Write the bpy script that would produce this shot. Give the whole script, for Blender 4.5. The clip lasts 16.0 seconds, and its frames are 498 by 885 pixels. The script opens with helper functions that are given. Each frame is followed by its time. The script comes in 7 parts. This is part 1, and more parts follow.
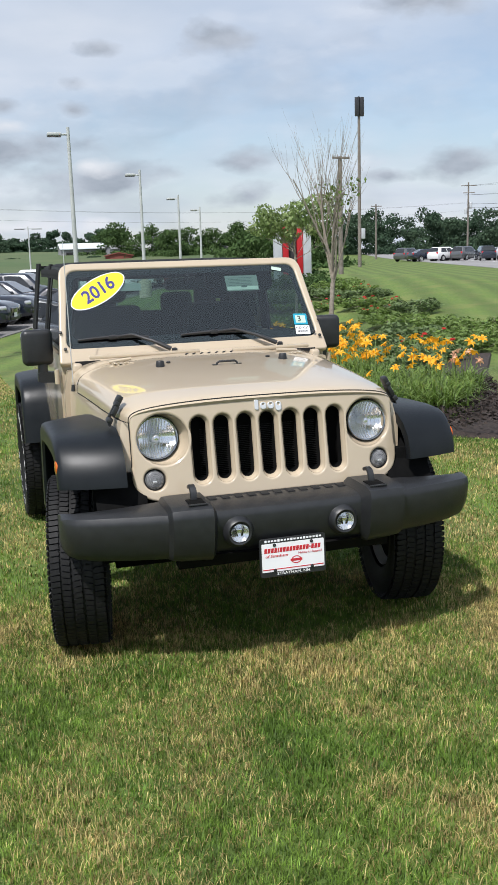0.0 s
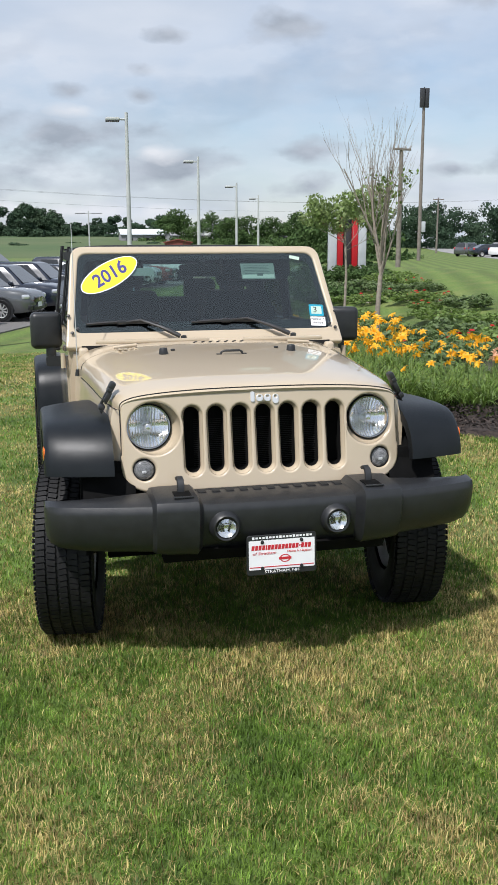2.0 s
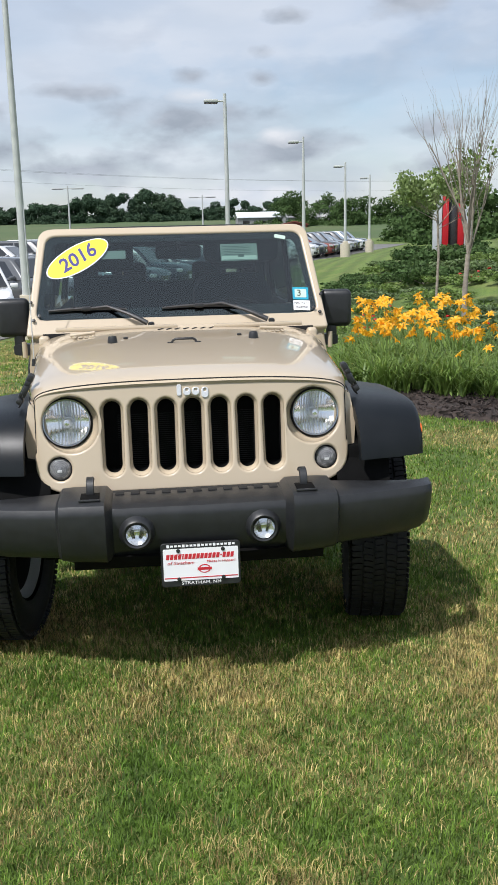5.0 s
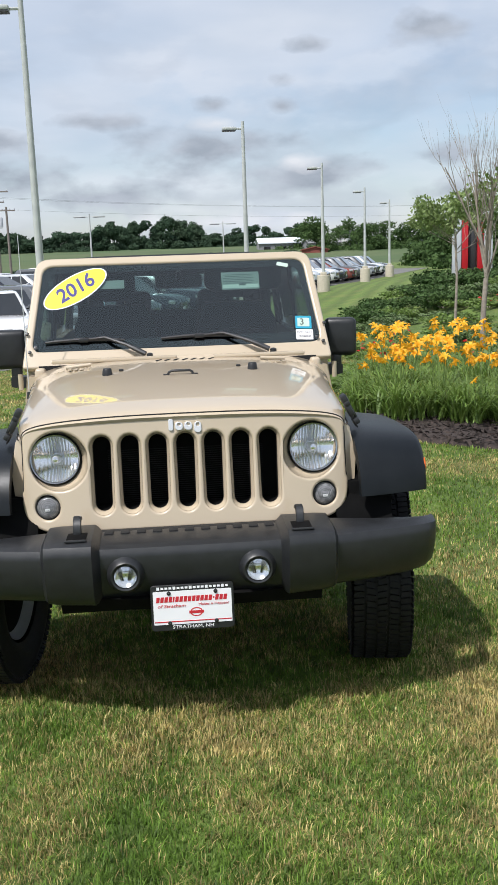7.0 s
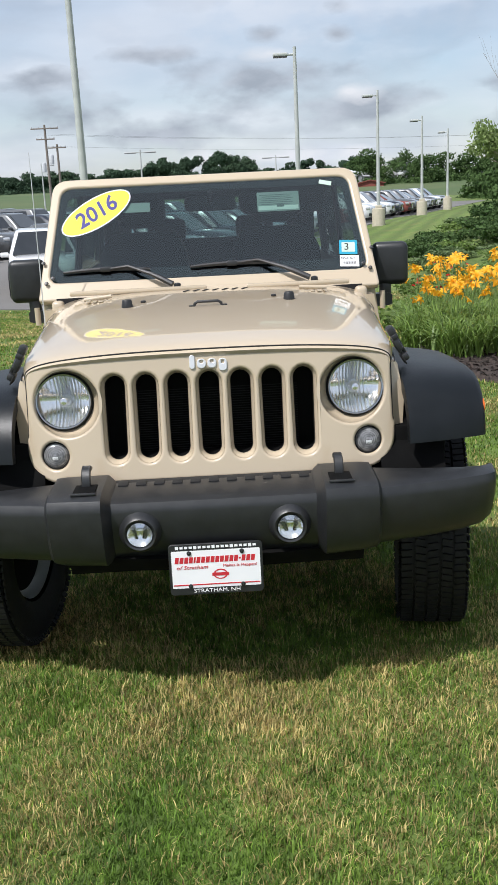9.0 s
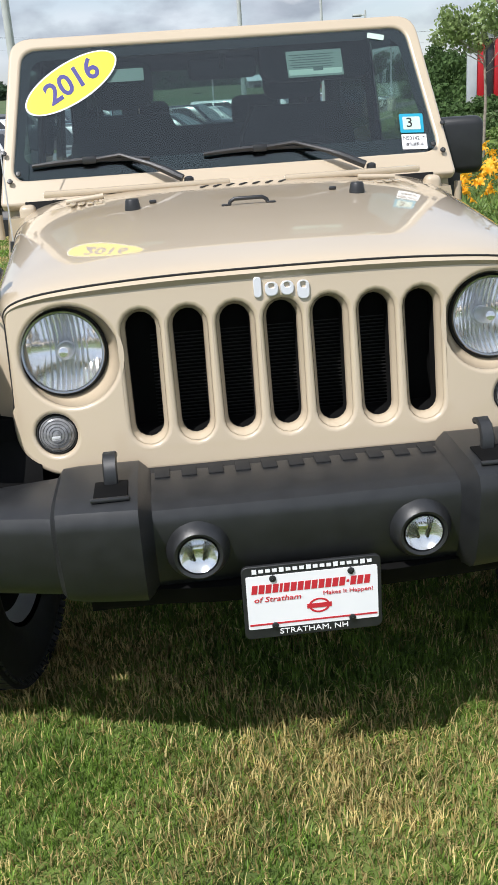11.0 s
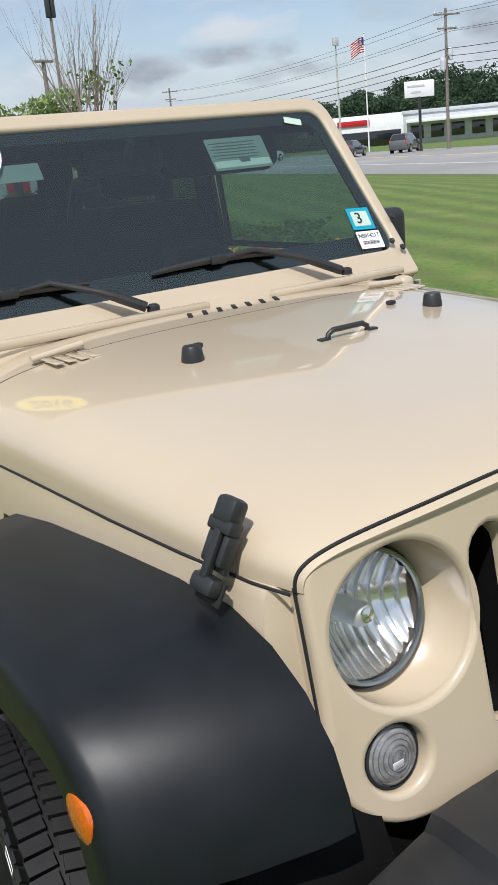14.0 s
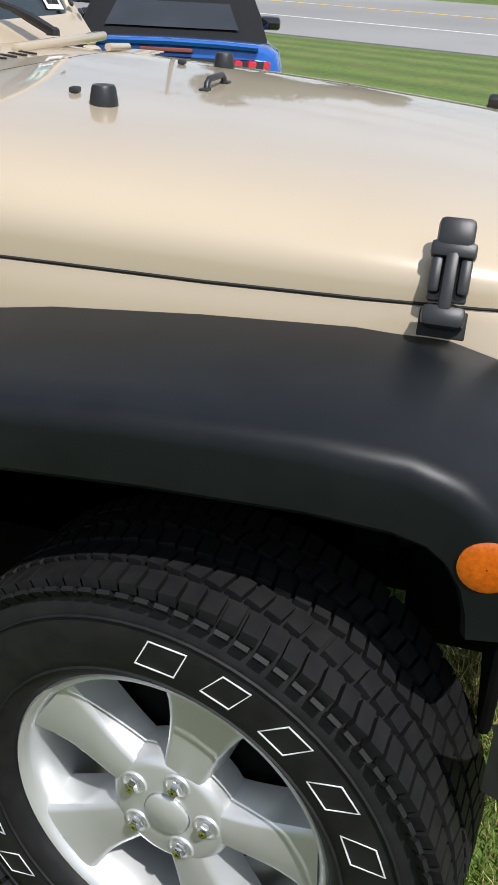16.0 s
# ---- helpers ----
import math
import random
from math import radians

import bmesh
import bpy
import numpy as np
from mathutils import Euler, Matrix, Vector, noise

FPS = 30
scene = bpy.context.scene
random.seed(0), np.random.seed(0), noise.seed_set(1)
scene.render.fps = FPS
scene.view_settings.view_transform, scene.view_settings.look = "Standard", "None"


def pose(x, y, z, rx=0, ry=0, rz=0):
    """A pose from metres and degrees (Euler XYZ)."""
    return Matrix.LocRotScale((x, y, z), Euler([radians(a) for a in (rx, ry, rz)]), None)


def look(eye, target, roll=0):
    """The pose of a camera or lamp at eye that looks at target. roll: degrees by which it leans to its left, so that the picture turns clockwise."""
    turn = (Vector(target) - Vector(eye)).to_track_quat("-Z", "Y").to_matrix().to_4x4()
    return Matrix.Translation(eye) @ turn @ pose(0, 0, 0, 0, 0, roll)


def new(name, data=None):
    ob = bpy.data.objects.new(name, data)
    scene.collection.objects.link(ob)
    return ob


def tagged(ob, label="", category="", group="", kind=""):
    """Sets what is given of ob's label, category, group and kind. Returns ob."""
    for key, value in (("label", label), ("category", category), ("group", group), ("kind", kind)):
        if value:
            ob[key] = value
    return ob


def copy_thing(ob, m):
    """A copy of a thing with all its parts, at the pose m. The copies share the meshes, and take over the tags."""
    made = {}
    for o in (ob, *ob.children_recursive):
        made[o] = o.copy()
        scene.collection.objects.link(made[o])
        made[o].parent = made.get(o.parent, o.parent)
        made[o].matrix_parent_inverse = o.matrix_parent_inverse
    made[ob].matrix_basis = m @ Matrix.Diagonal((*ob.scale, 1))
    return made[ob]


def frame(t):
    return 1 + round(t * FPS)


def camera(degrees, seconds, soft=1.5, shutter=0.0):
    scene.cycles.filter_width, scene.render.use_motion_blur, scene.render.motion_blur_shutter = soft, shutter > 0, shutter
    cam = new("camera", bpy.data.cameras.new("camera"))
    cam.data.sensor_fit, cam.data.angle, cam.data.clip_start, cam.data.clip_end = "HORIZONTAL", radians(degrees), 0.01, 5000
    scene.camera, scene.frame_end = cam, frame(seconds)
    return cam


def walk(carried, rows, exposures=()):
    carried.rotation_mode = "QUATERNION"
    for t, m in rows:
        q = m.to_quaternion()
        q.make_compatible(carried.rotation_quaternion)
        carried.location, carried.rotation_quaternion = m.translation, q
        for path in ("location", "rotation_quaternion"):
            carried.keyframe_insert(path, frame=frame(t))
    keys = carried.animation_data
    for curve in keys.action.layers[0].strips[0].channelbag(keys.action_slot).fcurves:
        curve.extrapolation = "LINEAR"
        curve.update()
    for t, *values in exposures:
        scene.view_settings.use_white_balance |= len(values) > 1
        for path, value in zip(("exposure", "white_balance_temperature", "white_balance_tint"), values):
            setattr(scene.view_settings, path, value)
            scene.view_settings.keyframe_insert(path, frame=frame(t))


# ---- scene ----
cam = camera(29.9, 16.0)
PATH = [
    (0, (-1.263, -3.969, 1.783), (-0.701, -2.092, 1.382), -1.7),
    (0.5, (-1.249, -3.973, 1.779), (-0.684, -2.096, 1.378), -1.7),
    (1, (-1.202, -3.966, 1.77), (-0.658, -2.083, 1.373), -1.4),
    (1.5, (-1.11, -3.938, 1.76), (-0.611, -2.044, 1.353), -1.1),
    (2, (-0.985, -3.915, 1.766), (-0.533, -2.013, 1.346), -0.1),
    (2.5, (-0.9, -3.909, 1.762), (-0.491, -2.004, 1.311), 0.3),
    (3, (-0.74, -3.798, 1.743), (-0.418, -1.883, 1.264), -0.2),
    (3.5, (-0.565, -3.72, 1.732), (-0.345, -1.787, 1.267), -1.8),
    (4, (-0.366, -3.706, 1.743), (-0.227, -1.758, 1.308), -1.4),
    (4.5, (-0.234, -3.744, 1.738), (-0.089, -1.8, 1.29), -1.5),
    (5, (-0.156, -3.683, 1.739), (0.045, -1.746, 1.286), -1.3),
    (7.5, (0.024, -3.533, 1.748), (0.135, -1.575, 1.354), -2.4),
    (8, (0.082, -3.496, 1.738), (0.129, -1.537, 1.339), -2.4),
    (10.5, (-0.076, -2.296, 1.532), (-0.026, -0.427, 0.823), -3.7),
    (11, (-0.246, -2.099, 1.522), (-0.107, -0.232, 0.818), -3.9),
    (11.5, (-0.415, -1.941, 1.545), (-0.183, -0.058, 0.913), -4.3),
    (12, (-0.497, -1.668, 1.528), (-0.204, 0.23, 0.969), -4.9),
    (12.5, (-0.589, -1.46, 1.582), (-0.103, 0.39, 0.995), -4.5),
    (13, (-0.832, -1.309, 1.626), (-0.097, 0.423, 0.948), -5.2),
    (13.5, (-1.1, -1.127, 1.639), (-0.281, 0.552, 0.924), -7.9),
    (14, (-1.235, -0.877, 1.61), (-0.192, 0.72, 1.011), -5.4),
    (14.5, (-1.443, -0.68, 1.601), (-0.108, 0.692, 1.02), -1.1),
    (15, (-1.662, -0.492, 1.594), (-0.156, 0.642, 0.926), -1.0),
    (15.5, (-1.715, -0.198, 1.542), (-0.08, 0.714, 0.839), -0.9),
    (16, (-1.778, 0.052, 1.447), (-0.059, 0.482, 0.52), 3.2),
]
EXPOSURES = [(0.0, 0.00, 6330, 11.5), (8.0, 0.02, 6330, 11.5), (10.5, 0.10, 6330, 11.5), (12.0, 0.12, 6330, 11.5), (12.5, 0.03, 6330, 11.5), (13.0, -0.12, 6330, 11.5), (13.5, -0.08, 6330, 11.5), (14.0, -0.12, 6330, 11.5), (14.5, -0.22, 6330, 11.5), (15.0, -0.24, 6330, 11.5), (15.5, -0.08, 6330, 11.5), (16.0, -0.05, 6330, 11.5)]
walk(cam, [(t, look(eye, target, roll)) for t, eye, target, roll in PATH], EXPOSURES)

# ---- light: high sun from the front left of the parked car, broken cloud ----
SUN = Vector((-0.47, -0.45, 1.0)).normalized()
sun_data = bpy.data.lights.new("sun", "SUN")
sun_data.energy, sun_data.angle, sun_data.color = 5.0, radians(0.6), (1.0, 0.97, 0.93)
sun = new("sun", sun_data)
sun.matrix_world = look(SUN * 60, (0, 0, 0))

world = bpy.data.worlds.new("sky")
scene.world = world
world.use_nodes = True
wn, wl = world.node_tree.nodes, world.node_tree.links
wn.clear()


def wnode(kind, **values):
    n = wn.new(kind)
    for k, v in values.items():
        n.inputs[k].default_value = v
    return n


def wmath(op, a, b=None, clamp=False):
    n = wn.new("ShaderNodeMath")
    n.operation, n.use_clamp = op, clamp
    for i, v in enumerate((a, b)):
        if v is None:
            continue
        if isinstance(v, (int, float)):
            n.inputs[i].default_value = v
        else:
            wl.new(v, n.inputs[i])
    return n.outputs[0]


sky = wn.new("ShaderNodeTexSky")
sky.sky_type, sky.sun_disc = "NISHITA", False
sky.sun_elevation = math.asin(SUN.z)
sky.sun_rotation = math.atan2(SUN.x, SUN.y)
sky.air_density, sky.dust_density, sky.ozone_density = 1.0, 0.9, 1.4
skyscale = wn.new("ShaderNodeVectorMath")
skyscale.operation = "SCALE"
skyscale.inputs["Scale"].default_value = 0.13
wl.new(sky.outputs[0], skyscale.inputs[0])
# clouds lie on a flat layer: the direction is cast onto it, so that they crowd towards the horizon
tc = wn.new("ShaderNodeTexCoord")
sep = wn.new("ShaderNodeSeparateXYZ")
wl.new(tc.outputs["Generated"], sep.inputs[0])
up = wmath("MAXIMUM", sep.outputs["Z"], 0.0)
den = wmath("ADD", up, 0.16)
comb = wn.new("ShaderNodeCombineXYZ")
wl.new(wmath("DIVIDE", sep.outputs["X"], den), comb.inputs[0])
wl.new(wmath("DIVIDE", sep.outputs["Y"], den), comb.inputs[1])


def cloud_noise(scale, detail, rough, shift=0.0, flat=2.6):
    """Noise over the sky's directions, flattened so that heaps are wider than high."""
    mp = wn.new("ShaderNodeMapping")
    mp.inputs["Location"].default_value = (0.37, 0.11, shift)
    mp.inputs["Scale"].default_value = (1.0, 1.0, flat)
    wl.new(tc.outputs["Generated"], mp.inputs[0])
    n = wnode("ShaderNodeTexNoise", Scale=scale, Detail=detail, Roughness=rough)
    wl.new(mp.outputs[0], n.inputs["Vector"])
    return n.outputs[0]


n2 = wnode("ShaderNodeTexNoise", Scale=1.6, Detail=5.0, Roughness=0.5)
n3 = wnode("ShaderNodeTexNoise", Scale=0.55, Detail=4.0, Roughness=0.5)
for n in (n2, n3):
    wl.new(comb.outputs[0], n.inputs["Vector"])
heap, heap_above = cloud_noise(6.0, 6.0, 0.48, 0.62, 2.5), cloud_noise(6.0, 6.0, 0.48, 0.67, 2.5)


def wramp(sock, stops):
    r = wn.new("ShaderNodeValToRGB")
    e = r.color_ramp.elements
    e[0].position, e[0].color = stops[0][0], (*stops[0][1], 1)
    e[1].position, e[1].color = stops[-1][0], (*stops[-1][1], 1)
    for p, c in stops[1:-1]:
        k = e.new(p)
        k.color = (*c, 1)
    wl.new(sock, r.inputs[0])
    return r.outputs[0]


def wmix(fac, a, b):
    m = wn.new("ShaderNodeMix")
    m.data_type = "RGBA"
    wl.new(fac, m.inputs[0])
    wl.new(a, m.inputs[6])
    wl.new(b, m.inputs[7])
    return m.outputs[2]


veil = wramp(n3.outputs[0], [(0.34, (0.30,) * 3), (0.62, (0.95,) * 3)])
puff = wramp(heap, [(0.500, (0, 0, 0)), (0.60, (1, 1, 1))])
veilcol = wramp(n2.outputs[0], [(0.3, (0.60, 0.67, 0.76)), (0.7, (0.78, 0.82, 0.88))])
lit = wmath("ADD", wmath("MULTIPLY", wmath("SUBTRACT", heap, heap_above), 5.5), 0.30, True)
puffcol = wramp(lit, [(0.05, (0.33, 0.37, 0.43)), (0.45, (0.45, 0.49, 0.56)), (0.98, (0.84, 0.86, 0.89))])
# heap clouds near the horizon: bearing, height, half width and half height in degrees
bearing = wmath("MULTIPLY", wmath("ARCTAN2", sep.outputs["X"], sep.outputs["Y"]), 57.2958)
height = wmath("MULTIPLY", wmath("ARCSINE", sep.outputs["Z"]), 57.2958)
where = wn.new("ShaderNodeCombineXYZ")
wl.new(bearing, where.inputs[0])
wl.new(height, where.inputs[1])
ragged = wmath("MULTIPLY", wmath("SUBTRACT", cloud_noise(19.0, 5.0, 0.5, 0.2, 1.9), 0.5), 3.0)


def bank(rows, soft=1.0):
    """One mask for several ragged oval clouds."""
    total = None
    for az, el, w, h in rows:
        off = wn.new("ShaderNodeVectorMath")
        off.operation = "SUBTRACT"
        wl.new(where.outputs[0], off.inputs[0])
        off.inputs[1].default_value = (az, el, 0)
        size = wn.new("ShaderNodeVectorMath")
        size.operation = "MULTIPLY"
        wl.new(off.outputs[0], size.inputs[0])
        size.inputs[1].default_value = (1 / w, 1 / h, 0)
        far = wn.new("ShaderNodeVectorMath")
        far.operation = "LENGTH"
        wl.new(size.outputs[0], far.inputs[0])
        m = wmath("DIVIDE", wmath("SUBTRACT", 1.12, wmath("ADD", far.outputs["Value"], ragged)), soft, True)
        total = m if total is None else wmath("MAXIMUM", total, m)
    return total


GREY_CLOUDS = [(2.9, 6.0, 5.4, 1.5), (7.7, 4.2, 5.0, 1.15), (-3.6, 3.4, 4.6, 1.0), (-7.4, 4.4, 3.0, 1.2), (3.2, 8.4, 1.1, 0.6), (7.0, 8.2, 0.9, 0.5), (7.2, 9.7, 1.1, 0.5),
               (-3.3, 7.6, 2.5, 0.5), (15.1, 11.9, 2.4, 0.9), (9.0, 11.5, 1.3, 0.5), (17.1, 5.2, 2.4, 0.7), (29.3, 4.7, 2.8, 0.9), (25.2, 4.2, 1.8, 0.5),
               (17.1, 3.2, 2.0, 0.8), (27.0, 13.2, 3.6, 0.8), (-9.6, 6.6, 2.4, 0.7), (37.7, 4.0, 2.8, 0.6), (34.3, 5.2, 3.4, 0.7), (50.2, 5.2, 4.2, 1.2), (58.0, 5.9, 4.6, 1.5), (66.0, 5.4, 3.8, 1.2)]
WHITE_CLOUDS = [(3.6, 1.75, 3.9, 0.42), (7.9, 1.8, 1.1, 0.5), (7.9, 5.2, 1.5, 0.55), (34.3, 6.4, 3.0, 0.8), (56.5, 7.6, 3.4, 1.0), (0.0, 2.0, 1.6, 0.4), (3.4, 7.4, 2.0, 0.5)]
greycol = wramp(cloud_noise(17.0, 5.0, 0.5, 0.4, 2.2), [(0.35, (0.355, 0.40, 0.46)), (0.65, (0.53, 0.575, 0.64))])
whitecol = wramp(heap, [(0.3, (0.74, 0.77, 0.81)), (0.7, (0.88, 0.89, 0.91))])
thin = wmath("SUBTRACT", 1.0, wmath("MULTIPLY", bank([(27.0, 7.2, 19.0, 4.2), (8.0, 7.4, 9.0, 2.6), (40.0, 6.0, 12.0, 4.0)], 1.4), 0.62))
c1 = wmix(wmath("MULTIPLY", veil, thin), skyscale.outputs[0], veilcol)
c2 = wmix(wmath("MULTIPLY", puff, 0.22), c1, puffcol)
c3 = wmix(wmath("MULTIPLY", bank(GREY_CLOUDS, 0.95), 0.92), c2, greycol)
c4 = wmix(wmath("MULTIPLY", bank(WHITE_CLOUDS, 0.9), 0.8), c3, whitecol)
bg = wn.new("ShaderNodeBackground")
wl.new(c4, bg.inputs[0])
bg.inputs[1].default_value = 1.0
wout = wn.new("ShaderNodeOutputWorld")
wl.new(bg.outputs[0], wout.inputs[0])

# ---- materials ----


def material(name, c1, c2=None, scale=8.0, rough=0.5, metal=0.0, coat=0.0, bump=0.0, bump_scale=200.0, spec=0.5, detail=5.0,
             island=0.0, thing=0.0, translucent=0.0, big=None, big_scale=0.5, rough2=None, big_span=(0.40, 0.64)):
    """A node material: two colours mixed by fine noise, a third by broad noise, relief by finer noise."""
    m = bpy.data.materials.new(name)
    m.use_nodes = True
    nt = m.node_tree
    n, l = nt.nodes, nt.links
    b = n["Principled BSDF"]
    b.inputs["Roughness"].default_value, b.inputs["Metallic"].default_value = rough, metal
    b.inputs["Coat Weight"].default_value, b.inputs["Coat Roughness"].default_value = coat, 0.03
    b.inputs["Specular IOR Level"].default_value = spec
    t = n.new("ShaderNodeTexCoord")
    no = n.new("ShaderNodeTexNoise")
    no.inputs["Scale"].default_value, no.inputs["Detail"].default_value = scale, detail
    l.new(t.outputs["Object"], no.inputs["Vector"])
    r = n.new("ShaderNodeValToRGB")
    r.color_ramp.elements[0].position, r.color_ramp.elements[1].position = 0.33, 0.67
    r.color_ramp.elements[0].color, r.color_ramp.elements[1].color = (*c1, 1), (*(c2 or c1), 1)
    l.new(no.outputs[0], r.inputs[0])
    col = r.outputs[0]
    if big:
        nb = n.new("ShaderNodeTexNoise")
        nb.inputs["Scale"].default_value, nb.inputs["Detail"].default_value = big_scale, 4.0
        l.new(t.outputs["Object"], nb.inputs["Vector"])
        rb = n.new("ShaderNodeValToRGB")
        rb.color_ramp.elements[0].position, rb.color_ramp.elements[1].position = big_span
        l.new(nb.outputs[0], rb.inputs[0])
        mx = n.new("ShaderNodeMix")
        mx.data_type = "RGBA"
        l.new(rb.outputs[0], mx.inputs[0])
        l.new(col, mx.inputs[6])
        mx.inputs[7].default_value = (*big, 1)
        col = mx.outputs[2]
    for amount, node, out in ((island, "ShaderNodeNewGeometry", "Random Per Island"), (thing, "ShaderNodeObjectInfo", "Random")):
        if amount:
            g = n.new(node)
            mr = n.new("ShaderNodeMapRange")
            mr.inputs[3].default_value, mr.inputs[4].default_value = 1 - amount, 1 + amount
            l.new(g.outputs[out], mr.inputs[0])
            h = n.new("ShaderNodeHueSaturation")
            l.new(mr.outputs[0], h.inputs["Value"])
            l.new(col, h.inputs["Color"])
            col = h.outputs[0]
    l.new(col, b.inputs["Base Color"])
    if rough2 is not None:
        rr = n.new("ShaderNodeMapRange")
        rr.inputs[3].default_value, rr.inputs[4].default_value = rough, rough2
        l.new(no.outputs[0], rr.inputs[0])
        l.new(rr.outputs[0], b.inputs["Roughness"])
    if bump:
        nb2 = n.new("ShaderNodeTexNoise")
        nb2.inputs["Scale"].default_value, nb2.inputs["Detail"].default_value = bump_scale, 3.0
        l.new(t.outputs["Object"], nb2.inputs["Vector"])
        bp = n.new("ShaderNodeBump")
        bp.inputs["Strength"].default_value, bp.inputs["Distance"].default_value = bump, 0.004
        l.new(nb2.outputs[0], bp.inputs["Height"])
        l.new(bp.outputs[0], b.inputs["Normal"])
    if translucent:
        tr = n.new("ShaderNodeBsdfTranslucent")
        l.new(col, tr.inputs[0])
        ms = n.new("ShaderNodeMixShader")
        ms.inputs[0].default_value = translucent
        l.new(b.outputs[0], ms.inputs[1])
        l.new(tr.outputs[0], ms.inputs[2])
        l.new(ms.outputs[0], n["Material Output"].inputs[0])
    return m


def grass_material():
    """Blades: green or straw, chosen blade by blade, with more straw where the lawn is dry."""
    m = material("grass_blades", (0.092, 0.168, 0.024), (0.186, 0.280, 0.048), 2.2, rough=0.5, translucent=0.4, spec=0.25, island=0.45)
    n, l = m.node_tree.nodes, m.node_tree.links
    b = n["Principled BSDF"]
    green = b.inputs["Base Color"].links[0].from_socket
    t, geo = n.new("ShaderNodeTexCoord"), n.new("ShaderNodeNewGeometry")
    dry, tone = n.new("ShaderNodeTexNoise"), n.new("ShaderNodeTexWhiteNoise")
    dry.inputs["Scale"].default_value, dry.inputs["Detail"].default_value, dry.inputs["Roughness"].default_value = 1.25, 5.0, 0.62
    l.new(t.outputs["Object"], dry.inputs["Vector"])
    share = n.new("ShaderNodeMapRange")
    for k, v in ((1, 0.395), (2, 0.63), (3, 0.05), (4, 0.88)):
        share.inputs[k].default_value = v
    l.new(dry.outputs[0], share.inputs[0])
    tone.noise_dimensions = "1D"
    l.new(geo.outputs["Random Per Island"], tone.inputs["W"])
    pick = n.new("ShaderNodeMath")
    pick.operation = "LESS_THAN"
    l.new(tone.outputs["Value"], pick.inputs[0])
    l.new(share.outputs[0], pick.inputs[1])
    straw = n.new("ShaderNodeValToRGB")
    straw.color_ramp.elements[0].color, straw.color_ramp.elements[1].color = (0.20, 0.150, 0.055, 1), (0.70, 0.57, 0.25, 1)
    l.new(geo.outputs["Random Per Island"], straw.inputs[0])
    mx = n.new("ShaderNodeMix")
    mx.data_type = "RGBA"
    l.new(pick.outputs[0], mx.inputs[0])
    l.new(green, mx.inputs[6])
    l.new(straw.outputs[0], mx.inputs[7])
    tuft, span, shade = n.new("ShaderNodeTexNoise"), n.new("ShaderNodeMapRange"), n.new("ShaderNodeHueSaturation")
    tuft.inputs["Scale"].default_value, tuft.inputs["Detail"].default_value = 17.0, 2.0
    l.new(t.outputs["Object"], tuft.inputs["Vector"])
    for k, v in ((1, 0.33), (2, 0.67), (3, 0.62), (4, 1.42)):
        span.inputs[k].default_value = v
    l.new(tuft.outputs[0], span.inputs[0])
    l.new(span.outputs[0], shade.inputs["Value"])
    l.new(mx.outputs[2], shade.inputs["Color"])
    l.new(shade.outputs[0], b.inputs["Base Color"])
    for k in n:
        if k.bl_idname == "ShaderNodeBsdfTranslucent":
            l.new(shade.outputs[0], k.inputs[0])
    return m


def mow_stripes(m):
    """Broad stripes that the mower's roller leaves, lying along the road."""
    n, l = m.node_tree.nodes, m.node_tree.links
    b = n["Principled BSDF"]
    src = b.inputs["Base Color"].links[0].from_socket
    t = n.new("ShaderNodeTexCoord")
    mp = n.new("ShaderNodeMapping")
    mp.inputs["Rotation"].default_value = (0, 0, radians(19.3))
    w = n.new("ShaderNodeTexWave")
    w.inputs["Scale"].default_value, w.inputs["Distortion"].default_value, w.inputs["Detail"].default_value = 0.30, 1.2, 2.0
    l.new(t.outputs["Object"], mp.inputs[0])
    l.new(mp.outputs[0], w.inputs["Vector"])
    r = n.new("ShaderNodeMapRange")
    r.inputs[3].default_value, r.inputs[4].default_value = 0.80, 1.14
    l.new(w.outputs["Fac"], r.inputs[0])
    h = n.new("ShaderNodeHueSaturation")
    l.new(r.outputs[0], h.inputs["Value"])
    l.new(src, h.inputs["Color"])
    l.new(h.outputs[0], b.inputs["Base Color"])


def pane_material(name, tint, gloss=(1, 1, 1), ior=1.5, rough=0.0):
    """Thin glass: clear through, mirror-like by Fresnel."""
    m = bpy.data.materials.new(name)
    m.use_nodes = True
    n, l = m.node_tree.nodes, m.node_tree.links
    n.remove(n["Principled BSDF"])
    t = n.new("ShaderNodeBsdfTransparent")
    t.inputs[0].default_value = (*tint, 1)
    g = n.new("ShaderNodeBsdfGlossy")
    g.inputs["Color"].default_value, g.inputs["Roughness"].default_value = (*gloss, 1), rough
    w = n.new("ShaderNodeLayerWeight")
    w.inputs[0].default_value = 0.5
    p5 = n.new("ShaderNodeMath")
    p5.operation, p5.inputs[1].default_value = "POWER", 5.0
    l.new(w.outputs["Facing"], p5.inputs[0])
    f = n.new("ShaderNodeMapRange")
    r0 = ((ior - 1) / (ior + 1)) ** 2 * 1.8
    f.inputs[3].default_value, f.inputs[4].default_value = r0, 1.0
    l.new(p5.outputs[0], f.inputs[0])
    x = n.new("ShaderNodeMixShader")
    l.new(f.outputs[0], x.inputs[0])
    l.new(t.outputs[0], x.inputs[1])
    l.new(g.outputs[0], x.inputs[2])
    l.new(x.outputs[0], n["Material Output"].inputs[0])
    return m


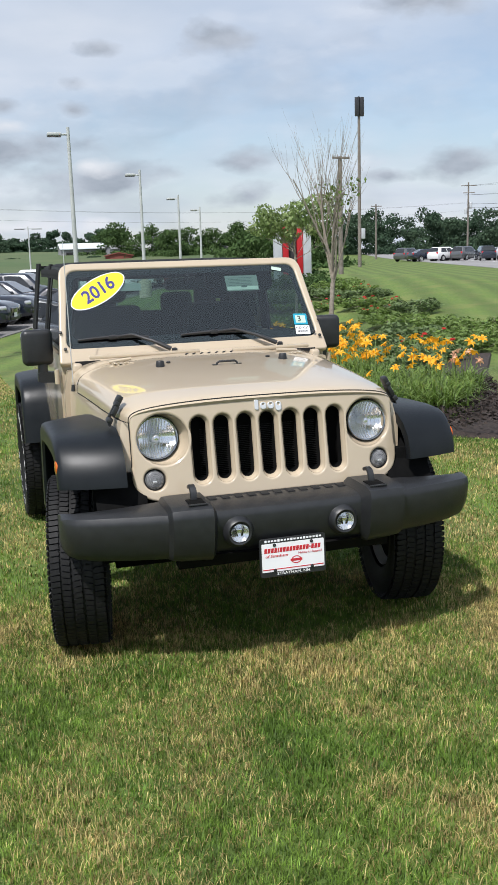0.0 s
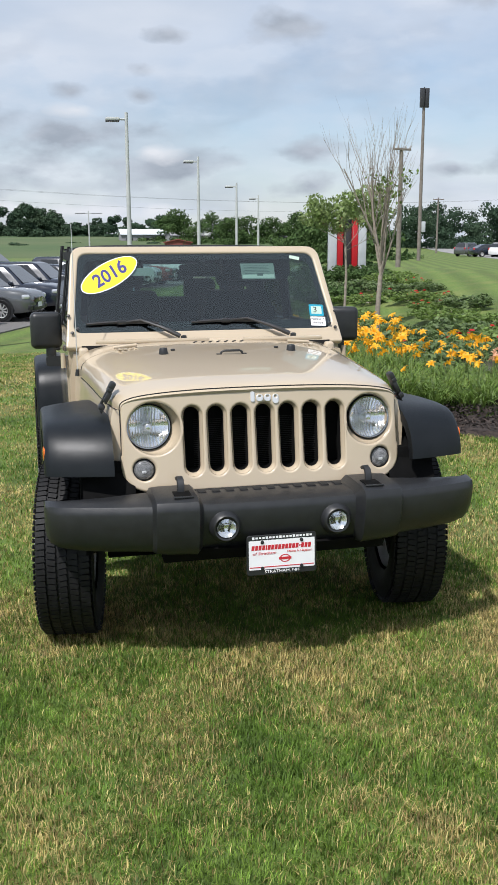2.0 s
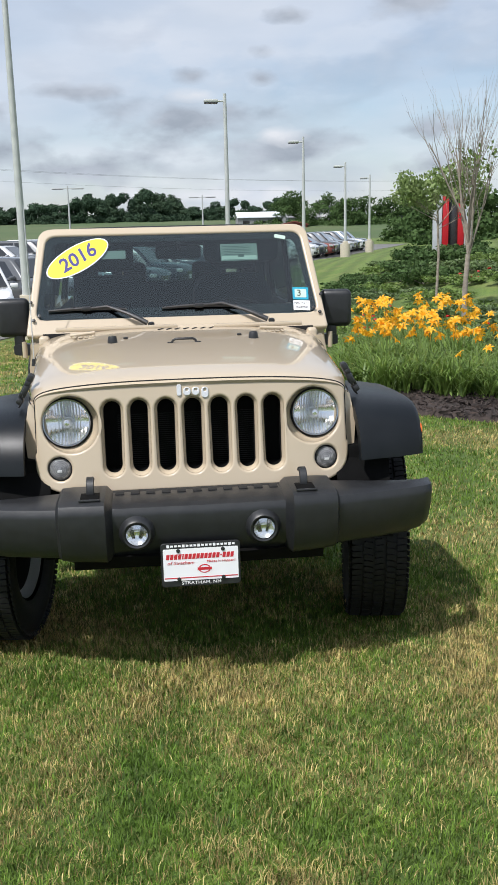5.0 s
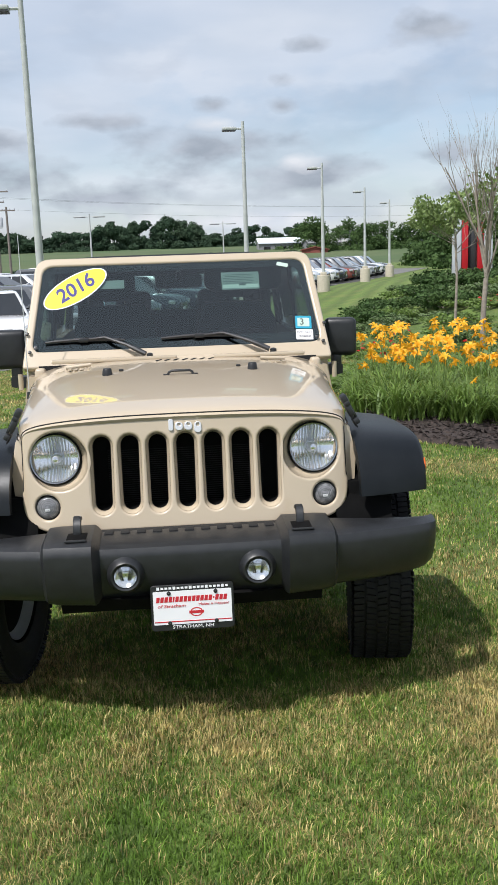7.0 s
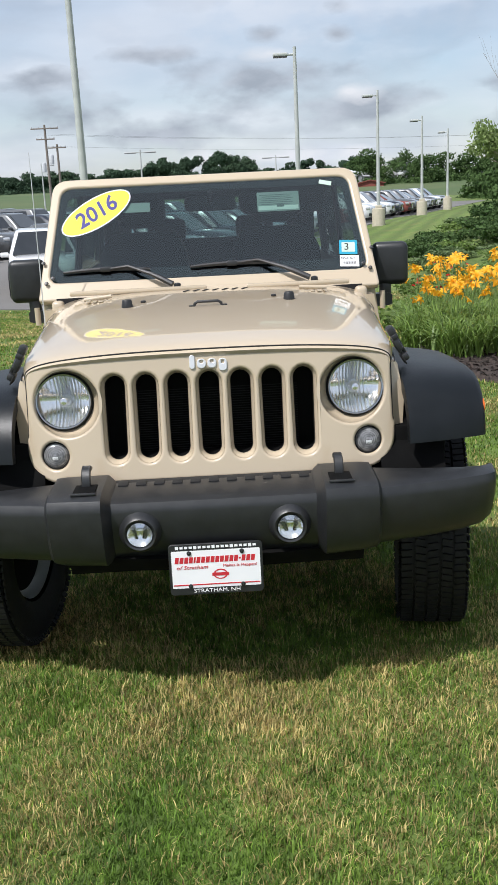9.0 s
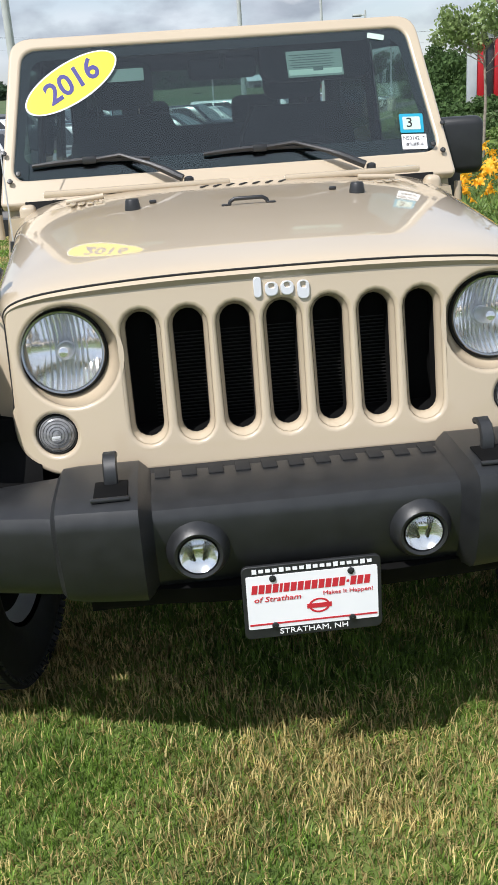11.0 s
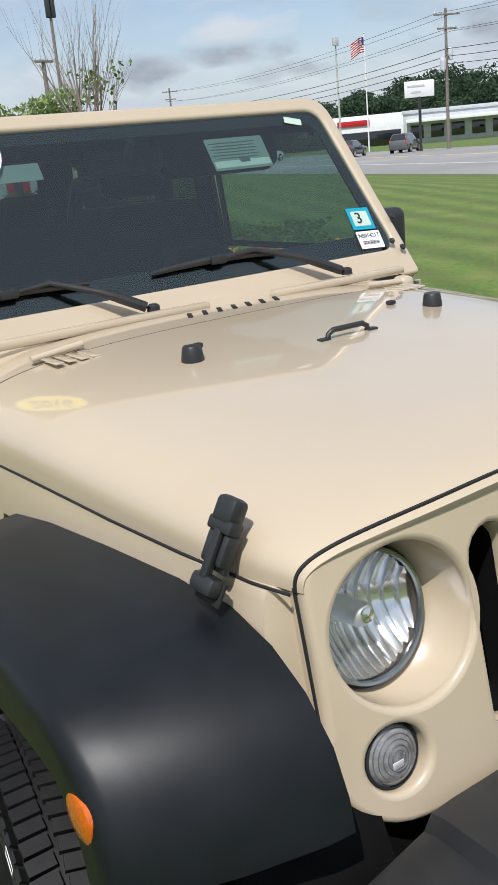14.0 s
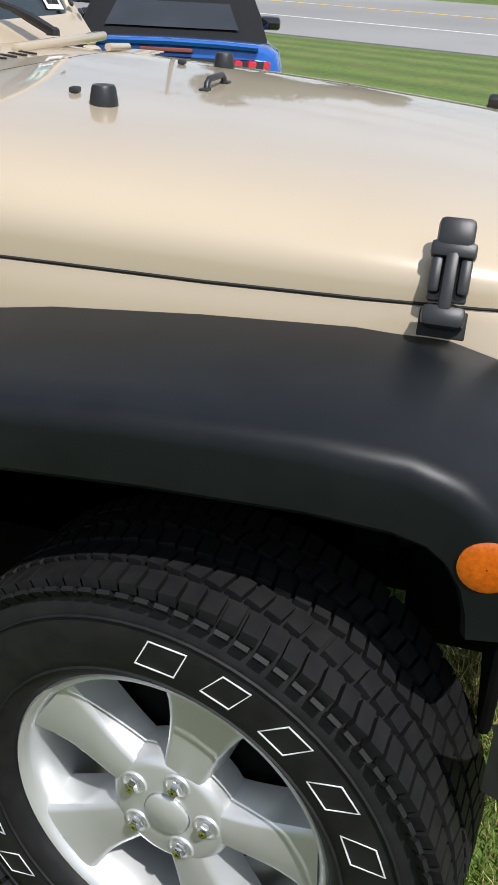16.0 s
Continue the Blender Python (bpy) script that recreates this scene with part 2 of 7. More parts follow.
SAND = material("sand_paint", (0.475, 0.39, 0.28), (0.49, 0.405, 0.292), 3.0, rough=0.32, coat=1.0, spec=0.5, detail=2.0)
BLACK_PLASTIC = material("black_plastic", (0.0115, 0.0122, 0.0135), (0.017, 0.018, 0.0195), 30.0, rough=0.37, spec=0.62, bump=0.10, bump_scale=900.0, rough2=0.47)
FLARE_PLASTIC = material("flare_plastic", (0.0045, 0.0062, 0.008), (0.0075, 0.0095, 0.0115), 12.0, rough=0.36, spec=0.30, bump=0.08, bump_scale=1100.0, rough2=0.43)
# near-black stand-in for the shade in cavities, wheel wells and underbody
SHADE_BLACK = material("shade_black", (0.002, 0.002, 0.002), (0.004, 0.004, 0.004), 20.0, rough=0.9, spec=0.15)
SEAM = material("seam_rubber", (0.008, 0.008, 0.008), None, 20.0, rough=0.8)
RUBBER = material("tyre_rubber", (0.0065, 0.0065, 0.007), (0.012, 0.012, 0.0125), 40.0, rough=0.62, spec=0.3, bump=0.12, bump_scale=500.0)
ALLOY = material("alloy", (0.60, 0.61, 0.61), (0.66, 0.67, 0.67), 6.0, rough=0.32, metal=0.55, rough2=0.38)
CHROME = material("chrome", (0.85, 0.85, 0.86), None, 5.0, rough=0.06, metal=1.0)
REFLECTOR = material("reflector", (0.90, 0.92, 0.95), None, 5.0, rough=0.17, metal=0.92)
SILVER = material("silver_paint", (0.72, 0.72, 0.73), None, 5.0, rough=0.28, metal=0.4, coat=0.5)
RING = material("lamp_ring", (0.30, 0.31, 0.32), (0.42, 0.43, 0.44), 20.0, rough=0.16, metal=0.9)
RING_DARK = material("ribbed_lens", (0.16, 0.16, 0.165), (0.24, 0.24, 0.245), 20.0, rough=0.2, metal=0.5)
STEEL = material("dark_steel", (0.05, 0.05, 0.055), (0.09, 0.09, 0.09), 30.0, rough=0.45, metal=0.7)
LENS = pane_material("clear_lens", (0.97, 0.97, 0.97))
WINDSCREEN = pane_material("windscreen_glass", (0.37, 0.50, 0.49), (0.86, 0.94, 1.0), ior=1.56)
SIDE_GLASS = pane_material("side_glass", (0.58, 0.70, 0.66), ior=1.5)
PRIVACY = pane_material("privacy_glass", (0.10, 0.11, 0.11), ior=1.5)
AMBER = material("amber_lens", (0.46, 0.085, 0.003), (0.64, 0.13, 0.004), 160.0, rough=0.2, coat=1.0, bump=0.12, bump_scale=700.0)
SMOKED = material("smoked_lens", (0.10, 0.10, 0.104), (0.26, 0.26, 0.265), 60.0, rough=0.10, coat=1.0, bump=0.2, bump_scale=150.0)
YELLOW_PAPER = material("yellow_vinyl", (0.90, 0.77, 0.01), None, 9.0, rough=0.5)
WHITE_PAPER = material("white_paper", (0.78, 0.79, 0.80), (0.82, 0.82, 0.83), 9.0, rough=0.6)
NAVY_INK = material("navy_ink", (0.035, 0.03, 0.20), None, 9.0, rough=0.6)
BLACK_INK = material("black_ink", (0.012, 0.012, 0.014), None, 9.0, rough=0.6)
RED_INK = material("red_ink", (0.50, 0.02, 0.03), None, 9.0, rough=0.6)
TEAL_PAPER = material("teal_paper", (0.0, 0.28, 0.42), None, 9.0, rough=0.5)
SHEET = material("tinted_sheet", (0.17, 0.24, 0.215), (0.2, 0.27, 0.24), 9.0, rough=0.6)
SHEET_INK = material("sheet_ink", (0.07, 0.11, 0.10), None, 9.0, rough=0.6)
PALE_GREEN = material("pale_green_paper", (0.42, 0.55, 0.47), (0.48, 0.6, 0.52), 9.0, rough=0.6)
CABIN = material("cabin_trim", (0.010, 0.010, 0.011), (0.016, 0.016, 0.018), 40.0, rough=0.7, spec=0.3, bump=0.02, bump_scale=400.0)
CLOTH = material("black_cloth", (0.011, 0.0115, 0.0125), (0.018, 0.0185, 0.02), 90.0, rough=0.9, spec=0.2, bump=0.06, bump_scale=300.0)
GRASS = grass_material()
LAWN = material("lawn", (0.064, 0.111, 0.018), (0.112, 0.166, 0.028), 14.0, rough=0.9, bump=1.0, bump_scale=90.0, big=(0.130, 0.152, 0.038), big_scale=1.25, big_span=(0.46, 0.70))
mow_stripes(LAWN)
SOIL = material("bark_mulch", (0.018, 0.013, 0.011), (0.05, 0.036, 0.03), 30.0, rough=0.95, bump=1.0, bump_scale=60.0, island=0.5)
ASPHALT = material("asphalt", (0.115, 0.11, 0.105), (0.15, 0.145, 0.14), 60.0, rough=0.9, bump=0.3, bump_scale=150.0, big=(0.17, 0.165, 0.16), big_scale=0.12)
ROADTOP = material("road_asphalt", (0.20, 0.195, 0.19), (0.25, 0.245, 0.24), 40.0, rough=0.88, bump=0.3, bump_scale=120.0, big=(0.28, 0.275, 0.27), big_scale=0.08)
CONCRETE = material("concrete", (0.44, 0.40, 0.31), (0.53, 0.48, 0.38), 12.0, rough=0.85, bump=0.3, bump_scale=80.0)
ROADPAINT = material("road_paint", (0.62, 0.62, 0.60), (0.72, 0.72, 0.70), 8.0, rough=0.7)
GALV = material("pale_pole_paint", (0.40, 0.42, 0.41), (0.48, 0.50, 0.48), 4.0, rough=0.4)
WOODPOLE = material("pole_wood", (0.15, 0.13, 0.11), (0.22, 0.195, 0.17), 6.0, rough=0.9, bump=0.4, bump_scale=60.0)
WIRE = material("cable", (0.02, 0.02, 0.02), None, 5.0, rough=0.6)
LEAF = material("leaf", (0.050, 0.092, 0.030), (0.078, 0.128, 0.042), 0.9, rough=0.8, island=0.22, translucent=0.25, spec=0.15)
LEAF_LIGHT = material("light_leaf", (0.13, 0.20, 0.045), (0.19, 0.27, 0.08), 2.0, rough=0.5, island=0.35, translucent=0.4, spec=0.3)
YOUNG_LEAF = material("young_leaf", (0.20, 0.28, 0.09), (0.30, 0.37, 0.16), 2.0, rough=0.5, island=0.3, translucent=0.45, spec=0.3)
FARLEAF = material("far_leaf", (0.046, 0.080, 0.050), (0.064, 0.100, 0.060), 0.08, rough=0.9, island=0.12, translucent=0.25, spec=0.05)
BARK = material("bark", (0.22, 0.185, 0.15), (0.32, 0.28, 0.23), 14.0, rough=0.9, bump=0.5, bump_scale=70.0)
ORANGE = material("orange_petal", (0.90, 0.38, 0.010), (0.95, 0.55, 0.035), 12.0, rough=0.5, island=0.15, translucent=0.4)
PEACH = material("peach_petal", (0.85, 0.45, 0.28), (0.9, 0.55, 0.36), 12.0, rough=0.5, translucent=0.4)
REDPETAL = material("red_petal", (0.50, 0.015, 0.012), (0.6, 0.03, 0.02), 12.0, rough=0.5, island=0.2, translucent=0.3)
WHITE_WALL = material("white_siding", (0.70, 0.71, 0.71), (0.76, 0.77, 0.77), 2.0, rough=0.7)
GREY_ROOF = material("grey_shingle", (0.20, 0.20, 0.21), (0.28, 0.28, 0.29), 3.0, rough=0.85)
METAL_ROOF = material("metal_roof", (0.62, 0.66, 0.70), (0.7, 0.74, 0.78), 0.6, rough=0.45)
BARN_RED = material("red_siding", (0.19, 0.052, 0.042), (0.24, 0.068, 0.052), 2.0, rough=0.8)
SIGN_RED = material("sign_red", (0.42, 0.012, 0.018), None, 4.0, rough=0.4)
SIGN_GREY = material("sign_silver", (0.42, 0.44, 0.46), (0.50, 0.52, 0.54), 2.0, rough=0.4)
BLUE_PAINT = material("blue_paint", (0.008, 0.12, 0.50), (0.01, 0.14, 0.55), 3.0, rough=0.25, metal=0.35, coat=1.0)
TAIL_RED = material("tail_red", (0.45, 0.006, 0.012), (0.6, 0.02, 0.025), 60.0, rough=0.15, coat=1.0)
GLOSS_BLACK = material("gloss_black", (0.008, 0.008, 0.009), None, 5.0, rough=0.12, coat=1.0)
CHAMPAGNE = material("champagne_paint", (0.36, 0.325, 0.26), (0.38, 0.345, 0.28), 3.0, rough=0.3, metal=0.35, coat=1.0)
WHITE_PAINT = material("white_car_paint", (0.78, 0.78, 0.78), None, 3.0, rough=0.25, coat=1.0)
NAVY_PAINT = material("navy_car_paint", (0.012, 0.017, 0.03), None, 3.0, rough=0.22, coat=1.0)
GREY_PAINT = material("grey_car_paint", (0.12, 0.125, 0.13), None, 3.0, rough=0.25, metal=0.4, coat=1.0)
TRUCK_YELLOW = material("truck_yellow", (0.80, 0.55, 0.01), None, 3.0, rough=0.4)
FLAG_BLUE = material("flag_blue", (0.02, 0.03, 0.16), None, 3.0, rough=0.7)
STREET_BLUE = material("street_sign_blue", (0.02, 0.10, 0.42), None, 3.0, rough=0.5)

# ---- small builders ----
GROUND_Z = -0.03


def tidy(bm, name, mat, smooth=38):
    bmesh.ops.recalc_face_normals(bm, faces=bm.faces)
    me = bpy.data.meshes.new(name)
    bm.to_mesh(me)
    bm.free()
    return dress(me, mat, smooth)


def dress(me, mat, smooth=38):
    for m in mat if isinstance(mat, (list, tuple)) else [mat]:
        me.materials.append(m)
    if smooth:
        me.shade_smooth()
        me.set_sharp_from_angle(angle=radians(smooth))
    return me


def part(name, bm, mat, parent=None, label="", smooth=38):
    """One mesh object, under a thing or a part, from a bmesh or a ready mesh."""
    me = tidy(bm, name, mat, smooth) if isinstance(bm, bmesh.types.BMesh) else bm
    ob = new(name, me)
    if parent is not None:
        ob.parent = parent
        ob.matrix_parent_inverse = Matrix.Translation(-parent.location)
    return tagged(ob, label)


def thing(name, label, category, at=(0, 0, 0), group="", kind=""):
    ob = new(name)
    ob.empty_display_size = 0.1
    ob.location = at
    return tagged(ob, label, category, group, kind)


def add_box(bm, centre, size, bevel=0.0, turn=None, seg=2):
    m = Matrix.Translation(centre) @ (turn or Matrix.Identity(4)) @ Matrix.Diagonal((*size, 1))
    v = bmesh.ops.create_cube(bm, size=1, matrix=m)["verts"]
    if bevel:
        e = list({e for x in v for e in x.link_edges})
        bmesh.ops.bevel(bm, geom=e, offset=bevel, segments=seg, affect="EDGES", profile=0.5)
    return bm


def box(centre, size, bevel=0.0, turn=None, seg=2):
    return add_box(bmesh.new(), centre, size, bevel, turn, seg)


def add_loft(bm, rings, closed=True, caps=True, loop=False):
    """Skin over rings of equally many points."""
    vs = [[bm.verts.new(p) for p in ring] for ring in rings]
    n = len(vs[0])
    pairs = list(zip(vs, vs[1:])) + ([(vs[-1], vs[0])] if loop else [])
    for a, b in pairs:
        for i in range(n if closed else n - 1):
            j = (i + 1) % n
            bm.faces.new((a[i], a[j], b[j], b[i]))
    if caps and not loop and closed:
        bm.faces.new(vs[0])
        bm.faces.new(vs[-1])
    return bm


def loft(rings, closed=True, caps=True, loop=False):
    return add_loft(bmesh.new(), rings, closed, caps, loop)


def add_tube(bm, pts, r, n=8, caps=True):
    """A round bar along points; r is one radius or one for each point."""
    pts = [Vector(p) for p in pts]
    rs = r if isinstance(r, (list, tuple)) else [r] * len(pts)
    rings, side = [], None
    for i, p in enumerate(pts):
        d = (pts[min(i + 1, len(pts) - 1)] - pts[max(i - 1, 0)]).normalized()
        if side is None:
            side = d.orthogonal().normalized()
        side = (side - d * side.dot(d)).normalized()
        up_ = d.cross(side)
        rings.append([p + rs[i] * (math.cos(a) * side + math.sin(a) * up_) for a in (2 * math.pi * k / n for k in range(n))])
    return add_loft(bm, rings, True, caps)


def tube(pts, r, n=8, caps=True):
    return add_tube(bmesh.new(), pts, r, n, caps)


def add_lathe(bm, profile, m=None, n=32, caps=False):
    """Profile of (radius, height) turned round z, then moved by m."""
    m = m or Matrix.Identity(4)
    rings = [[m @ Vector((r * math.cos(2 * math.pi * k / n), r * math.sin(2 * math.pi * k / n), h)) for k in range(n)] for r, h in profile]
    return add_loft(bm, rings, True, caps)


def lathe(profile, m=None, n=32, caps=False):
    return add_lathe(bmesh.new(), profile, m, n, caps)


def plate(splines, depth, bevel, m, mat, name, smooth=38, res=2):
    """A flat plate with holes: closed outlines in the xy plane, given depth and rounded edges, moved by m."""
    c = bpy.data.curves.new(name, "CURVE")
    c.dimensions, c.fill_mode = "2D", "BOTH"
    c.extrude, c.bevel_depth, c.bevel_resolution, c.offset = depth, bevel, res, -bevel
    for pts in splines:
        s = c.splines.new("POLY")
        s.points.add(len(pts) - 1)
        for p, q in zip(s.points, pts):
            p.co = (q[0], q[1], 0, 1)
        s.use_cyclic_u = True
    tmp = bpy.data.objects.new(name, c)
    me = bpy.data.meshes.new_from_object(tmp)
    bpy.data.objects.remove(tmp)
    bpy.data.curves.remove(c)
    me.transform(m)
    me.materials.clear()
    return dress(me, mat, smooth)


def lettering(text, size, m, mat, name="lettering", depth=0.0008, shear=0.0, spacing=1.0, width=None, bold=0.0):
    c = bpy.data.curves.new(name, "FONT")
    c.body, c.size, c.align_x, c.align_y = text, size, "CENTER", "CENTER"
    c.extrude, c.shear, c.space_character, c.resolution_u, c.offset = depth, shear, spacing, 3, bold
    tmp = bpy.data.objects.new(name, c)
    me = bpy.data.meshes.new_from_object(tmp)
    bpy.data.objects.remove(tmp)
    if width:
        xs = [v.co.x for v in me.vertices]
        me.transform(Matrix.Diagonal((width / (max(xs) - min(xs)), 1, 1, 1)))
    me.transform(m)
    me.materials.clear()
    return dress(me, mat, 0)


def rounded(w, h, r, n=6, cx=0.0, cy=0.0):
    """Outline of a rounded rectangle."""
    out = []
    for sx, sy, a0 in ((1, 1, 0), (-1, 1, 90), (-1, -1, 180), (1, -1, 270)):
        for k in range(n + 1):
            a = radians(a0 + 90 * k / n)
            out.append((cx + sx * (w / 2 - r) + r * math.cos(a), cy + sy * (h / 2 - r) + r * math.sin(a)))
    return out


def circle(r, n=32, cx=0.0, cy=0.0):
    return [(cx + r * math.cos(2 * math.pi * k / n), cy + r * math.sin(2 * math.pi * k / n)) for k in range(n)]


def lerp(a, b, t):
    return a + (b - a) * t


def curve_at(table, v):
    """Piecewise smooth lookup in (key, value) rows."""
    for (a, p), (b, q) in zip(table, table[1:]):
        if v <= b:
            t = max(0.0, (v - a) / (b - a))
            return lerp(p, q, t)
    return table[-1][1]


def smooth_step(a, b, v):
    t = min(1.0, max(0.0, (v - a) / (b - a)))
    return t * t * (3 - 2 * t)


def ground_height(x, y):
    """The lawn is level by the car; the lot ahead lies lower, and the fields behind it rise again."""
    w = smooth_step(7.0, 0.0, x - 0.30 * y) * smooth_step(3.0, 9.0, y)
    drop = 0.74 * smooth_step(6.0, 19.0, y) - 0.32 * smooth_step(24.0, 46.0, y) + 0.004 * max(0.0, min(y, 130.0) - 46.0)
    far = smooth_step(130.0, 330.0, math.hypot(x, y))
    hollow = 0.20 * smooth_step(2.6, 4.6, x) * smooth_step(16.0, 9.0, x) * smooth_step(8.0, 5.5, y)
    mound = 0.78 * smooth_step(9.0, 30.0, y) * smooth_step(3.5, 8.5, x - 0.12 * (y - 10)) * smooth_step(24.0, 15.0, x) * smooth_step(62.0, 38.0, y)
    return GROUND_Z + mound - hollow - w * drop * (1 - far) + far * 3.2 * smooth_step(60.0, 0.0, x - 0.30 * y)

# ---- ground ----
def ground_sheet():
    radii = [0.0]
    r = 0.6
    while r < 3200:
        radii.append(r)
        r *= 1.09 if r > 3 else 1.25
    n = 144
    verts, faces = [(0, 3, ground_height(0, 3))], []
    for r in radii[1:]:
        for k in range(n):
            x, y = r * math.cos(2 * math.pi * k / n), 3 + r * math.sin(2 * math.pi * k / n)
            verts.append((x, y, ground_height(x, y)))
    for k in range(n):
        faces.append((0, 1 + k, 1 + (k + 1) % n))
    for i in range(len(radii) - 2):
        a, b = 1 + i * n, 1 + (i + 1) * n
        for k in range(n):
            faces.append((a + k, b + k, b + (k + 1) % n, a + (k + 1) % n))
    me = bpy.data.meshes.new("ground")
    me.from_pydata(verts, [], faces)
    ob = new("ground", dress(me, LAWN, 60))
    return tagged(ob, "mown green lawn with dry tan patches", "ground", kind="structure")


ground_sheet()


def strip(name, rows, mat, label, category, lift=0.03):
    """A paved sheet with a thickness, draped over the ground; rows of points across it."""
    bm = bmesh.new()
    tops = [[bm.verts.new((x, y, ground_height(x, y) + lift)) for x, y in row] for row in rows]
    for a, b in zip(tops, tops[1:]):
        for i in range(len(a) - 1):
            bm.faces.new((a[i], a[i + 1], b[i + 1], b[i]))
    edge = [e for e in bm.edges if e.is_boundary]
    ex = bmesh.ops.extrude_edge_only(bm, edges=edge)["geom"]
    for v in ex:
        if isinstance(v, bmesh.types.BMVert):
            v.co.z -= 0.25
    return tagged(new(name, tidy(bm, name, mat, 30)), label, category, kind="structure")


ROAD_X0, ROAD_SLOPE = 17.2, 0.35


def road_point(across, y):
    """A place on the road: metres across from its near edge, at y along it."""
    return ROAD_X0 + ROAD_SLOPE * y + across * 1.06, y


strip("road", [[road_point(a, y) for a in (0, 6, 12, 18, 25)] for y in range(-160, 460, 20)], ROADTOP,
      "wide pale grey asphalt road beside the lawn", "road")
strip("edge_line", [[road_point(a, y) for a in (5.6, 5.75)] for y in range(-160, 460, 20)], ROADPAINT, "worn white line painted along the road", "road marking", 0.036)
strip("centre_line", [[road_point(a, y) for a in (13.2, 13.4)] for y in range(-160, 460, 20)], TRUCK_YELLOW, "yellow line along the middle of the road", "road marking", 0.036)


def lot_point(back, along):
    """A place on the car park: metres left of the lamp line, and along it from its near corner."""
    return -3.4 + 0.370 * along - 0.929 * back, 18.0 + 0.929 * along + 0.370 * back


strip("parking_lot", [[lot_point(b, a) for b in (0.5, 12, 24, 36, 48, 60)] for a in range(0, 100, 10)], ASPHALT, "grey asphalt car park full of cars", "car park", 0.02)

# ---- the sand-coloured off-road car ----
wagon = thing("off_road_car", "sand-coloured two-door off-road car with black bumper on the lawn", "car", (0, 1.4, GROUND_Z))
AXLE_F, AXLE_R, HUB_Z = 0.345, 2.769, 0.372

HOOD_HALF = [(-0.06, 0.616), (0.0, 0.634), (0.1, 0.654), (0.4, 0.676), (0.75, 0.70), (1.20, 0.745)]
HOOD_TOP = [(-0.06, 1.146), (-0.045, 1.158), (-0.025, 1.167), (0.0, 1.174), (0.06, 1.184), (0.15, 1.194), (0.4, 1.213), (0.7, 1.229), (1.20, 1.247)]
HOOD_SIDE = [(-0.06, 1.080), (0.4, 1.078), (1.20, 1.088)]


def bow(x):
    """How far the nose falls back towards its corners."""
    return 0.036 * (max(0.0, abs(x) - 0.36) / 0.255) ** 2


def hood_point(a, y, shrink=0.0):
    """Point of the hood's cross-section at y; a runs from 0 (one side seam) to pi (the other)."""
    half, top, side = curve_at(HOOD_HALF, y) - shrink, curve_at(HOOD_TOP, y) - shrink, curve_at(HOOD_SIDE, y)
    c, s = math.cos(a), math.sin(a)
    p = lerp(3.15, 3.6, smooth_step(-0.06, 0.9, y))
    u = math.copysign(abs(c) ** (2 / p), c)
    return Vector((-half * u, y + bow(half * u) * smooth_step(0.30, -0.05, y), side + (top - side) * abs(s) ** (2 / p) - 0.006 * u * u))


def hood_z(x, y):
    half, top, side = curve_at(HOOD_HALF, y), curve_at(HOOD_TOP, y), curve_at(HOOD_SIDE, y)
    p = lerp(3.15, 3.6, smooth_step(-0.06, 0.9, y))
    return side + (top - side) * (1 - min(0.999, abs(x) / half) ** p) ** (1 / p) - 0.006 * (x / half) ** 2


ys = [-0.058, -0.05, -0.04, -0.025, -0.005, 0.02, 0.06, 0.12, 0.2, 0.3, 0.42, 0.56, 0.7, 0.84, 0.96]
NA = 56
bm = bmesh.new()
add_loft(bm, [[hood_point(math.pi * k / NA, y) for k in range(NA + 1)] for y in ys], closed=False)
edge = [e for e in bm.edges if e.is_boundary]
ex = bmesh.ops.extrude_edge_only(bm, edges=edge)["geom"]
for v in ex:
    if isinstance(v, bmesh.types.BMVert):
        v.co = Vector((v.co.x * 0.975, lerp(v.co.y, 0.45, 0.02), v.co.z - 0.016))
hood = part("hood", bm, SAND, wagon, "glossy sand-painted hood", 45)

# cowl panel behind the hood, up to the windscreen
bm = bmesh.new()
add_loft(bm, [[hood_point(math.pi * k / NA, y) - Vector((0, 0, 0.004)) for k in range(NA + 1)] for y in (0.966, 1.0, 1.06, 1.12, 1.18, 1.22)], closed=False)
cowl = part("cowl", bm, SAND, wagon, "sand cowl panel with vent slots", 45)
for i in range(7):
    x = -0.10 + 0.043 * i
    part("vent_slot", box((x, 1.068, hood_z(x, 1.068) - 0.004), (0.012, 0.052, 0.005), 0.0015, Matrix.Rotation(-0.45, 4, "Z")), SEAM, cowl)
bm = tube([hood_point(math.pi * k / NA, 0.963) - Vector((0, 0, 0.004)) for k in range(2, NA - 1)], 0.004, 6)
part("seam", bm, SEAM, hood)
for s in (-1, 1):
    part("cowl_corner", box((s * 0.692, 1.185, 1.155), (0.055, 0.10, 0.115), 0.018, None, 3), SAND, cowl)
# cowl's raised lip below the glass
bm = bmesh.new()
add_box(bm, (-0.32, 1.125, 1.244), (0.62, 0.028, 0.022), 0.008)
add_box(bm, (0.40, 1.10, 1.243), (0.46, 0.03, 0.022), 0.008)
part("cowl_lip", bm, SAND, cowl)

# solid near-black block that fills the gaps, its colour standing in for shade
bm = box((0, 0.52, 0.80), (1.16, 0.72, 0.50), 0.02)
part("engine_bay", bm, SHADE_BLACK, wagon)
bm = tube([hood_point(math.pi * k / NA, -0.046, 0.0005) for k in range(NA + 1)], 0.0032, 6)
part("front_seam", bm, SEAM, hood)

part("cross_member", box((0, 0.01, 0.65), (1.17, 0.16, 0.30), 0.02), SHADE_BLACK, wagon)

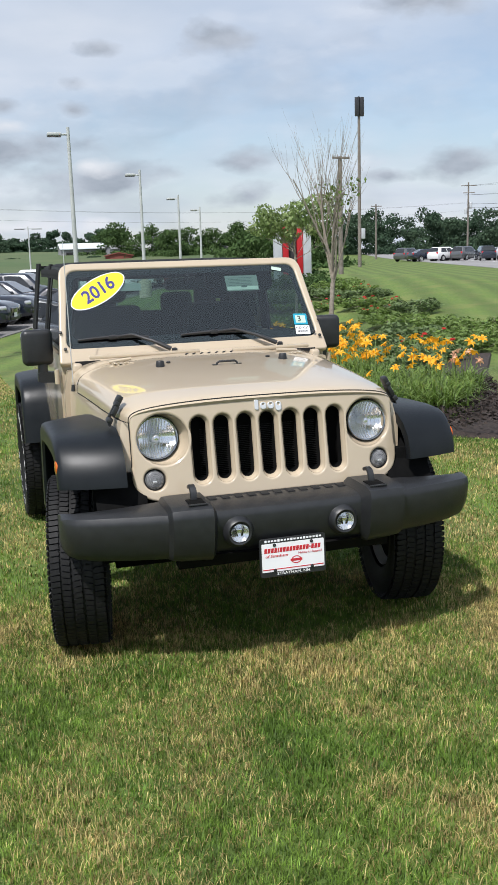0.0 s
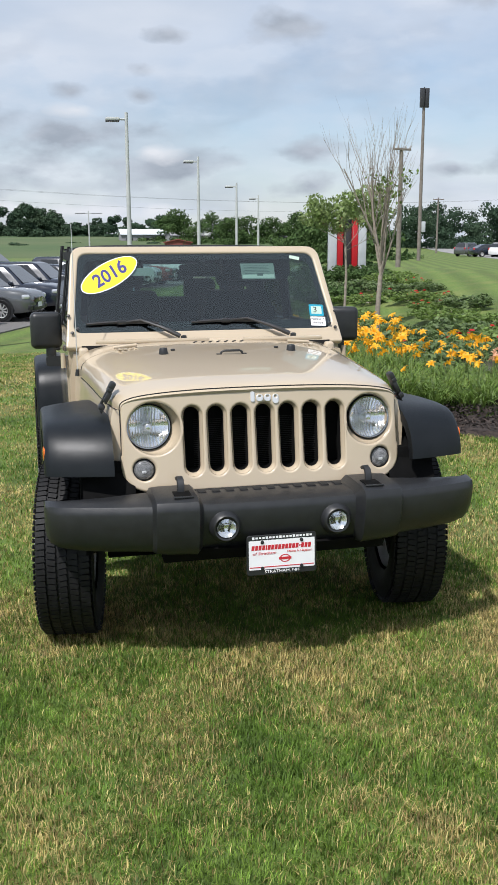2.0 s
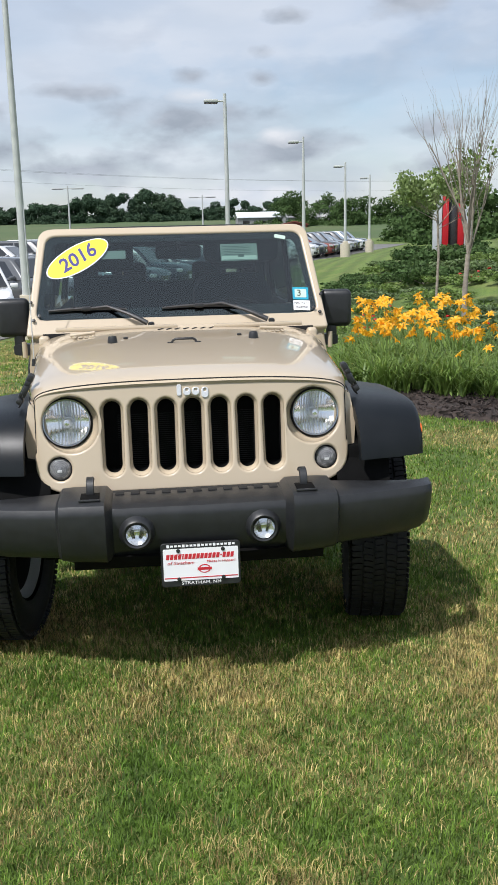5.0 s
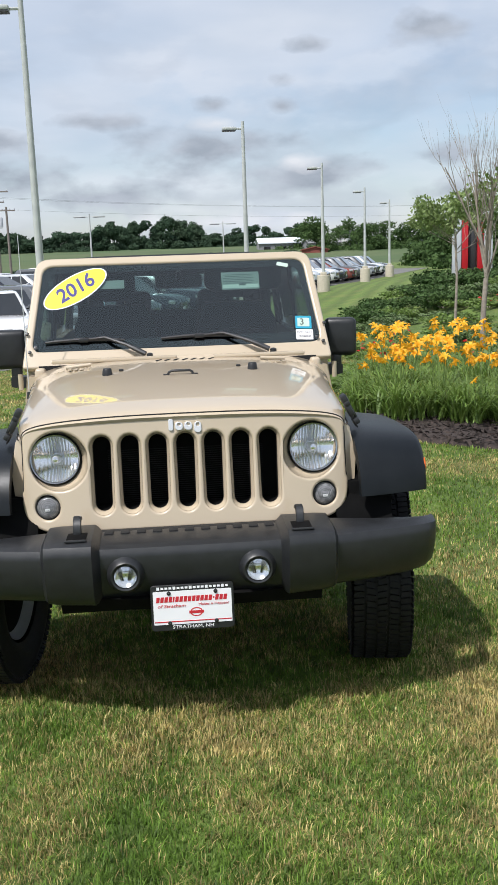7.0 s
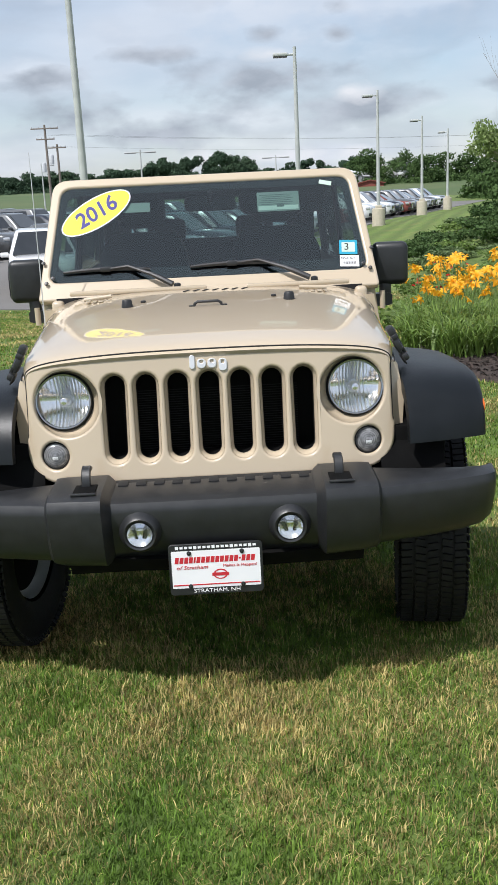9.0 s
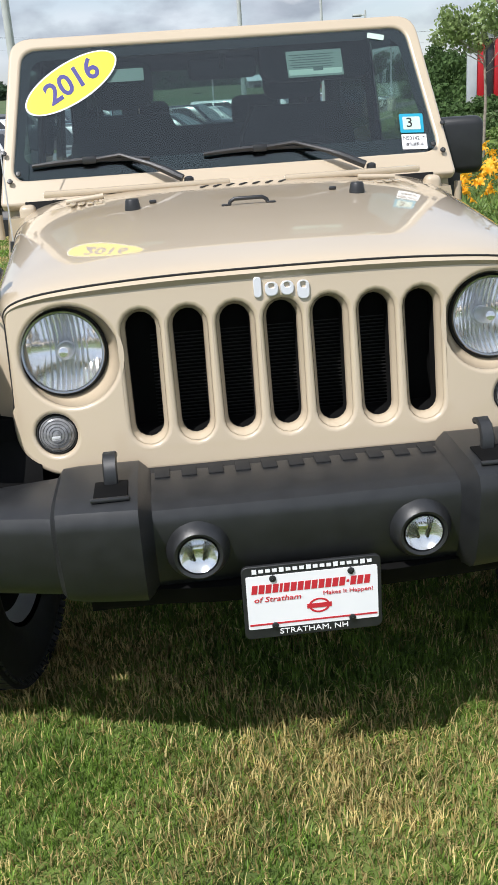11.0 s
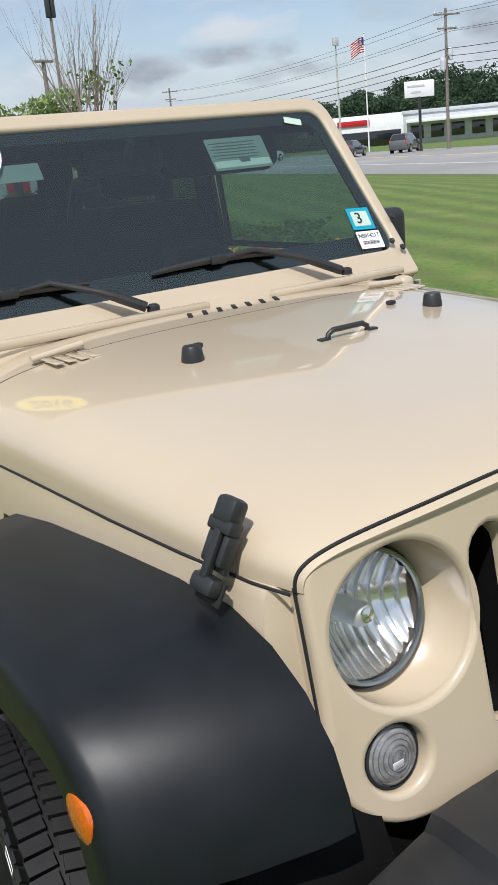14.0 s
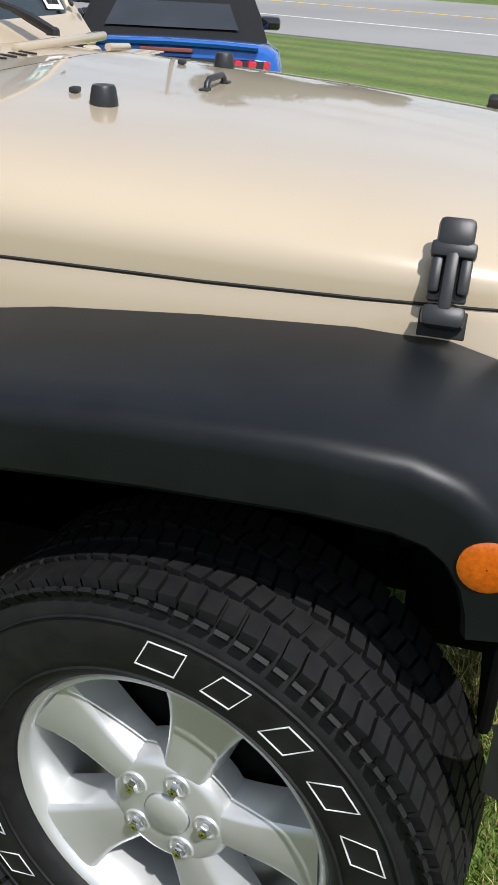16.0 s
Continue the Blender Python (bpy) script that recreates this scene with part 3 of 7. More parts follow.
# grille: a plate with seven slots, two lamp openings and two signal openings, leaning back
LEAN = math.atan(0.18)
GRILLE = Matrix.Translation((0, -0.0893, 0.80)) @ Matrix.Rotation(math.pi / 2 - LEAN, 4, "X")


def grille_outline():
    pts = []
    for k in range(0, 41):
        a = math.pi * k / 40
        c, s = math.cos(a), math.sin(a)
        pts.append((0.617 * math.copysign(abs(c) ** (2 / 3.15), c), 0.278 + 0.076 * abs(s) ** (2 / 3.15)))
    left = [(-0.617, 0.20), (-0.619, 0.085), (-0.626, 0.075), (-0.624, 0.03)]
    for k in range(0, 9):
        a = radians(180 + 8 + 82 * k / 8)
        left.append((-0.505 + 0.118 * math.cos(a), 0.03 + 0.104 * math.sin(a)))
    return pts + left + [(-x, y) for x, y in reversed(left)]


def slot_outline(cx, g=0.0):
    """One slot; g widens it all round."""
    top, bot, wt, wb = 0.284 + g * 0.6, 0.000 - g * 1.6, 0.0345 + g, 0.0325 + g
    pts = []
    for k in range(9):
        a = math.pi * k / 8
        pts.append((cx + wt * math.cos(a), top - wt + wt * math.sin(a)))
    for k in range(9):
        a = math.pi + math.pi * k / 8
        pts.append((cx + wb * math.cos(a), bot + wb + wb * math.sin(a)))
    return pts


SLOTS = [-0.318 + 0.106 * i for i in range(7)]
holes = [slot_outline(x, 0.009) for x in SLOTS] + [circle(0.112, 48, s * 0.481, 0.196) for s in (-1, 1)] + [circle(0.0475, 28, s * 0.529, 0.022) for s in (-1, 1)]
me = plate([grille_outline()] + holes, 0.010, 0.010, GRILLE, SAND, "grille", 60, 4)
bm = bmesh.new()
bm.from_mesh(me)
for k in range(9):   # cuts that let the panel bow smoothly
    for s in (-1, 1):
        bmesh.ops.bisect_plane(bm, geom=bm.verts[:] + bm.edges[:] + bm.faces[:], plane_co=(s * (0.37 + 0.030 * k), 0, 0), plane_no=(1, 0, 0))
for v in bm.verts:
    v.co.y += bow(v.co.x)
bm.to_mesh(me)
bm.free()
grille = part("grille", me, None, wagon, "sand grille panel with seven upright slots")
for x in SLOTS:   # the walls of each slot run back to a throat with shade as its colour
    bm = loft([[GRILLE @ Vector((p, q, d)) for p, q in slot_outline(x, g)] for d, g in ((0.012, 0.0088), (0.006, 0.006), (0.0, 0.002), (-0.006, 0.0002), (-0.014, -0.0005))], caps=False)
    part("slot_frame", bm, SAND, grille)
    part("slot_throat", loft([[GRILLE @ Vector((p, q, d)) for p, q in slot_outline(x, 0.0)] for d in (-0.0145, -0.06)], caps=False), SHADE_BLACK, grille)
# near-black sheet behind the slots, painting the shade of the space there
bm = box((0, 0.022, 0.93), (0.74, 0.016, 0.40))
part("backing", bm, SHADE_BLACK, grille)
for i in range(26):   # radiator fins behind the slots
    bm = box((0, 0.010, 0.80 + 0.0085 * i), (0.60, 0.004, 0.0022))
    part("radiator_fin", bm, SEAM, grille)
# return of the grille panel towards the fender
bm = bmesh.new()
o = grille_outline()
add_loft(bm, [[GRILLE @ Vector((x * f, 0.1 + (y - 0.1) * f, z)) for x, y in o] for z, f in ((0.0, 0.999), (-0.05, 0.996), (-0.10, 0.985))], caps=False)
for v in bm.verts:
    v.co.y += bow(v.co.x)
part("grille_side", bm, SAND, grille)

# badge: plain raised shapes where the maker's name stands
badge = None
for k, (x, w, h, dz) in enumerate(((-0.052, 0.018, 0.046, 0.0), (-0.021, 0.030, 0.032, -0.006), (0.014, 0.030, 0.032, -0.006), (0.050, 0.028, 0.042, -0.012))):
    ring = [rounded(w, h, min(w, h) * 0.42, 5, x, 0.316 + dz)]
    if k:
        ring.append(rounded(w * 0.42, h * 0.3, min(w, h) * 0.12, 4, x, 0.319 + dz * 0.4))
    me = plate(ring, 0.002, 0.002, GRILLE @ Matrix.Translation((0, 0, 0.022)), SILVER, "badge", 40)
    part("badge", me, None, grille, "raised silver badge shape")


def headlight(s):
    c = GRILLE @ Matrix.Translation((s * 0.499, 0.205, -0.056)) @ Matrix.Diagonal((0.90, 0.90, 0.95, 1))
    hl = part("headlight", lathe([(0.097, 0.012), (0.099, 0.017), (0.1035, 0.018), (0.106, 0.012), (0.105, -0.02), (0.097, -0.02)], c, 56), RING, wagon, "round headlight with clear fluted lens in a chrome ring")
    rings = []
    for f, dep in ((1.0, 0.076), (0.95, 0.066), (0.85, 0.050), (0.65, 0.030), (0.4, 0.014), (0.15, 0.004), (0.0, -0.012)):   # scooped recess, off centre towards the slots
        ring = [c @ Vector((-s * 0.020 * f + lerp(0.109, 0.1265, f) * math.cos(a), -0.010 * f + lerp(0.109, 0.1265, f) * math.sin(a), dep)) for a in (2 * math.pi * k / 56 for k in range(56))]
        rings.append([p + Vector((0, bow(p.x) * f, 0)) for p in ring])
    part("lamp_recess", loft(rings, caps=False), SAND, hl, "sand-painted recess round the lamp", 60)
    part("gasket", lathe([(0.106, 0.006), (0.1105, 0.006), (0.112, -0.012)], c, 48), SEAM, hl)
    cols, strip_w = [], 0.0152   # bowl pressed in upright scallops
    for k in range(13):
        xc = (k - 6) * strip_w
        for q in (-1.0, -0.6, -0.2, 0.2, 0.6, 1.0):
            x = max(-0.0975, min(0.0975, xc + q * strip_w * 0.4995))
            reach, col = math.sqrt(max(0.0, 0.098 ** 2 - x * x)), []
            for e in range(19):
                y = reach * math.sin(math.pi * (e / 18 - 0.5))
                bulge = 0.0016 * (1 - q * q) * (1.0 if abs(y) > 0.024 else 0.35) + (0.003 if y > 0.034 else 0.0)
                col.append(c @ Vector((x, y, -0.072 + 7.4 * (xc * xc * 0.7 + x * x * 0.3 + y * y) + bulge)))
            cols.append(col)
    part("reflector", loft(cols, closed=False), REFLECTOR, hl, "chrome fluted reflector bowl", 24)
    part("socket", lathe([(0.026, -0.066), (0.001, -0.066)], c, 20), ALLOY, hl)
    part("bulb_shield", lathe([(0.021, -0.066), (0.021, -0.012), (0.018, -0.003), (0.010, 0.003), (0.001, 0.005)], c, 20), ALLOY, hl)
    part("bulb_cap", lathe([(0.012, 0.003), (0.012, 0.006), (0.001, 0.008)], c, 16), CHROME, hl)
    part("lens", lathe([(0.0985, 0.012), (0.085, 0.019), (0.06, 0.026), (0.03, 0.030), (0.001, 0.031)], c, 40), LENS, hl, "clear glass lens").visible_shadow = False
    c2 = Matrix.Translation((0, bow(0.531), 0)) @ GRILLE @ Matrix.Translation((s * 0.529, 0.022, -0.002)) @ Matrix.Diagonal((0.88, 0.88, 1, 1))
    sg = part("turn_signal", lathe([(0.0475, -0.012), (0.0475, 0.006), (0.040, 0.013), (0.02, 0.018), (0.001, 0.019)], c2, 32), SMOKED, wagon, "round smoked turn signal lens")
    for r in (0.012, 0.02, 0.028, 0.036, 0.043):
        zz = curve_at([(0.001, 0.019), (0.02, 0.018), (0.04, 0.013), (0.0475, 0.006)], r) - 0.0004
        part("lens_ring", lathe([(r - 0.0011, zz), (r, zz + 0.0018), (r + 0.0011, zz)], c2, 28), RING_DARK, sg)
    part("bulb", box(c2 @ Vector((0.002 * s, -0.010, 0.0175)), (0.020, 0.004, 0.011), 0.002), SILVER, sg)
    part("gasket", lathe([(0.053, 0.006), (0.050, 0.009), (0.0475, 0.006), (0.0475, -0.02)], c2, 32), SEAM, sg)


headlight(-1)
headlight(1)

# front bumper: a moulded beam with two raised shoulders and swept-back ends
BUMPER = [  # x, front face y, top z, bottom z, rounding of the upper edge
    (0.0, -0.352, 0.738, 0.52, 0.028), (0.325, -0.348, 0.738, 0.52, 0.028), (0.336, -0.366, 0.754, 0.52, 0.032),
    (0.350, -0.398, 0.768, 0.52, 0.034), (0.48, -0.388, 0.768, 0.525, 0.034), (0.518, -0.380, 0.765, 0.53, 0.034),
    (0.532, -0.350, 0.744, 0.53, 0.030), (0.70, -0.310, 0.742, 0.53, 0.030), (0.82, -0.272, 0.739, 0.532, 0.030),
    (0.895, -0.236, 0.735, 0.538, 0.030), (0.930, -0.204, 0.730, 0.550, 0.026), (0.946, -0.166, 0.722, 0.568, 0.020), (0.951, -0.126, 0.708, 0.59, 0.012)]


def bumper_ring(x, y, zt, zb, rd):
    back = -0.135 if abs(x) < 0.55 else max(-0.165, y + 0.085)
    pts = [(back, zt - 0.02), (back + 0.004, zt - 0.006), (back - 0.02, zt), (y + rd * 1.9, zt - 0.002), (y + rd * 1.1, zt - 0.007), (y + rd * 0.45, zt - rd * 0.42), (y + 0.005, zt - rd * 0.95), (y, zt - rd * 1.5),
           (y + 0.010, lerp(zt, zb, 0.6)), (y + 0.024, zb + 0.04), (y + 0.042, zb + 0.012), (y + 0.062, zb), (max(back, y + 0.07), zb + 0.01)]
    return [Vector((x, a, b)) for a, b in pts]


rows = [(-x, *r) for x, *r in reversed(BUMPER[1:])] + BUMPER
bumper = part("front_bumper", loft([bumper_ring(*r) for r in rows]), BLACK_PLASTIC, wagon, "textured black plastic front bumper", 34)
bm = loft([[Vector((x, y, z)) for y, z in ((-0.30, 0.54), (-0.345 + 0.2 * abs(x) ** 2, 0.535), (-0.32 + 0.2 * abs(x) ** 2, 0.485), (-0.27, 0.47), (-0.2, 0.48))] for x in (-0.48, -0.44, -0.2, 0, 0.2, 0.44, 0.48)])
part("air_dam", bm, SHADE_BLACK, bumper)
def strap(pts, width, thick):
    """A flat bar swept along points in the yz plane at one x."""
    rings = []
    for i, p in enumerate(pts):
        a, b = Vector(pts[max(0, i - 1)]), Vector(pts[min(len(pts) - 1, i + 1)])
        d = (b - a).normalized()
        nrm = Vector((0, -d.z, d.y)) * thick / 2
        p, wx = Vector(p), Vector((width / 2, 0, 0))
        rings.append([p - wx * 0.8 - nrm, p + wx * 0.8 - nrm, p + wx - nrm * 0.4, p + wx + nrm * 0.4, p + wx * 0.8 + nrm, p - wx * 0.8 + nrm, p - wx + nrm * 0.4, p - wx - nrm * 0.4])
    return loft(rings)


for s in (-1, 1):
    fm = Matrix.Translation((s * 0.237, -0.355, 0.633)) @ Matrix.Rotation(math.pi / 2, 4, "X") @ Matrix.Diagonal((0.80, 0.80, 0.9, 1))
    fog = part("fog_lamp", lathe([(0.084, -0.008), (0.077, 0.006), (0.069, 0.020), (0.063, 0.025), (0.055, 0.022), (0.0505, 0.006), (0.0495, -0.01)], fm, 36), BLACK_PLASTIC, bumper, "round fog lamp in a black surround")
    part("reflector", lathe([(0.0498, 0.022), (0.044, 0.016), (0.034, 0.0085), (0.02, 0.003), (0.001, 0.001)], fm, 28), REFLECTOR, fog, "", 60)
    part("lens", lathe([(0.0498, 0.023), (0.04, 0.027), (0.02, 0.030), (0.001, 0.031)], fm, 28), LENS, fog).visible_shadow = False
    for dx in (-1, 1):
        part("bulb_shield", box(fm @ Vector((dx * 0.016, -0.002, 0.010)), (0.007, 0.010, 0.030), 0.003, Matrix.Rotation(dx * 0.25, 4, "Y")), GLOSS_BLACK, fog)
    part("bulb_bar", box(fm @ Vector((0, 0.012, 0.010)), (0.022, 0.008, 0.012), 0.003), CHROME, fog)
    # tow hook in its pocket; a near-black plate paints the hole's shade
    part("hook_pocket", box((s * 0.405, -0.300, 0.7685), (0.070, 0.085, 0.005), 0.002), SHADE_BLACK, bumper)
    part("pocket_lip", box((s * 0.405, -0.349, 0.7675), (0.080, 0.012, 0.008), 0.003), BLACK_PLASTIC, bumper)
    hook = strap([(s * 0.405, -0.262, 0.70), (s * 0.405, -0.272, 0.77), (s * 0.405, -0.268, 0.796), (s * 0.405, -0.254, 0.814), (s * 0.405, -0.232, 0.820), (s * 0.405, -0.212, 0.812)], 0.030, 0.015)
    part("tow_hook", hook, BLACK_PLASTIC, bumper, "black steel tow hook")
part("step_pad", box((0, -0.14, 0.722), (0.80, 0.09, 0.030), 0.006), SEAM, bumper)
for k in range(13):
    part("pad_rib", box((-0.36 + 0.06 * k, -0.165, 0.739), (0.034, 0.05, 0.005), 0.002), SEAM, bumper)

# dealer plate under the bumper: a white card in a black frame
PL = Matrix.Translation((-0.004, -0.368, 0.506)) @ Matrix.Rotation(math.pi / 2 - 0.05, 4, "X") @ Matrix.Diagonal((0.95, 0.95, 1, 1))
lp = part("dealer_plate", plate([rounded(0.314, 0.178, 0.014)], 0.003, 0.002, PL, BLACK_PLASTIC, "dealer_plate"), None, bumper, "white dealer plate with red writing in a black frame")
part("card", plate([rounded(0.296, 0.130, 0.004, 6, 0, 0.001)], 0.0008, 0, PL @ Matrix.Translation((0, 0, 0.006)), WHITE_PAPER, "card", 0), None, lp)


def bar(parent, x, y, w, h, mat, m, lift, name="print", shear=0.0):
    pts = [(x - w / 2 - shear * h / 2, y - h / 2), (x + w / 2 - shear * h / 2, y - h / 2), (x + w / 2 + shear * h / 2, y + h / 2), (x - w / 2 + shear * h / 2, y + h / 2)]
    return part(name, plate([pts], 0.0004, 0, m @ Matrix.Translation((0, 0, lift)), mat, name, 0), None, parent)


x = -0.136
for k in range(18):   # the dealer's address in red, as plain bars
    w = 0.0125 if k not in (4, 14) else 0.006
    bar(lp, x + w / 2, 0.034, w, 0.021 if k not in (14,) else 0.006, RED_INK, PL, 0.0072, shear=0.15)
    x += w + 0.0032
part("lettering", lettering("of Stratham", 0.018, PL @ Matrix.Translation((-0.080, 0.008, 0.0072)), RED_INK, shear=0.2, width=0.105), None, lp)
part("lettering", lettering("Makes It Happen!", 0.014, PL @ Matrix.Translation((0.080, 0.010, 0.0072)), RED_INK, width=0.112), None, lp)
part("print", plate([circle(0.021, 24, 0.012, -0.022), circle(0.0165, 24, 0.012, -0.022)], 0.0004, 0, PL @ Matrix.Translation((0, 0, 0.0072)) @ Matrix.Diagonal((1.15, 0.85, 1, 1)), RED_INK, "print", 0), None, lp)
bar(lp, 0.0138, -0.0188, 0.056, 0.011, RED_INK, PL, 0.0074)
bar(lp, 0, -0.053, 0.290, 0.004, RED_INK, PL, 0.0072)
for k in range(18):
    bar(lp, -0.128 + 0.0152 * k, 0.0775, 0.0105, 0.011 if k % 4 == 0 else 0.008, WHITE_PAPER, PL, 0.0062)
part("lettering", lettering("STRATHAM, NH", 0.018, PL @ Matrix.Translation((0, -0.0755, 0.0058)), WHITE_PAPER, width=0.155), None, lp)
for sx in (-0.088, 0.088):
    for sy in (0.058, -0.058):
        part("screw", lathe([(0.0085, 0.005), (0.0075, 0.010), (0.003, 0.011), (0.001, 0.0112)], PL @ Matrix.Translation((sx, sy, 0)), 12), BLACK_PLASTIC, lp)

# fenders and flares
FLARE = [  # y and z along the upper line of the flare
    (-0.150, 0.820), (-0.142, 0.865), (-0.118, 0.922), (-0.070, 0.975), (-0.005, 1.012), (0.08, 1.033), (0.2, 1.039), (0.4, 1.033), (0.6, 1.020), (0.74, 1.002),
    (0.80, 0.975), (0.845, 0.92), (0.875, 0.84), (0.90, 0.74), (0.925, 0.62), (0.94, 0.53)]


def flare(s, rows, sweep=0.0, name="fender_flare"):
    rings = []
    for k, (y, z) in enumerate(rows):
        a, b = rows[max(0, k - 1)], rows[min(len(rows) - 1, k + 1)]
        d = Vector((b[0] - a[0], b[1] - a[1])).normalized()
        nrm = Vector((-d.y, d.x))   # outward across the rim
        ring = []
        for x, off in ((0.66, 0.0), (0.70, -0.001), (0.80, -0.010), (0.88, -0.020), (0.918, -0.027), (0.932, -0.033), (0.939, -0.043), (0.942, -0.058), (0.940, -0.115), (0.928, -0.126), (0.90, -0.118), (0.86, -0.07), (0.76, -0.05), (0.66, -0.045)):
            if off < -0.05:   # the lip is shallow along the front edge
                off = lerp(off, -0.05 + (off + 0.05) * 0.85, smooth_step(0.10, -0.10, y) if sweep else 0.0)
            p = Vector((y, z)) + nrm * off
            back = sweep * max(0.0, (x - 0.66) / 0.27) ** 1.5 * smooth_step(0.16, -0.15, y)
            ring.append(Vector((s * x, p.x + back, p.y)))
        rings.append(ring)
    return part(name, loft(rings), FLARE_PLASTIC, wagon, "satin black plastic fender flare", 42)


for s in (-1, 1):
    fl = flare(s, FLARE, 0.052)
    am = Matrix.Translation((s * 0.9415, 0.001, 0.898)) @ Matrix.Rotation(-s * radians(2), 4, "Z") @ Matrix.Rotation(s * math.pi / 2, 4, "Y") @ Matrix.Rotation(0.15, 4, "Z")
    part("side_marker", lathe([(0.036, -0.012), (0.036, 0.001), (0.030, 0.004), (0.015, 0.006), (0.001, 0.0065)], am @ Matrix.Diagonal((0.86, 0.86, 0.7, 1)), 28), AMBER, fl, "amber side marker lens")
    # sand fender strip between the hood and the flare
    rows = []
    for y in (0.012, 0.022, 0.05, 0.11, 0.16, 0.2, 0.4, 0.6, 0.8, 0.95, 1.15):
        h, sd = curve_at(HOOD_HALF, y if y > 0.015 else -0.05), curve_at(HOOD_SIDE, y)
        zb = 0.815 if y < 0.13 else 0.985 if y < 0.94 else 0.62
        tilt = 0.18 * smooth_step(0.2, -0.02, y)   # the front edge leans with the grille
        wd = 0.003 if y < 0.015 else max(0.012, 0.668 - h)
        rows.append([Vector((s * x, y + tilt * (z - 1.06), z)) for x, z in ((h - 0.03, sd - 0.002), (h + 0.002, sd - 0.008), (lerp(h, h + wd, 0.35), sd - 0.020), (h + wd, lerp(sd, zb, 0.5)), (h + wd - (0.012 if y < 0.13 else 0), zb), (h - 0.06, zb))])
    part("fender", loft(rows), SAND, wagon, "sand-painted fender panel", 40)
    part("seam", tube([(s * (curve_at(HOOD_HALF, y) + 0.001), y, curve_at(HOOD_SIDE, y) - 0.005) for y in (-0.012, 0.05, 0.2, 0.4, 0.6, 0.8, 0.96)], 0.0023, 6), SEAM, hood)
    part("fender_seam", tube([(s * (0.6195 if z > 0.885 else 0.6215), -0.0893 + 0.18 * (z - 0.80) + 0.034, z) for z in (0.80, 0.85, 0.88, 0.90, 0.95, 1.0, 1.05, 1.078)], 0.0026, 6), SEAM, wagon)
    # splash panel coloured near black for the shade under the flare
    part("splash_panel", box((s * 0.685, -0.045, 0.70), (0.23, 0.02, 0.32), 0.01), SHADE_BLACK, wagon)
    # wheel well, its shade put into the near-black colour
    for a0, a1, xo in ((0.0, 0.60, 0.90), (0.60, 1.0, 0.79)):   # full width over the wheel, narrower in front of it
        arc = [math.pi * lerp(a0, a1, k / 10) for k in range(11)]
        part("wheel_well", loft([[Vector((s * x, AXLE_F + 0.50 * math.cos(a), HUB_Z + dz + 0.50 * math.sin(a))) for a in arc] for x, dz in ((0.57, 0.145), (xo, 0.122))], closed=False), SHADE_BLACK, wagon)
    part("well_wall", box((s * 0.57, 0.53, 0.72), (0.02, 0.80, 0.62)), SHADE_BLACK, wagon)
    part("lamp_back", box((s * 0.50, 0.10, 0.90), (0.22, 0.02, 0.42)), SHADE_BLACK, wagon)


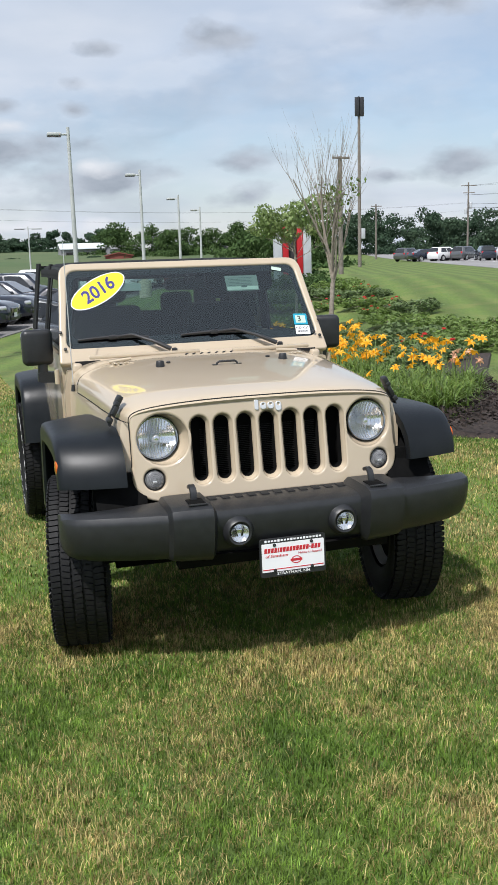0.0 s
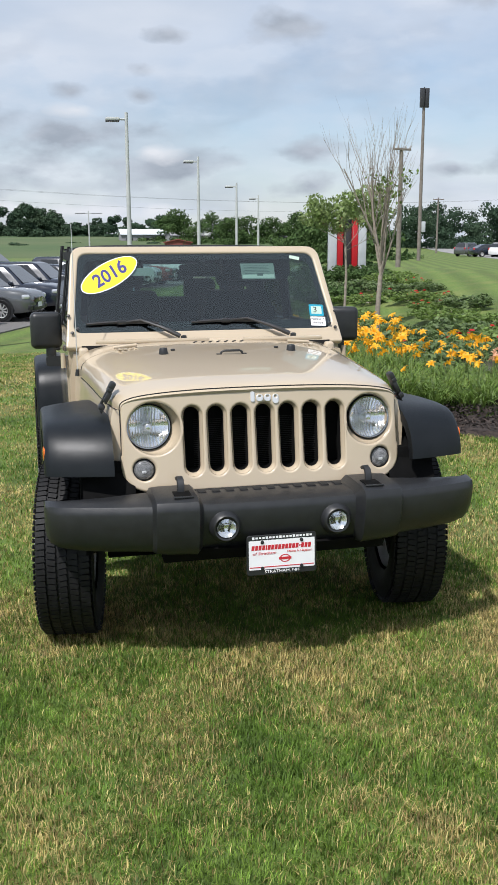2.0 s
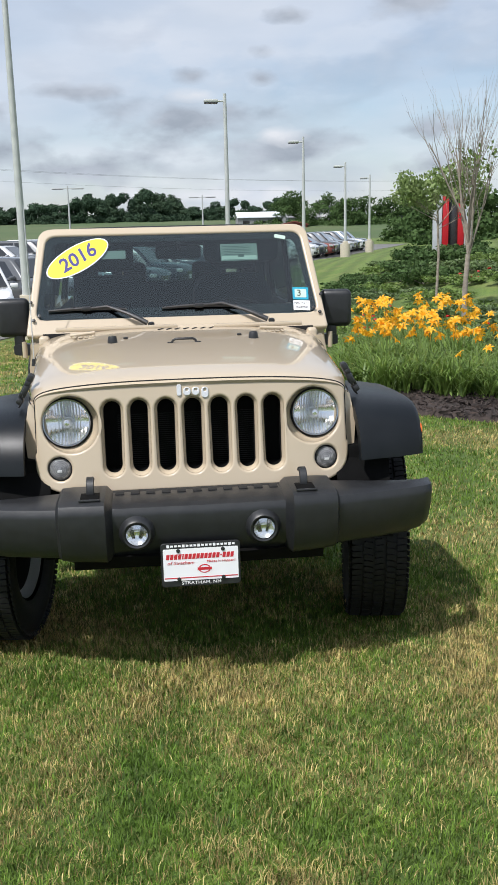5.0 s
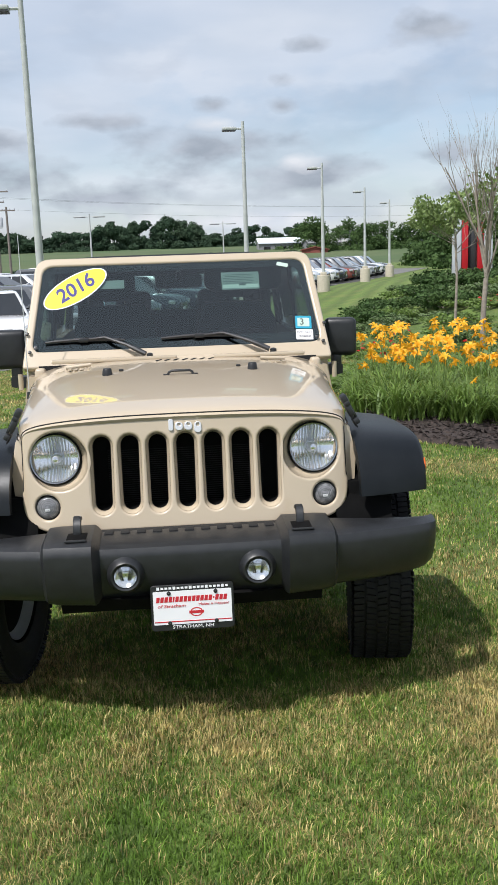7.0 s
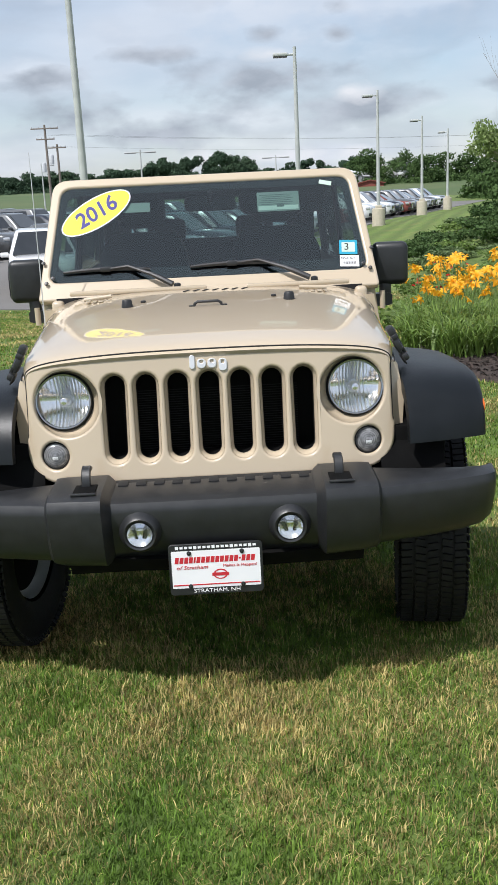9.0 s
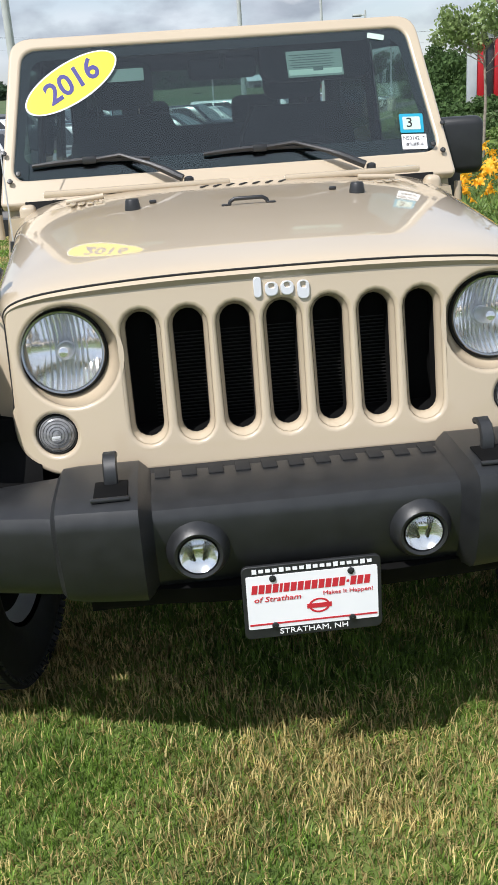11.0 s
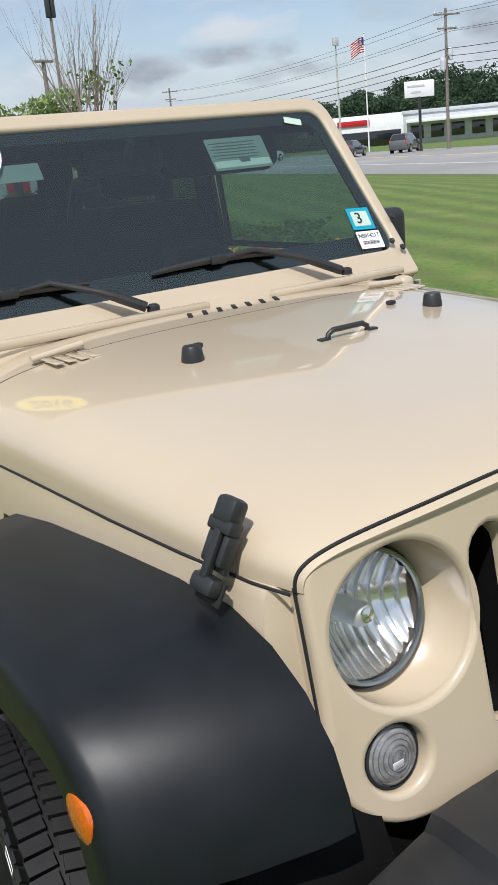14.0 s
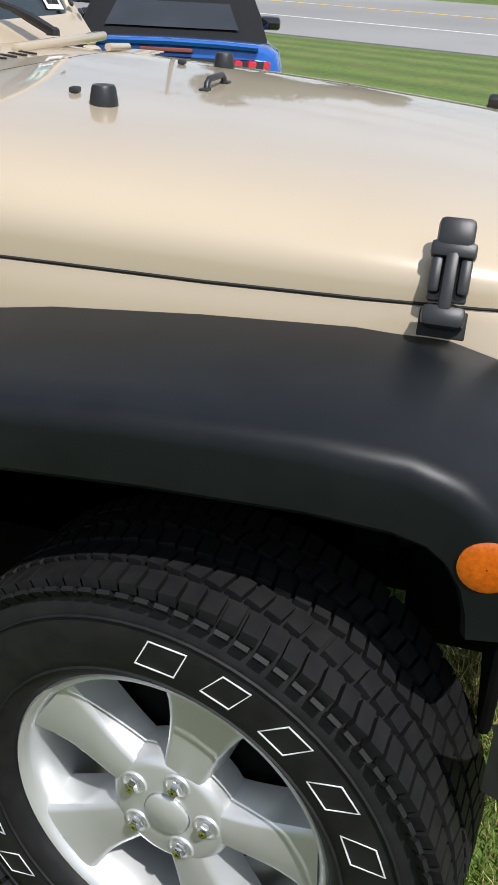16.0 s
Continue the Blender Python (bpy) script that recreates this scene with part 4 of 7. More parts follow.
def wheel(y, s, steer=0.0):
    """One road wheel: alloy rim with five broad spokes, tyre with moulded tread. Built facing outward along s."""
    m = Matrix.Translation((s * 0.825, y, HUB_Z)) @ Matrix.Rotation(steer, 4, "Z") @ Matrix.Rotation(s * math.pi / 2, 4, "Y") @ Matrix.Rotation(radians(22), 4, "Z")
    w = part("wheel", lathe([(0.244, 0.086), (0.248, 0.095), (0.243, 0.100), (0.236, 0.097), (0.229, 0.086), (0.219, 0.050), (0.210, -0.06), (0.225, -0.09)], m, 64), ALLOY, wagon, "silver five-spoke alloy wheel with black all-terrain tyre")
    part("hub", lathe([(0.100, 0.020), (0.094, 0.070), (0.086, 0.081), (0.078, 0.0835), (0.036, 0.084), (0.034, 0.080)], m, 40), ALLOY, w)
    for k in range(5):
        a1 = 2 * math.pi * k / 5 + math.pi / 5
        u, v_ = Vector((math.cos(a1), math.sin(a1), 0)), Vector((-math.sin(a1), math.cos(a1), 0))
        rings = []
        for r_, hw, zt in ((0.060, 0.028, 0.0800), (0.085, 0.029, 0.0810), (0.105, 0.031, 0.0815), (0.135, 0.035, 0.0810), (0.165, 0.041, 0.0805), (0.195, 0.050, 0.0830), (0.214, 0.058, 0.0865), (0.227, 0.066, 0.0880)):
            rings.append([m @ (u * r_ + v_ * t_ + Vector((0, 0, zt + d_))) for t_, d_ in ((-hw - 0.013, -0.062), (-hw - 0.003, -0.007), (-hw * 0.93, -0.0015), (-hw * 0.8, 0.0), (0, 0.0012), (hw * 0.8, 0.0), (hw * 0.93, -0.0015), (hw + 0.003, -0.007), (hw + 0.013, -0.062))])
        part("spoke", loft(rings), ALLOY, w, "", 35)
        lug = m @ Matrix.Translation((0.062 * math.cos(a1), 0.062 * math.sin(a1), 0.002))
        part("lug_well", lathe([(0.021, 0.0815), (0.019, 0.0845), (0.0165, 0.0845), (0.015, 0.0805), (0.001, 0.0803)], lug, 18), ALLOY, w)
        part("lug_nut", lathe([(0.0105, 0.078), (0.0105, 0.090), (0.008, 0.096), (0.002, 0.097)], lug, 6), CHROME, w)
    part("centre_cap", lathe([(0.034, 0.078), (0.034, 0.088), (0.030, 0.091), (0.001, 0.092)], m, 28), ALLOY, w)
    # disc and plate near black, so the shade behind the spokes is painted
    part("brake_disc", lathe([(0.16, -0.02), (0.16, 0.0), (0.05, 0.0), (0.05, 0.02), (0.001, 0.02)], m, 32), SHADE_BLACK, w)
    part("back_plate", lathe([(0.195, -0.05), (0.02, -0.05), (0.001, -0.05)], m, 32), SHADE_BLACK, w)
    prof = [(0.236, -0.10), (0.255, -0.112), (0.29, -0.124), (0.335, -0.124), (0.372, -0.115), (0.391, -0.102), (0.394, -0.06), (0.395, 0.0), (0.394, 0.06), (0.391, 0.102), (0.372, 0.115), (0.335, 0.1245), (0.29, 0.1245), (0.268, 0.118), (0.256, 0.111), (0.249, 0.104), (0.246, 0.096)]
    ty = part("tyre", lathe(prof, m, 96), RUBBER, w, "black all-terrain tyre")
    # tread blocks, five rows, staggered
    bm = bmesh.new()
    count = 92
    for row, (h, width, skew) in enumerate(((-0.094, 0.040, 0.10), (-0.047, 0.036, -0.16), (0.0, 0.036, 0.18), (0.047, 0.036, -0.16), (0.094, 0.040, 0.10))):
        for k in range(count):
            a = 2 * math.pi * (k + 0.5 * (row % 2)) / count
            outer = abs(h) > 0.08
            ln = 0.0218
            tilt = Matrix.Rotation(a, 4, "Z") @ Matrix.Translation((0.397 if not outer else 0.3955, 0, h)) @ Matrix.Rotation(skew, 4, "X")
            v = bmesh.ops.create_cube(bm, size=1, matrix=m @ tilt @ Matrix.Diagonal((0.016, ln, width, 1)))["verts"]
            if outer:   # shoulder lugs reach down the sidewall
                out = 1 if h > 0 else -1
                t2 = Matrix.Rotation(a, 4, "Z") @ Matrix.Translation((0.378, 0, 0.1135 * out)) @ Matrix.Rotation(out * 0.9, 4, "Y")
                bmesh.ops.create_cube(bm, size=1, matrix=m @ t2 @ Matrix.Diagonal((0.006, 0.0185, 0.036, 1)))
    part("tread", bm, RUBBER, ty, "", 30)
    for r in (0.274, 0.352):
        part("sidewall_rib", lathe([(r - 0.002, 0.1235), (r, 0.126), (r + 0.002, 0.1235)], m, 72), RUBBER, ty)
    # white outlined shapes where the tyre's name stands
    for base in (-12, 168):
        for k in range(8 if base < 90 else 6):
            mm = m @ Matrix.Rotation(radians(base - 12 - 16.4 * k), 4, "Z") @ Matrix.Translation((0.314, 0, 0.1255)) @ Matrix.Rotation(-math.pi / 2, 4, "Z")
            wd = (0.030, 0.023, 0.023, 0.024, 0.025, 0.023, 0.019, 0.021)[k]
            o_ = [(-wd - 0.007, -0.0215), (wd - 0.011, -0.0215), (wd + 0.005, 0.0215), (-wd + 0.011, 0.0215)]
            i_ = [(p * 0.935, q * 0.91) for p, q in o_]
            part("sidewall_print", plate([o_, i_], 0.0005, 0, mm, WHITE_PAPER, "sidewall_print", 0), None, ty)
    return w


for s in (-1, 1):
    wheel(AXLE_F, s, radians(-9))
    wheel(AXLE_R, s)
part("front_axle", tube([(-0.66, AXLE_F, HUB_Z - 0.02), (0.66, AXLE_F, HUB_Z - 0.02)], 0.05, 12), SHADE_BLACK, wagon)
part("rear_axle", tube([(-0.66, AXLE_R, HUB_Z - 0.02), (0.66, AXLE_R, HUB_Z - 0.02)], 0.05, 12), SHADE_BLACK, wagon)
part("chassis", box((0, 1.5, 0.56), (0.9, 2.9, 0.14), 0.02), SHADE_BLACK, wagon)

# hood hardware
for s in (-1, 1):
    x, y = s * 0.329, 0.683
    part("hood_bumper", lathe([(0.027, -0.004), (0.0265, 0.006), (0.023, 0.026), (0.020, 0.031), (0.001, 0.032)], Matrix.Translation((x, y, hood_z(x, y))) @ Matrix.Diagonal((0.86, 0.86, 0.95, 1)), 20), BLACK_PLASTIC, hood, "black rubber hood bumper")
    part("washer_nozzle", box((s * 0.27, 0.76, hood_z(s * 0.27, 0.76) + 0.005), (0.022, 0.016, 0.010), 0.004), BLACK_PLASTIC, hood)
hz = hood_z(0, 0.60)
part("hood_handle", tube([(-0.055, 0.60, hz), (-0.052, 0.60, hz + 0.010), (-0.04, 0.60, hz + 0.017), (0.04, 0.60, hz + 0.017), (0.052, 0.60, hz + 0.010), (0.055, 0.60, hz)], 0.0058, 10), BLACK_PLASTIC, hood, "black footman loop on the hood")
for x in (-0.064, 0.064):
    part("handle_foot", box((x, 0.60, hz + 0.001), (0.026, 0.018, 0.006), 0.0025), BLACK_PLASTIC, hood)
for s in (-1, 1):
    # rubber hold-down latch at the hood's front corner, lying on its curved side
    LT = Matrix(((0, s * -0.484, s * 0.875, s * 0.652), (1, 0, 0, 0.094), (0, 0.875, 0.484, 1.114), (0, 0, 0, 1))) @ Matrix.Diagonal((0.74, 0.84, 0.9, 1))
    lt = part("hood_latch", box((0, 0, 0), (0.060, 0.046, 0.030), 0.010), BLACK_PLASTIC, wagon, "black rubber hood latch")
    lt.data.transform(LT @ Matrix.Translation((0, 0.056, 0.014)))

    def latch_piece(name, c, size, bev, mat=BLACK_PLASTIC):
        b = box(c, size, bev)
        bmesh.ops.transform(b, matrix=LT, verts=b.verts)
        part(name, b, mat, lt)

    latch_piece("latch_ear", (0, 0.032, 0.014), (0.074, 0.024, 0.026), 0.006)
    for w in (-1, 1):
        latch_piece("latch_pad", (w * 0.0235, -0.004, 0.010), (0.020, 0.056, 0.024), 0.007)
    latch_piece("latch_back", (0, -0.008, 0.004), (0.064, 0.066, 0.012), 0.004)
    latch_piece("latch_strap", (0, -0.012, 0.020), (0.022, 0.088, 0.014), 0.005)
    latch_piece("latch_foot", (0, -0.064, 0.012), (0.072, 0.034, 0.030), 0.011)
    latch_piece("latch_plate", (0, -0.072, 0.002), (0.078, 0.040, 0.006), 0.002, SEAM)
# windscreen frame, glass and what is fixed to it
WB, WT = Vector((0, 1.235, 1.262)), Vector((0, 1.545, 1.735))
RAKE = math.atan2(WT.y - WB.y, WT.z - WB.z)
WS = Matrix.Translation(WB) @ Matrix.Rotation(math.pi / 2 - RAKE, 4, "X")
WH = (WT - WB).length


def trapezoid(hb, ht, y0, y1, r, n=5, foot=None):
    """Rounded outline, wider below."""
    corners = [(-hb, y0), (hb, y0), (ht, y1), (-ht, y1)]
    out = []
    for i in range(4):
        p, q, t = Vector(corners[i - 1]), Vector(corners[i]), Vector(corners[(i + 1) % 4])
        rr = r if i > 1 or foot is None else foot
        a, b = (p - q).normalized() * rr + q, (t - q).normalized() * rr + q
        for k in range(n + 1):
            u = k / n
            pt = a * (1 - u) ** 2 + q * 2 * u * (1 - u) + b * u * u
            out.append((pt.x, pt.y))
    return out


me = plate([trapezoid(0.784, 0.722, -0.075, WH, 0.075, 5, 0.02), trapezoid(0.737, 0.682, 0.018, WH - 0.048, 0.055)], 0.010, 0.010, WS, SAND, "windscreen_frame", 50, 3)
wsf = part("windscreen_frame", me, None, wagon, "sand-painted windscreen frame")
part("glass", plate([trapezoid(0.738, 0.683, 0.016, WH - 0.046, 0.05)], 0.0, 0, WS @ Matrix.Translation((0, 0, 0.012)), WINDSCREEN, "glass", 0), None, wsf, "tinted windscreen glass").visible_shadow = False
part("glass_border", plate([trapezoid(0.736, 0.681, 0.018, WH - 0.048, 0.05), trapezoid(0.702, 0.652, 0.080, WH - 0.085, 0.05)], 0.0008, 0, WS @ Matrix.Translation((0, 0, 0.006)), GLOSS_BLACK, "glass_border", 0), None, wsf, "black border of the windscreen")
for s in (-1, 1):
    for px, pz in ((0.745, 0.010), (0.715, 0.035), (0.760, 0.115)):
        part("frame_bolt", lathe([(0.010, 0.032), (0.008, 0.037), (0.001, 0.038)], WS @ Matrix.Translation((s * px, pz, 0)), 12), BLACK_PLASTIC, wsf)


def on_glass(x, z, lift=0.015):
    """A frame lying on the outer side of the windscreen at x and height z."""
    v = (z - WB.z) / (WT.z - WB.z) * WH
    return WS @ Matrix.Translation((x, v, lift))


OV = on_glass(-0.518, 1.580) @ Matrix.Rotation(radians(33), 4, "Z")
ov = part("year_sticker", plate([[(0.188 * math.cos(a), 0.078 * math.sin(a)) for a in (2 * math.pi * k / 48 for k in range(48))]], 0.0004, 0, OV, WHITE_PAPER, "year_sticker", 0), None, wsf, "yellow oval year sticker on the windscreen")
part("yellow_face", plate([[(0.182 * math.cos(a), 0.072 * math.sin(a)) for a in (2 * math.pi * k / 48 for k in range(48))]], 0.0004, 0, OV @ Matrix.Translation((0, 0, 0.001)), YELLOW_PAPER, "yellow_face", 0), None, ov)
part("lettering", lettering("2016", 0.112, OV @ Matrix.Translation((0, 0, 0.002)), NAVY_INK, width=0.215, shear=0.15, bold=0.0025), None, ov)
ST = on_glass(0.655, 1.372) @ Matrix.Rotation(radians(-3), 4, "Z")
st = part("inspection_sticker", plate([rounded(0.084, 0.074, 0.004)], 0.0004, 0, ST, TEAL_PAPER, "inspection_sticker", 0), None, wsf, "teal inspection sticker with a number")
part("face", plate([rounded(0.062, 0.050, 0.004)], 0.0003, 0, ST @ Matrix.Translation((0, 0, 0.001)), PALE_GREEN, "face", 0), None, st)
part("lettering", lettering("3", 0.052, ST @ Matrix.Translation((-0.008, 0, 0.002)), BLACK_INK), None, st)
SN = ST @ Matrix.Translation((0.004, -0.072, 0))
sn = part("stock_label", plate([rounded(0.088, 0.058, 0.003)], 0.0004, 0, SN, WHITE_PAPER, "stock_label", 0), None, wsf, "white stock label on the windscreen")
part("lettering", lettering("NS01421T", 0.020, SN @ Matrix.Translation((0, 0.013, 0.001)), BLACK_INK, width=0.078), None, sn)
for k in range(16):
    bar(sn, -0.03 + 0.004 * k, -0.010, 0.0024 if k % 3 else 0.0012, 0.012, BLACK_INK, SN, 0.001, "bar")
NS = on_glass(0.345, 1.598, 0.004)
ns = part("window_sheet", plate([rounded(0.20, 0.105, 0.004)], 0.0004, 0, NS, SHEET, "window_sheet", 0), None, wsf, "pale green printed sheet behind the windscreen")
for k in range(6):
    bar(ns, -0.01, 0.036 - 0.010 * k, 0.16 - 0.02 * (k % 2), 0.0025, SHEET_INK, NS, 0.001, "bar")
bar(ns, 0.0, -0.034, 0.19, 0.022, PALE_GREEN, NS, 0.001, "bar")
bar(ns, 0.01, -0.022, 0.035, 0.018, SHEET_INK, NS, 0.0015, "bar")
NS2 = on_glass(-0.33, 1.600, 0.004)
part("window_sheet", plate([rounded(0.13, 0.05, 0.004)], 0.0004, 0, NS2, SHEET, "window_sheet", 0), None, wsf)
TB = on_glass(0.575, 1.668) @ Matrix.Rotation(radians(-14), 4, "Z")
part("toll_tag", plate([rounded(0.060, 0.022, 0.003)], 0.0004, 0, TB, PALE_GREEN, "toll_tag", 0), None, wsf)

# wipers
for fx, bx, ex, b0, b1 in ((-0.165, -0.37, -0.475, -0.67, -0.27), (0.46, 0.23, 0.11, -0.085, 0.31)):
    foot = Vector((fx, 1.165, 1.262))
    knee, end = on_glass(bx, 1.328, 0.034).translation, on_glass(ex, 1.320, 0.030).translation
    ar = part("wiper_arm", tube([foot, foot.lerp(knee, 0.28) + Vector((0, -0.004, 0.006)), foot.lerp(knee, 0.5) + Vector((0, -0.006, 0.008)), knee, end], [0.013, 0.013, 0.009, 0.007, 0.006], 8), BLACK_PLASTIC, wagon, "black windscreen wiper")
    part("pivot_cap", lathe([(0.017, 0), (0.016, 0.014), (0.009, 0.019), (0.001, 0.02)], Matrix.Translation(foot - Vector((-0.02, 0, 0.014))), 14), BLACK_PLASTIC, ar)
    part("wiper_blade", tube([on_glass(lerp(b0, b1, k / 8), 1.316 + 0.008 * math.sin(math.pi * k / 8), 0.023).translation for k in range(9)], [0.006, 0.008, 0.009, 0.010, 0.010, 0.010, 0.009, 0.008, 0.006], 6), BLACK_PLASTIC, ar)
    part("blade_joint", box(end, (0.05, 0.016, 0.024), 0.006), BLACK_PLASTIC, ar)
for px in (-0.47, 0.47):   # hood hinges
    hg = part("hood_hinge", tube([(px - 0.075, 0.985, hood_z(px - 0.06, 0.985) + 0.008), (px + 0.045, 0.985, hood_z(px + 0.045, 0.985) + 0.010)], 0.009, 10), SAND, cowl, "sand-painted hood hinge")
    for k in range(4):
        part("hinge_leaf", box((px - 0.05 + 0.028 * k, 0.93, hood_z(px, 0.93) + 0.003), (0.020, 0.080, 0.004), 0.0018), SAND, hg)

# radio antenna on the cowl
an = part("antenna", tube([(-0.735, 1.03, 1.08), (-0.735, 1.03, 1.115)], [0.014, 0.009], 10), BLACK_PLASTIC, wagon, "thin radio antenna")
part("mast", tube([(-0.735, 1.03, 1.11), (-0.737, 1.07, 1.86)], [0.0028, 0.0018], 6), ALLOY, an)

# mirrors
for s in (-1, 1):
    mr = part("door_mirror", box((s * 0.878, 1.46, 1.284), (0.172, 0.085, 0.204), 0.030, Matrix.Rotation(s * -0.12, 4, "Z"), 4), BLACK_PLASTIC, wagon, "square black door mirror")
    part("mirror_stem", box((s * 0.855, 1.46, 1.165), (0.055, 0.055, 0.11), 0.016), BLACK_PLASTIC, mr)
    part("mirror_arm", loft([[Vector((s * x, 1.43, z)), Vector((s * x, 1.49, z)), Vector((s * x, 1.49, z - h)), Vector((s * x, 1.43, z - h))] for x, z, h in ((0.885, 1.135, 0.045), (0.865, 1.145, 0.062), (0.83, 1.142, 0.060), (0.770, 1.140, 0.060))]), BLACK_PLASTIC, mr)
    part("mirror_glass", box((s * 0.893, 1.501, 1.290), (0.142, 0.006, 0.156), 0.012, Matrix.Rotation(s * -0.12, 4, "Z")), CHROME, mr)

# body sides, doors, roll cage, soft top
for s in (-1, 1):
    part("body_side", loft([[Vector((s * 0.748, y, 1.175)), Vector((s * 0.772, y, 1.06)), Vector((s * 0.772, y, 0.80)), Vector((s * 0.75, y, 0.56)), Vector((s * 0.70, y, 0.56)), Vector((s * 0.70, y, 1.175))] for y in (1.13, 1.22)]), SAND, wagon, "sand body side panel")
    dr = part("door", loft([[Vector((s * 0.762, y, 1.235)), Vector((s * 0.782, y, 1.08)), Vector((s * 0.778, y, 0.80)), Vector((s * 0.755, y, 0.575)), Vector((s * 0.71, y, 0.575)), Vector((s * 0.71, y, 1.235))] for y in (1.228, 1.6, 2.20)]), SAND, wagon, "sand-painted door with black window frame")
    part("window_frame", loft([[s * 0.0 * Vector((1, 0, 0)) + Vector((s * x, y, z)) for x, y, z in ring] for ring in (
        [(0.755, 1.27, 1.262), (0.70, 1.56, 1.72), (0.70, 2.17, 1.73), (0.755, 2.19, 1.262)], [(0.755, 1.32, 1.285), (0.70, 1.58, 1.695), (0.70, 2.13, 1.70), (0.755, 2.15, 1.285)])], caps=False), FLARE_PLASTIC, dr)
    bm = bmesh.new()
    bm.faces.new([bm.verts.new((s * x, y, z)) for x, y, z in ((0.752, 1.31, 1.275), (0.698, 1.575, 1.70), (0.698, 2.14, 1.705), (0.752, 2.16, 1.275))])
    part("window", bm, SIDE_GLASS, dr, "door window glass").visible_shadow = False
    part("door_handle", box((s * 0.798, 2.08, 1.12), (0.03, 0.11, 0.03), 0.008), BLACK_PLASTIC, dr)
    for z in (1.14, 0.86):
        part("hinge", tube([(s * 0.80, 1.215, z - 0.04), (s * 0.80, 1.215, z + 0.04)], 0.013, 10), SAND, dr)
    part("rear_quarter", loft([[Vector((s * 0.765, y, 1.26)), Vector((s * 0.782, y, 1.10)), Vector((s * 0.778, y, 0.85)), Vector((s * 0.76, y, zb)), Vector((s * 0.71, y, zb)), Vector((s * 0.71, y, 1.26))] for y, zb in ((2.208, 0.575), (2.36, 0.72), (2.55, 0.86), (3.05, 0.86), (3.30, 0.62), (3.40, 0.60))]), SAND, wagon, "sand rear quarter panel")
    rf = [(y - 0.371 + 2.795, z - 0.005) for y, z in FLARE]
    rf = [(2.255, 0.58), (2.275, 0.72), (2.30, 0.84), (2.34, 0.92), (2.42, 0.975), (2.55, 1.0), (2.9, 1.0), (3.08, 0.985), (3.18, 0.93), (3.24, 0.84), (3.28, 0.72), (3.30, 0.62)]
    flare(s, rf)
    bm = tube([(s * 0.56, 2.30, 1.20), (s * 0.56, 2.28, 1.60), (s * 0.56, 2.2, 1.68), (s * 0.56, 1.62, 1.69)], 0.035, 10)
    part("roll_bar", bm, CABIN, wagon)
    bm = tube([(s * 0.56, 2.28, 1.62), (s * 0.56, 3.05, 1.52), (s * 0.56, 3.2, 1.25)], 0.035, 10)
    part("roll_bar", bm, CABIN, wagon)
    part("side_step", box((s * 0.80, 1.72, 0.42), (0.10, 0.9, 0.05), 0.02), BLACK_PLASTIC, wagon)
part("roll_bar", tube([(-0.56, 2.26, 1.66), (0.56, 2.26, 1.66)], 0.035, 10), CABIN, wagon)
part("floor_pan", box((0, 2.2, 0.62), (1.4, 2.3, 0.05)), CABIN, wagon)
part("firewall", box((0, 1.19, 0.92), (1.40, 0.03, 0.60)), CABIN, wagon)
part("tailgate", box((0, 3.40, 0.92), (1.42, 0.06, 0.66), 0.02), SAND, wagon, "sand tailgate")
# soft top: roof skin, rear corners and clear rear window
ROOF = [(1.545, 1.722, 0.70), (1.60, 1.738, 0.71), (1.9, 1.748, 0.715), (2.3, 1.750, 0.715), (2.9, 1.745, 0.71), (3.25, 1.73, 0.70), (3.36, 1.69, 0.69)]
rings = []
for y, z, hw in ROOF:
    rings.append([Vector((hw * math.copysign(abs(math.cos(a)) ** 0.35, math.cos(a)), y, z - 0.075 + 0.075 * math.sin(a) ** 0.6)) for a in (math.pi * k / 20 for k in range(21))])
top = part("soft_top", loft(rings, closed=False), CLOTH, wagon, "black canvas soft top", 50)
part("roof_lining", loft([[p - Vector((0, 0, 0.02)) for p in r] for r in rings], closed=False), CLOTH, top)
for s in (-1, 1):
    for a, b in (((2.20, 2.34)), ((3.10, 3.38))):
        bm = bmesh.new()
        add_loft(bm, [[Vector((s * 0.765, a, 1.25)), Vector((s * 0.765, b, 1.25)), Vector((s * 0.745, b, 1.25)), Vector((s * 0.745, a, 1.25))], [Vector((s * 0.705, a, 1.74)), Vector((s * 0.705, b - 0.03, 1.74)), Vector((s * 0.69, b - 0.03, 1.74)), Vector((s * 0.69, a, 1.74))]])
        part("corner_curtain", bm, CLOTH, top)
    bm = bmesh.new()
    bm.faces.new([bm.verts.new((s * x, y, z)) for x, y, z in ((0.757, 2.33, 1.26), (0.702, 2.31, 1.71), (0.702, 3.12, 1.71), (0.757, 3.12, 1.26))])
    part("quarter_window", bm, PRIVACY, top).visible_shadow = False
for pts in (((-0.70, -0.52)), ((0.52, 0.70))):
    bm = bmesh.new()
    add_loft(bm, [[Vector((pts[0], 3.40, 1.25)), Vector((pts[1], 3.40, 1.25)), Vector((pts[1], 3.42, 1.25)), Vector((pts[0], 3.42, 1.25))], [Vector((pts[0] * 0.97, 3.34, 1.72)), Vector((pts[1] * 0.97, 3.34, 1.72)), Vector((pts[1] * 0.97, 3.36, 1.72)), Vector((pts[0] * 0.97, 3.36, 1.72))]])
    part("rear_curtain", bm, CLOTH, top)
bm = bmesh.new()
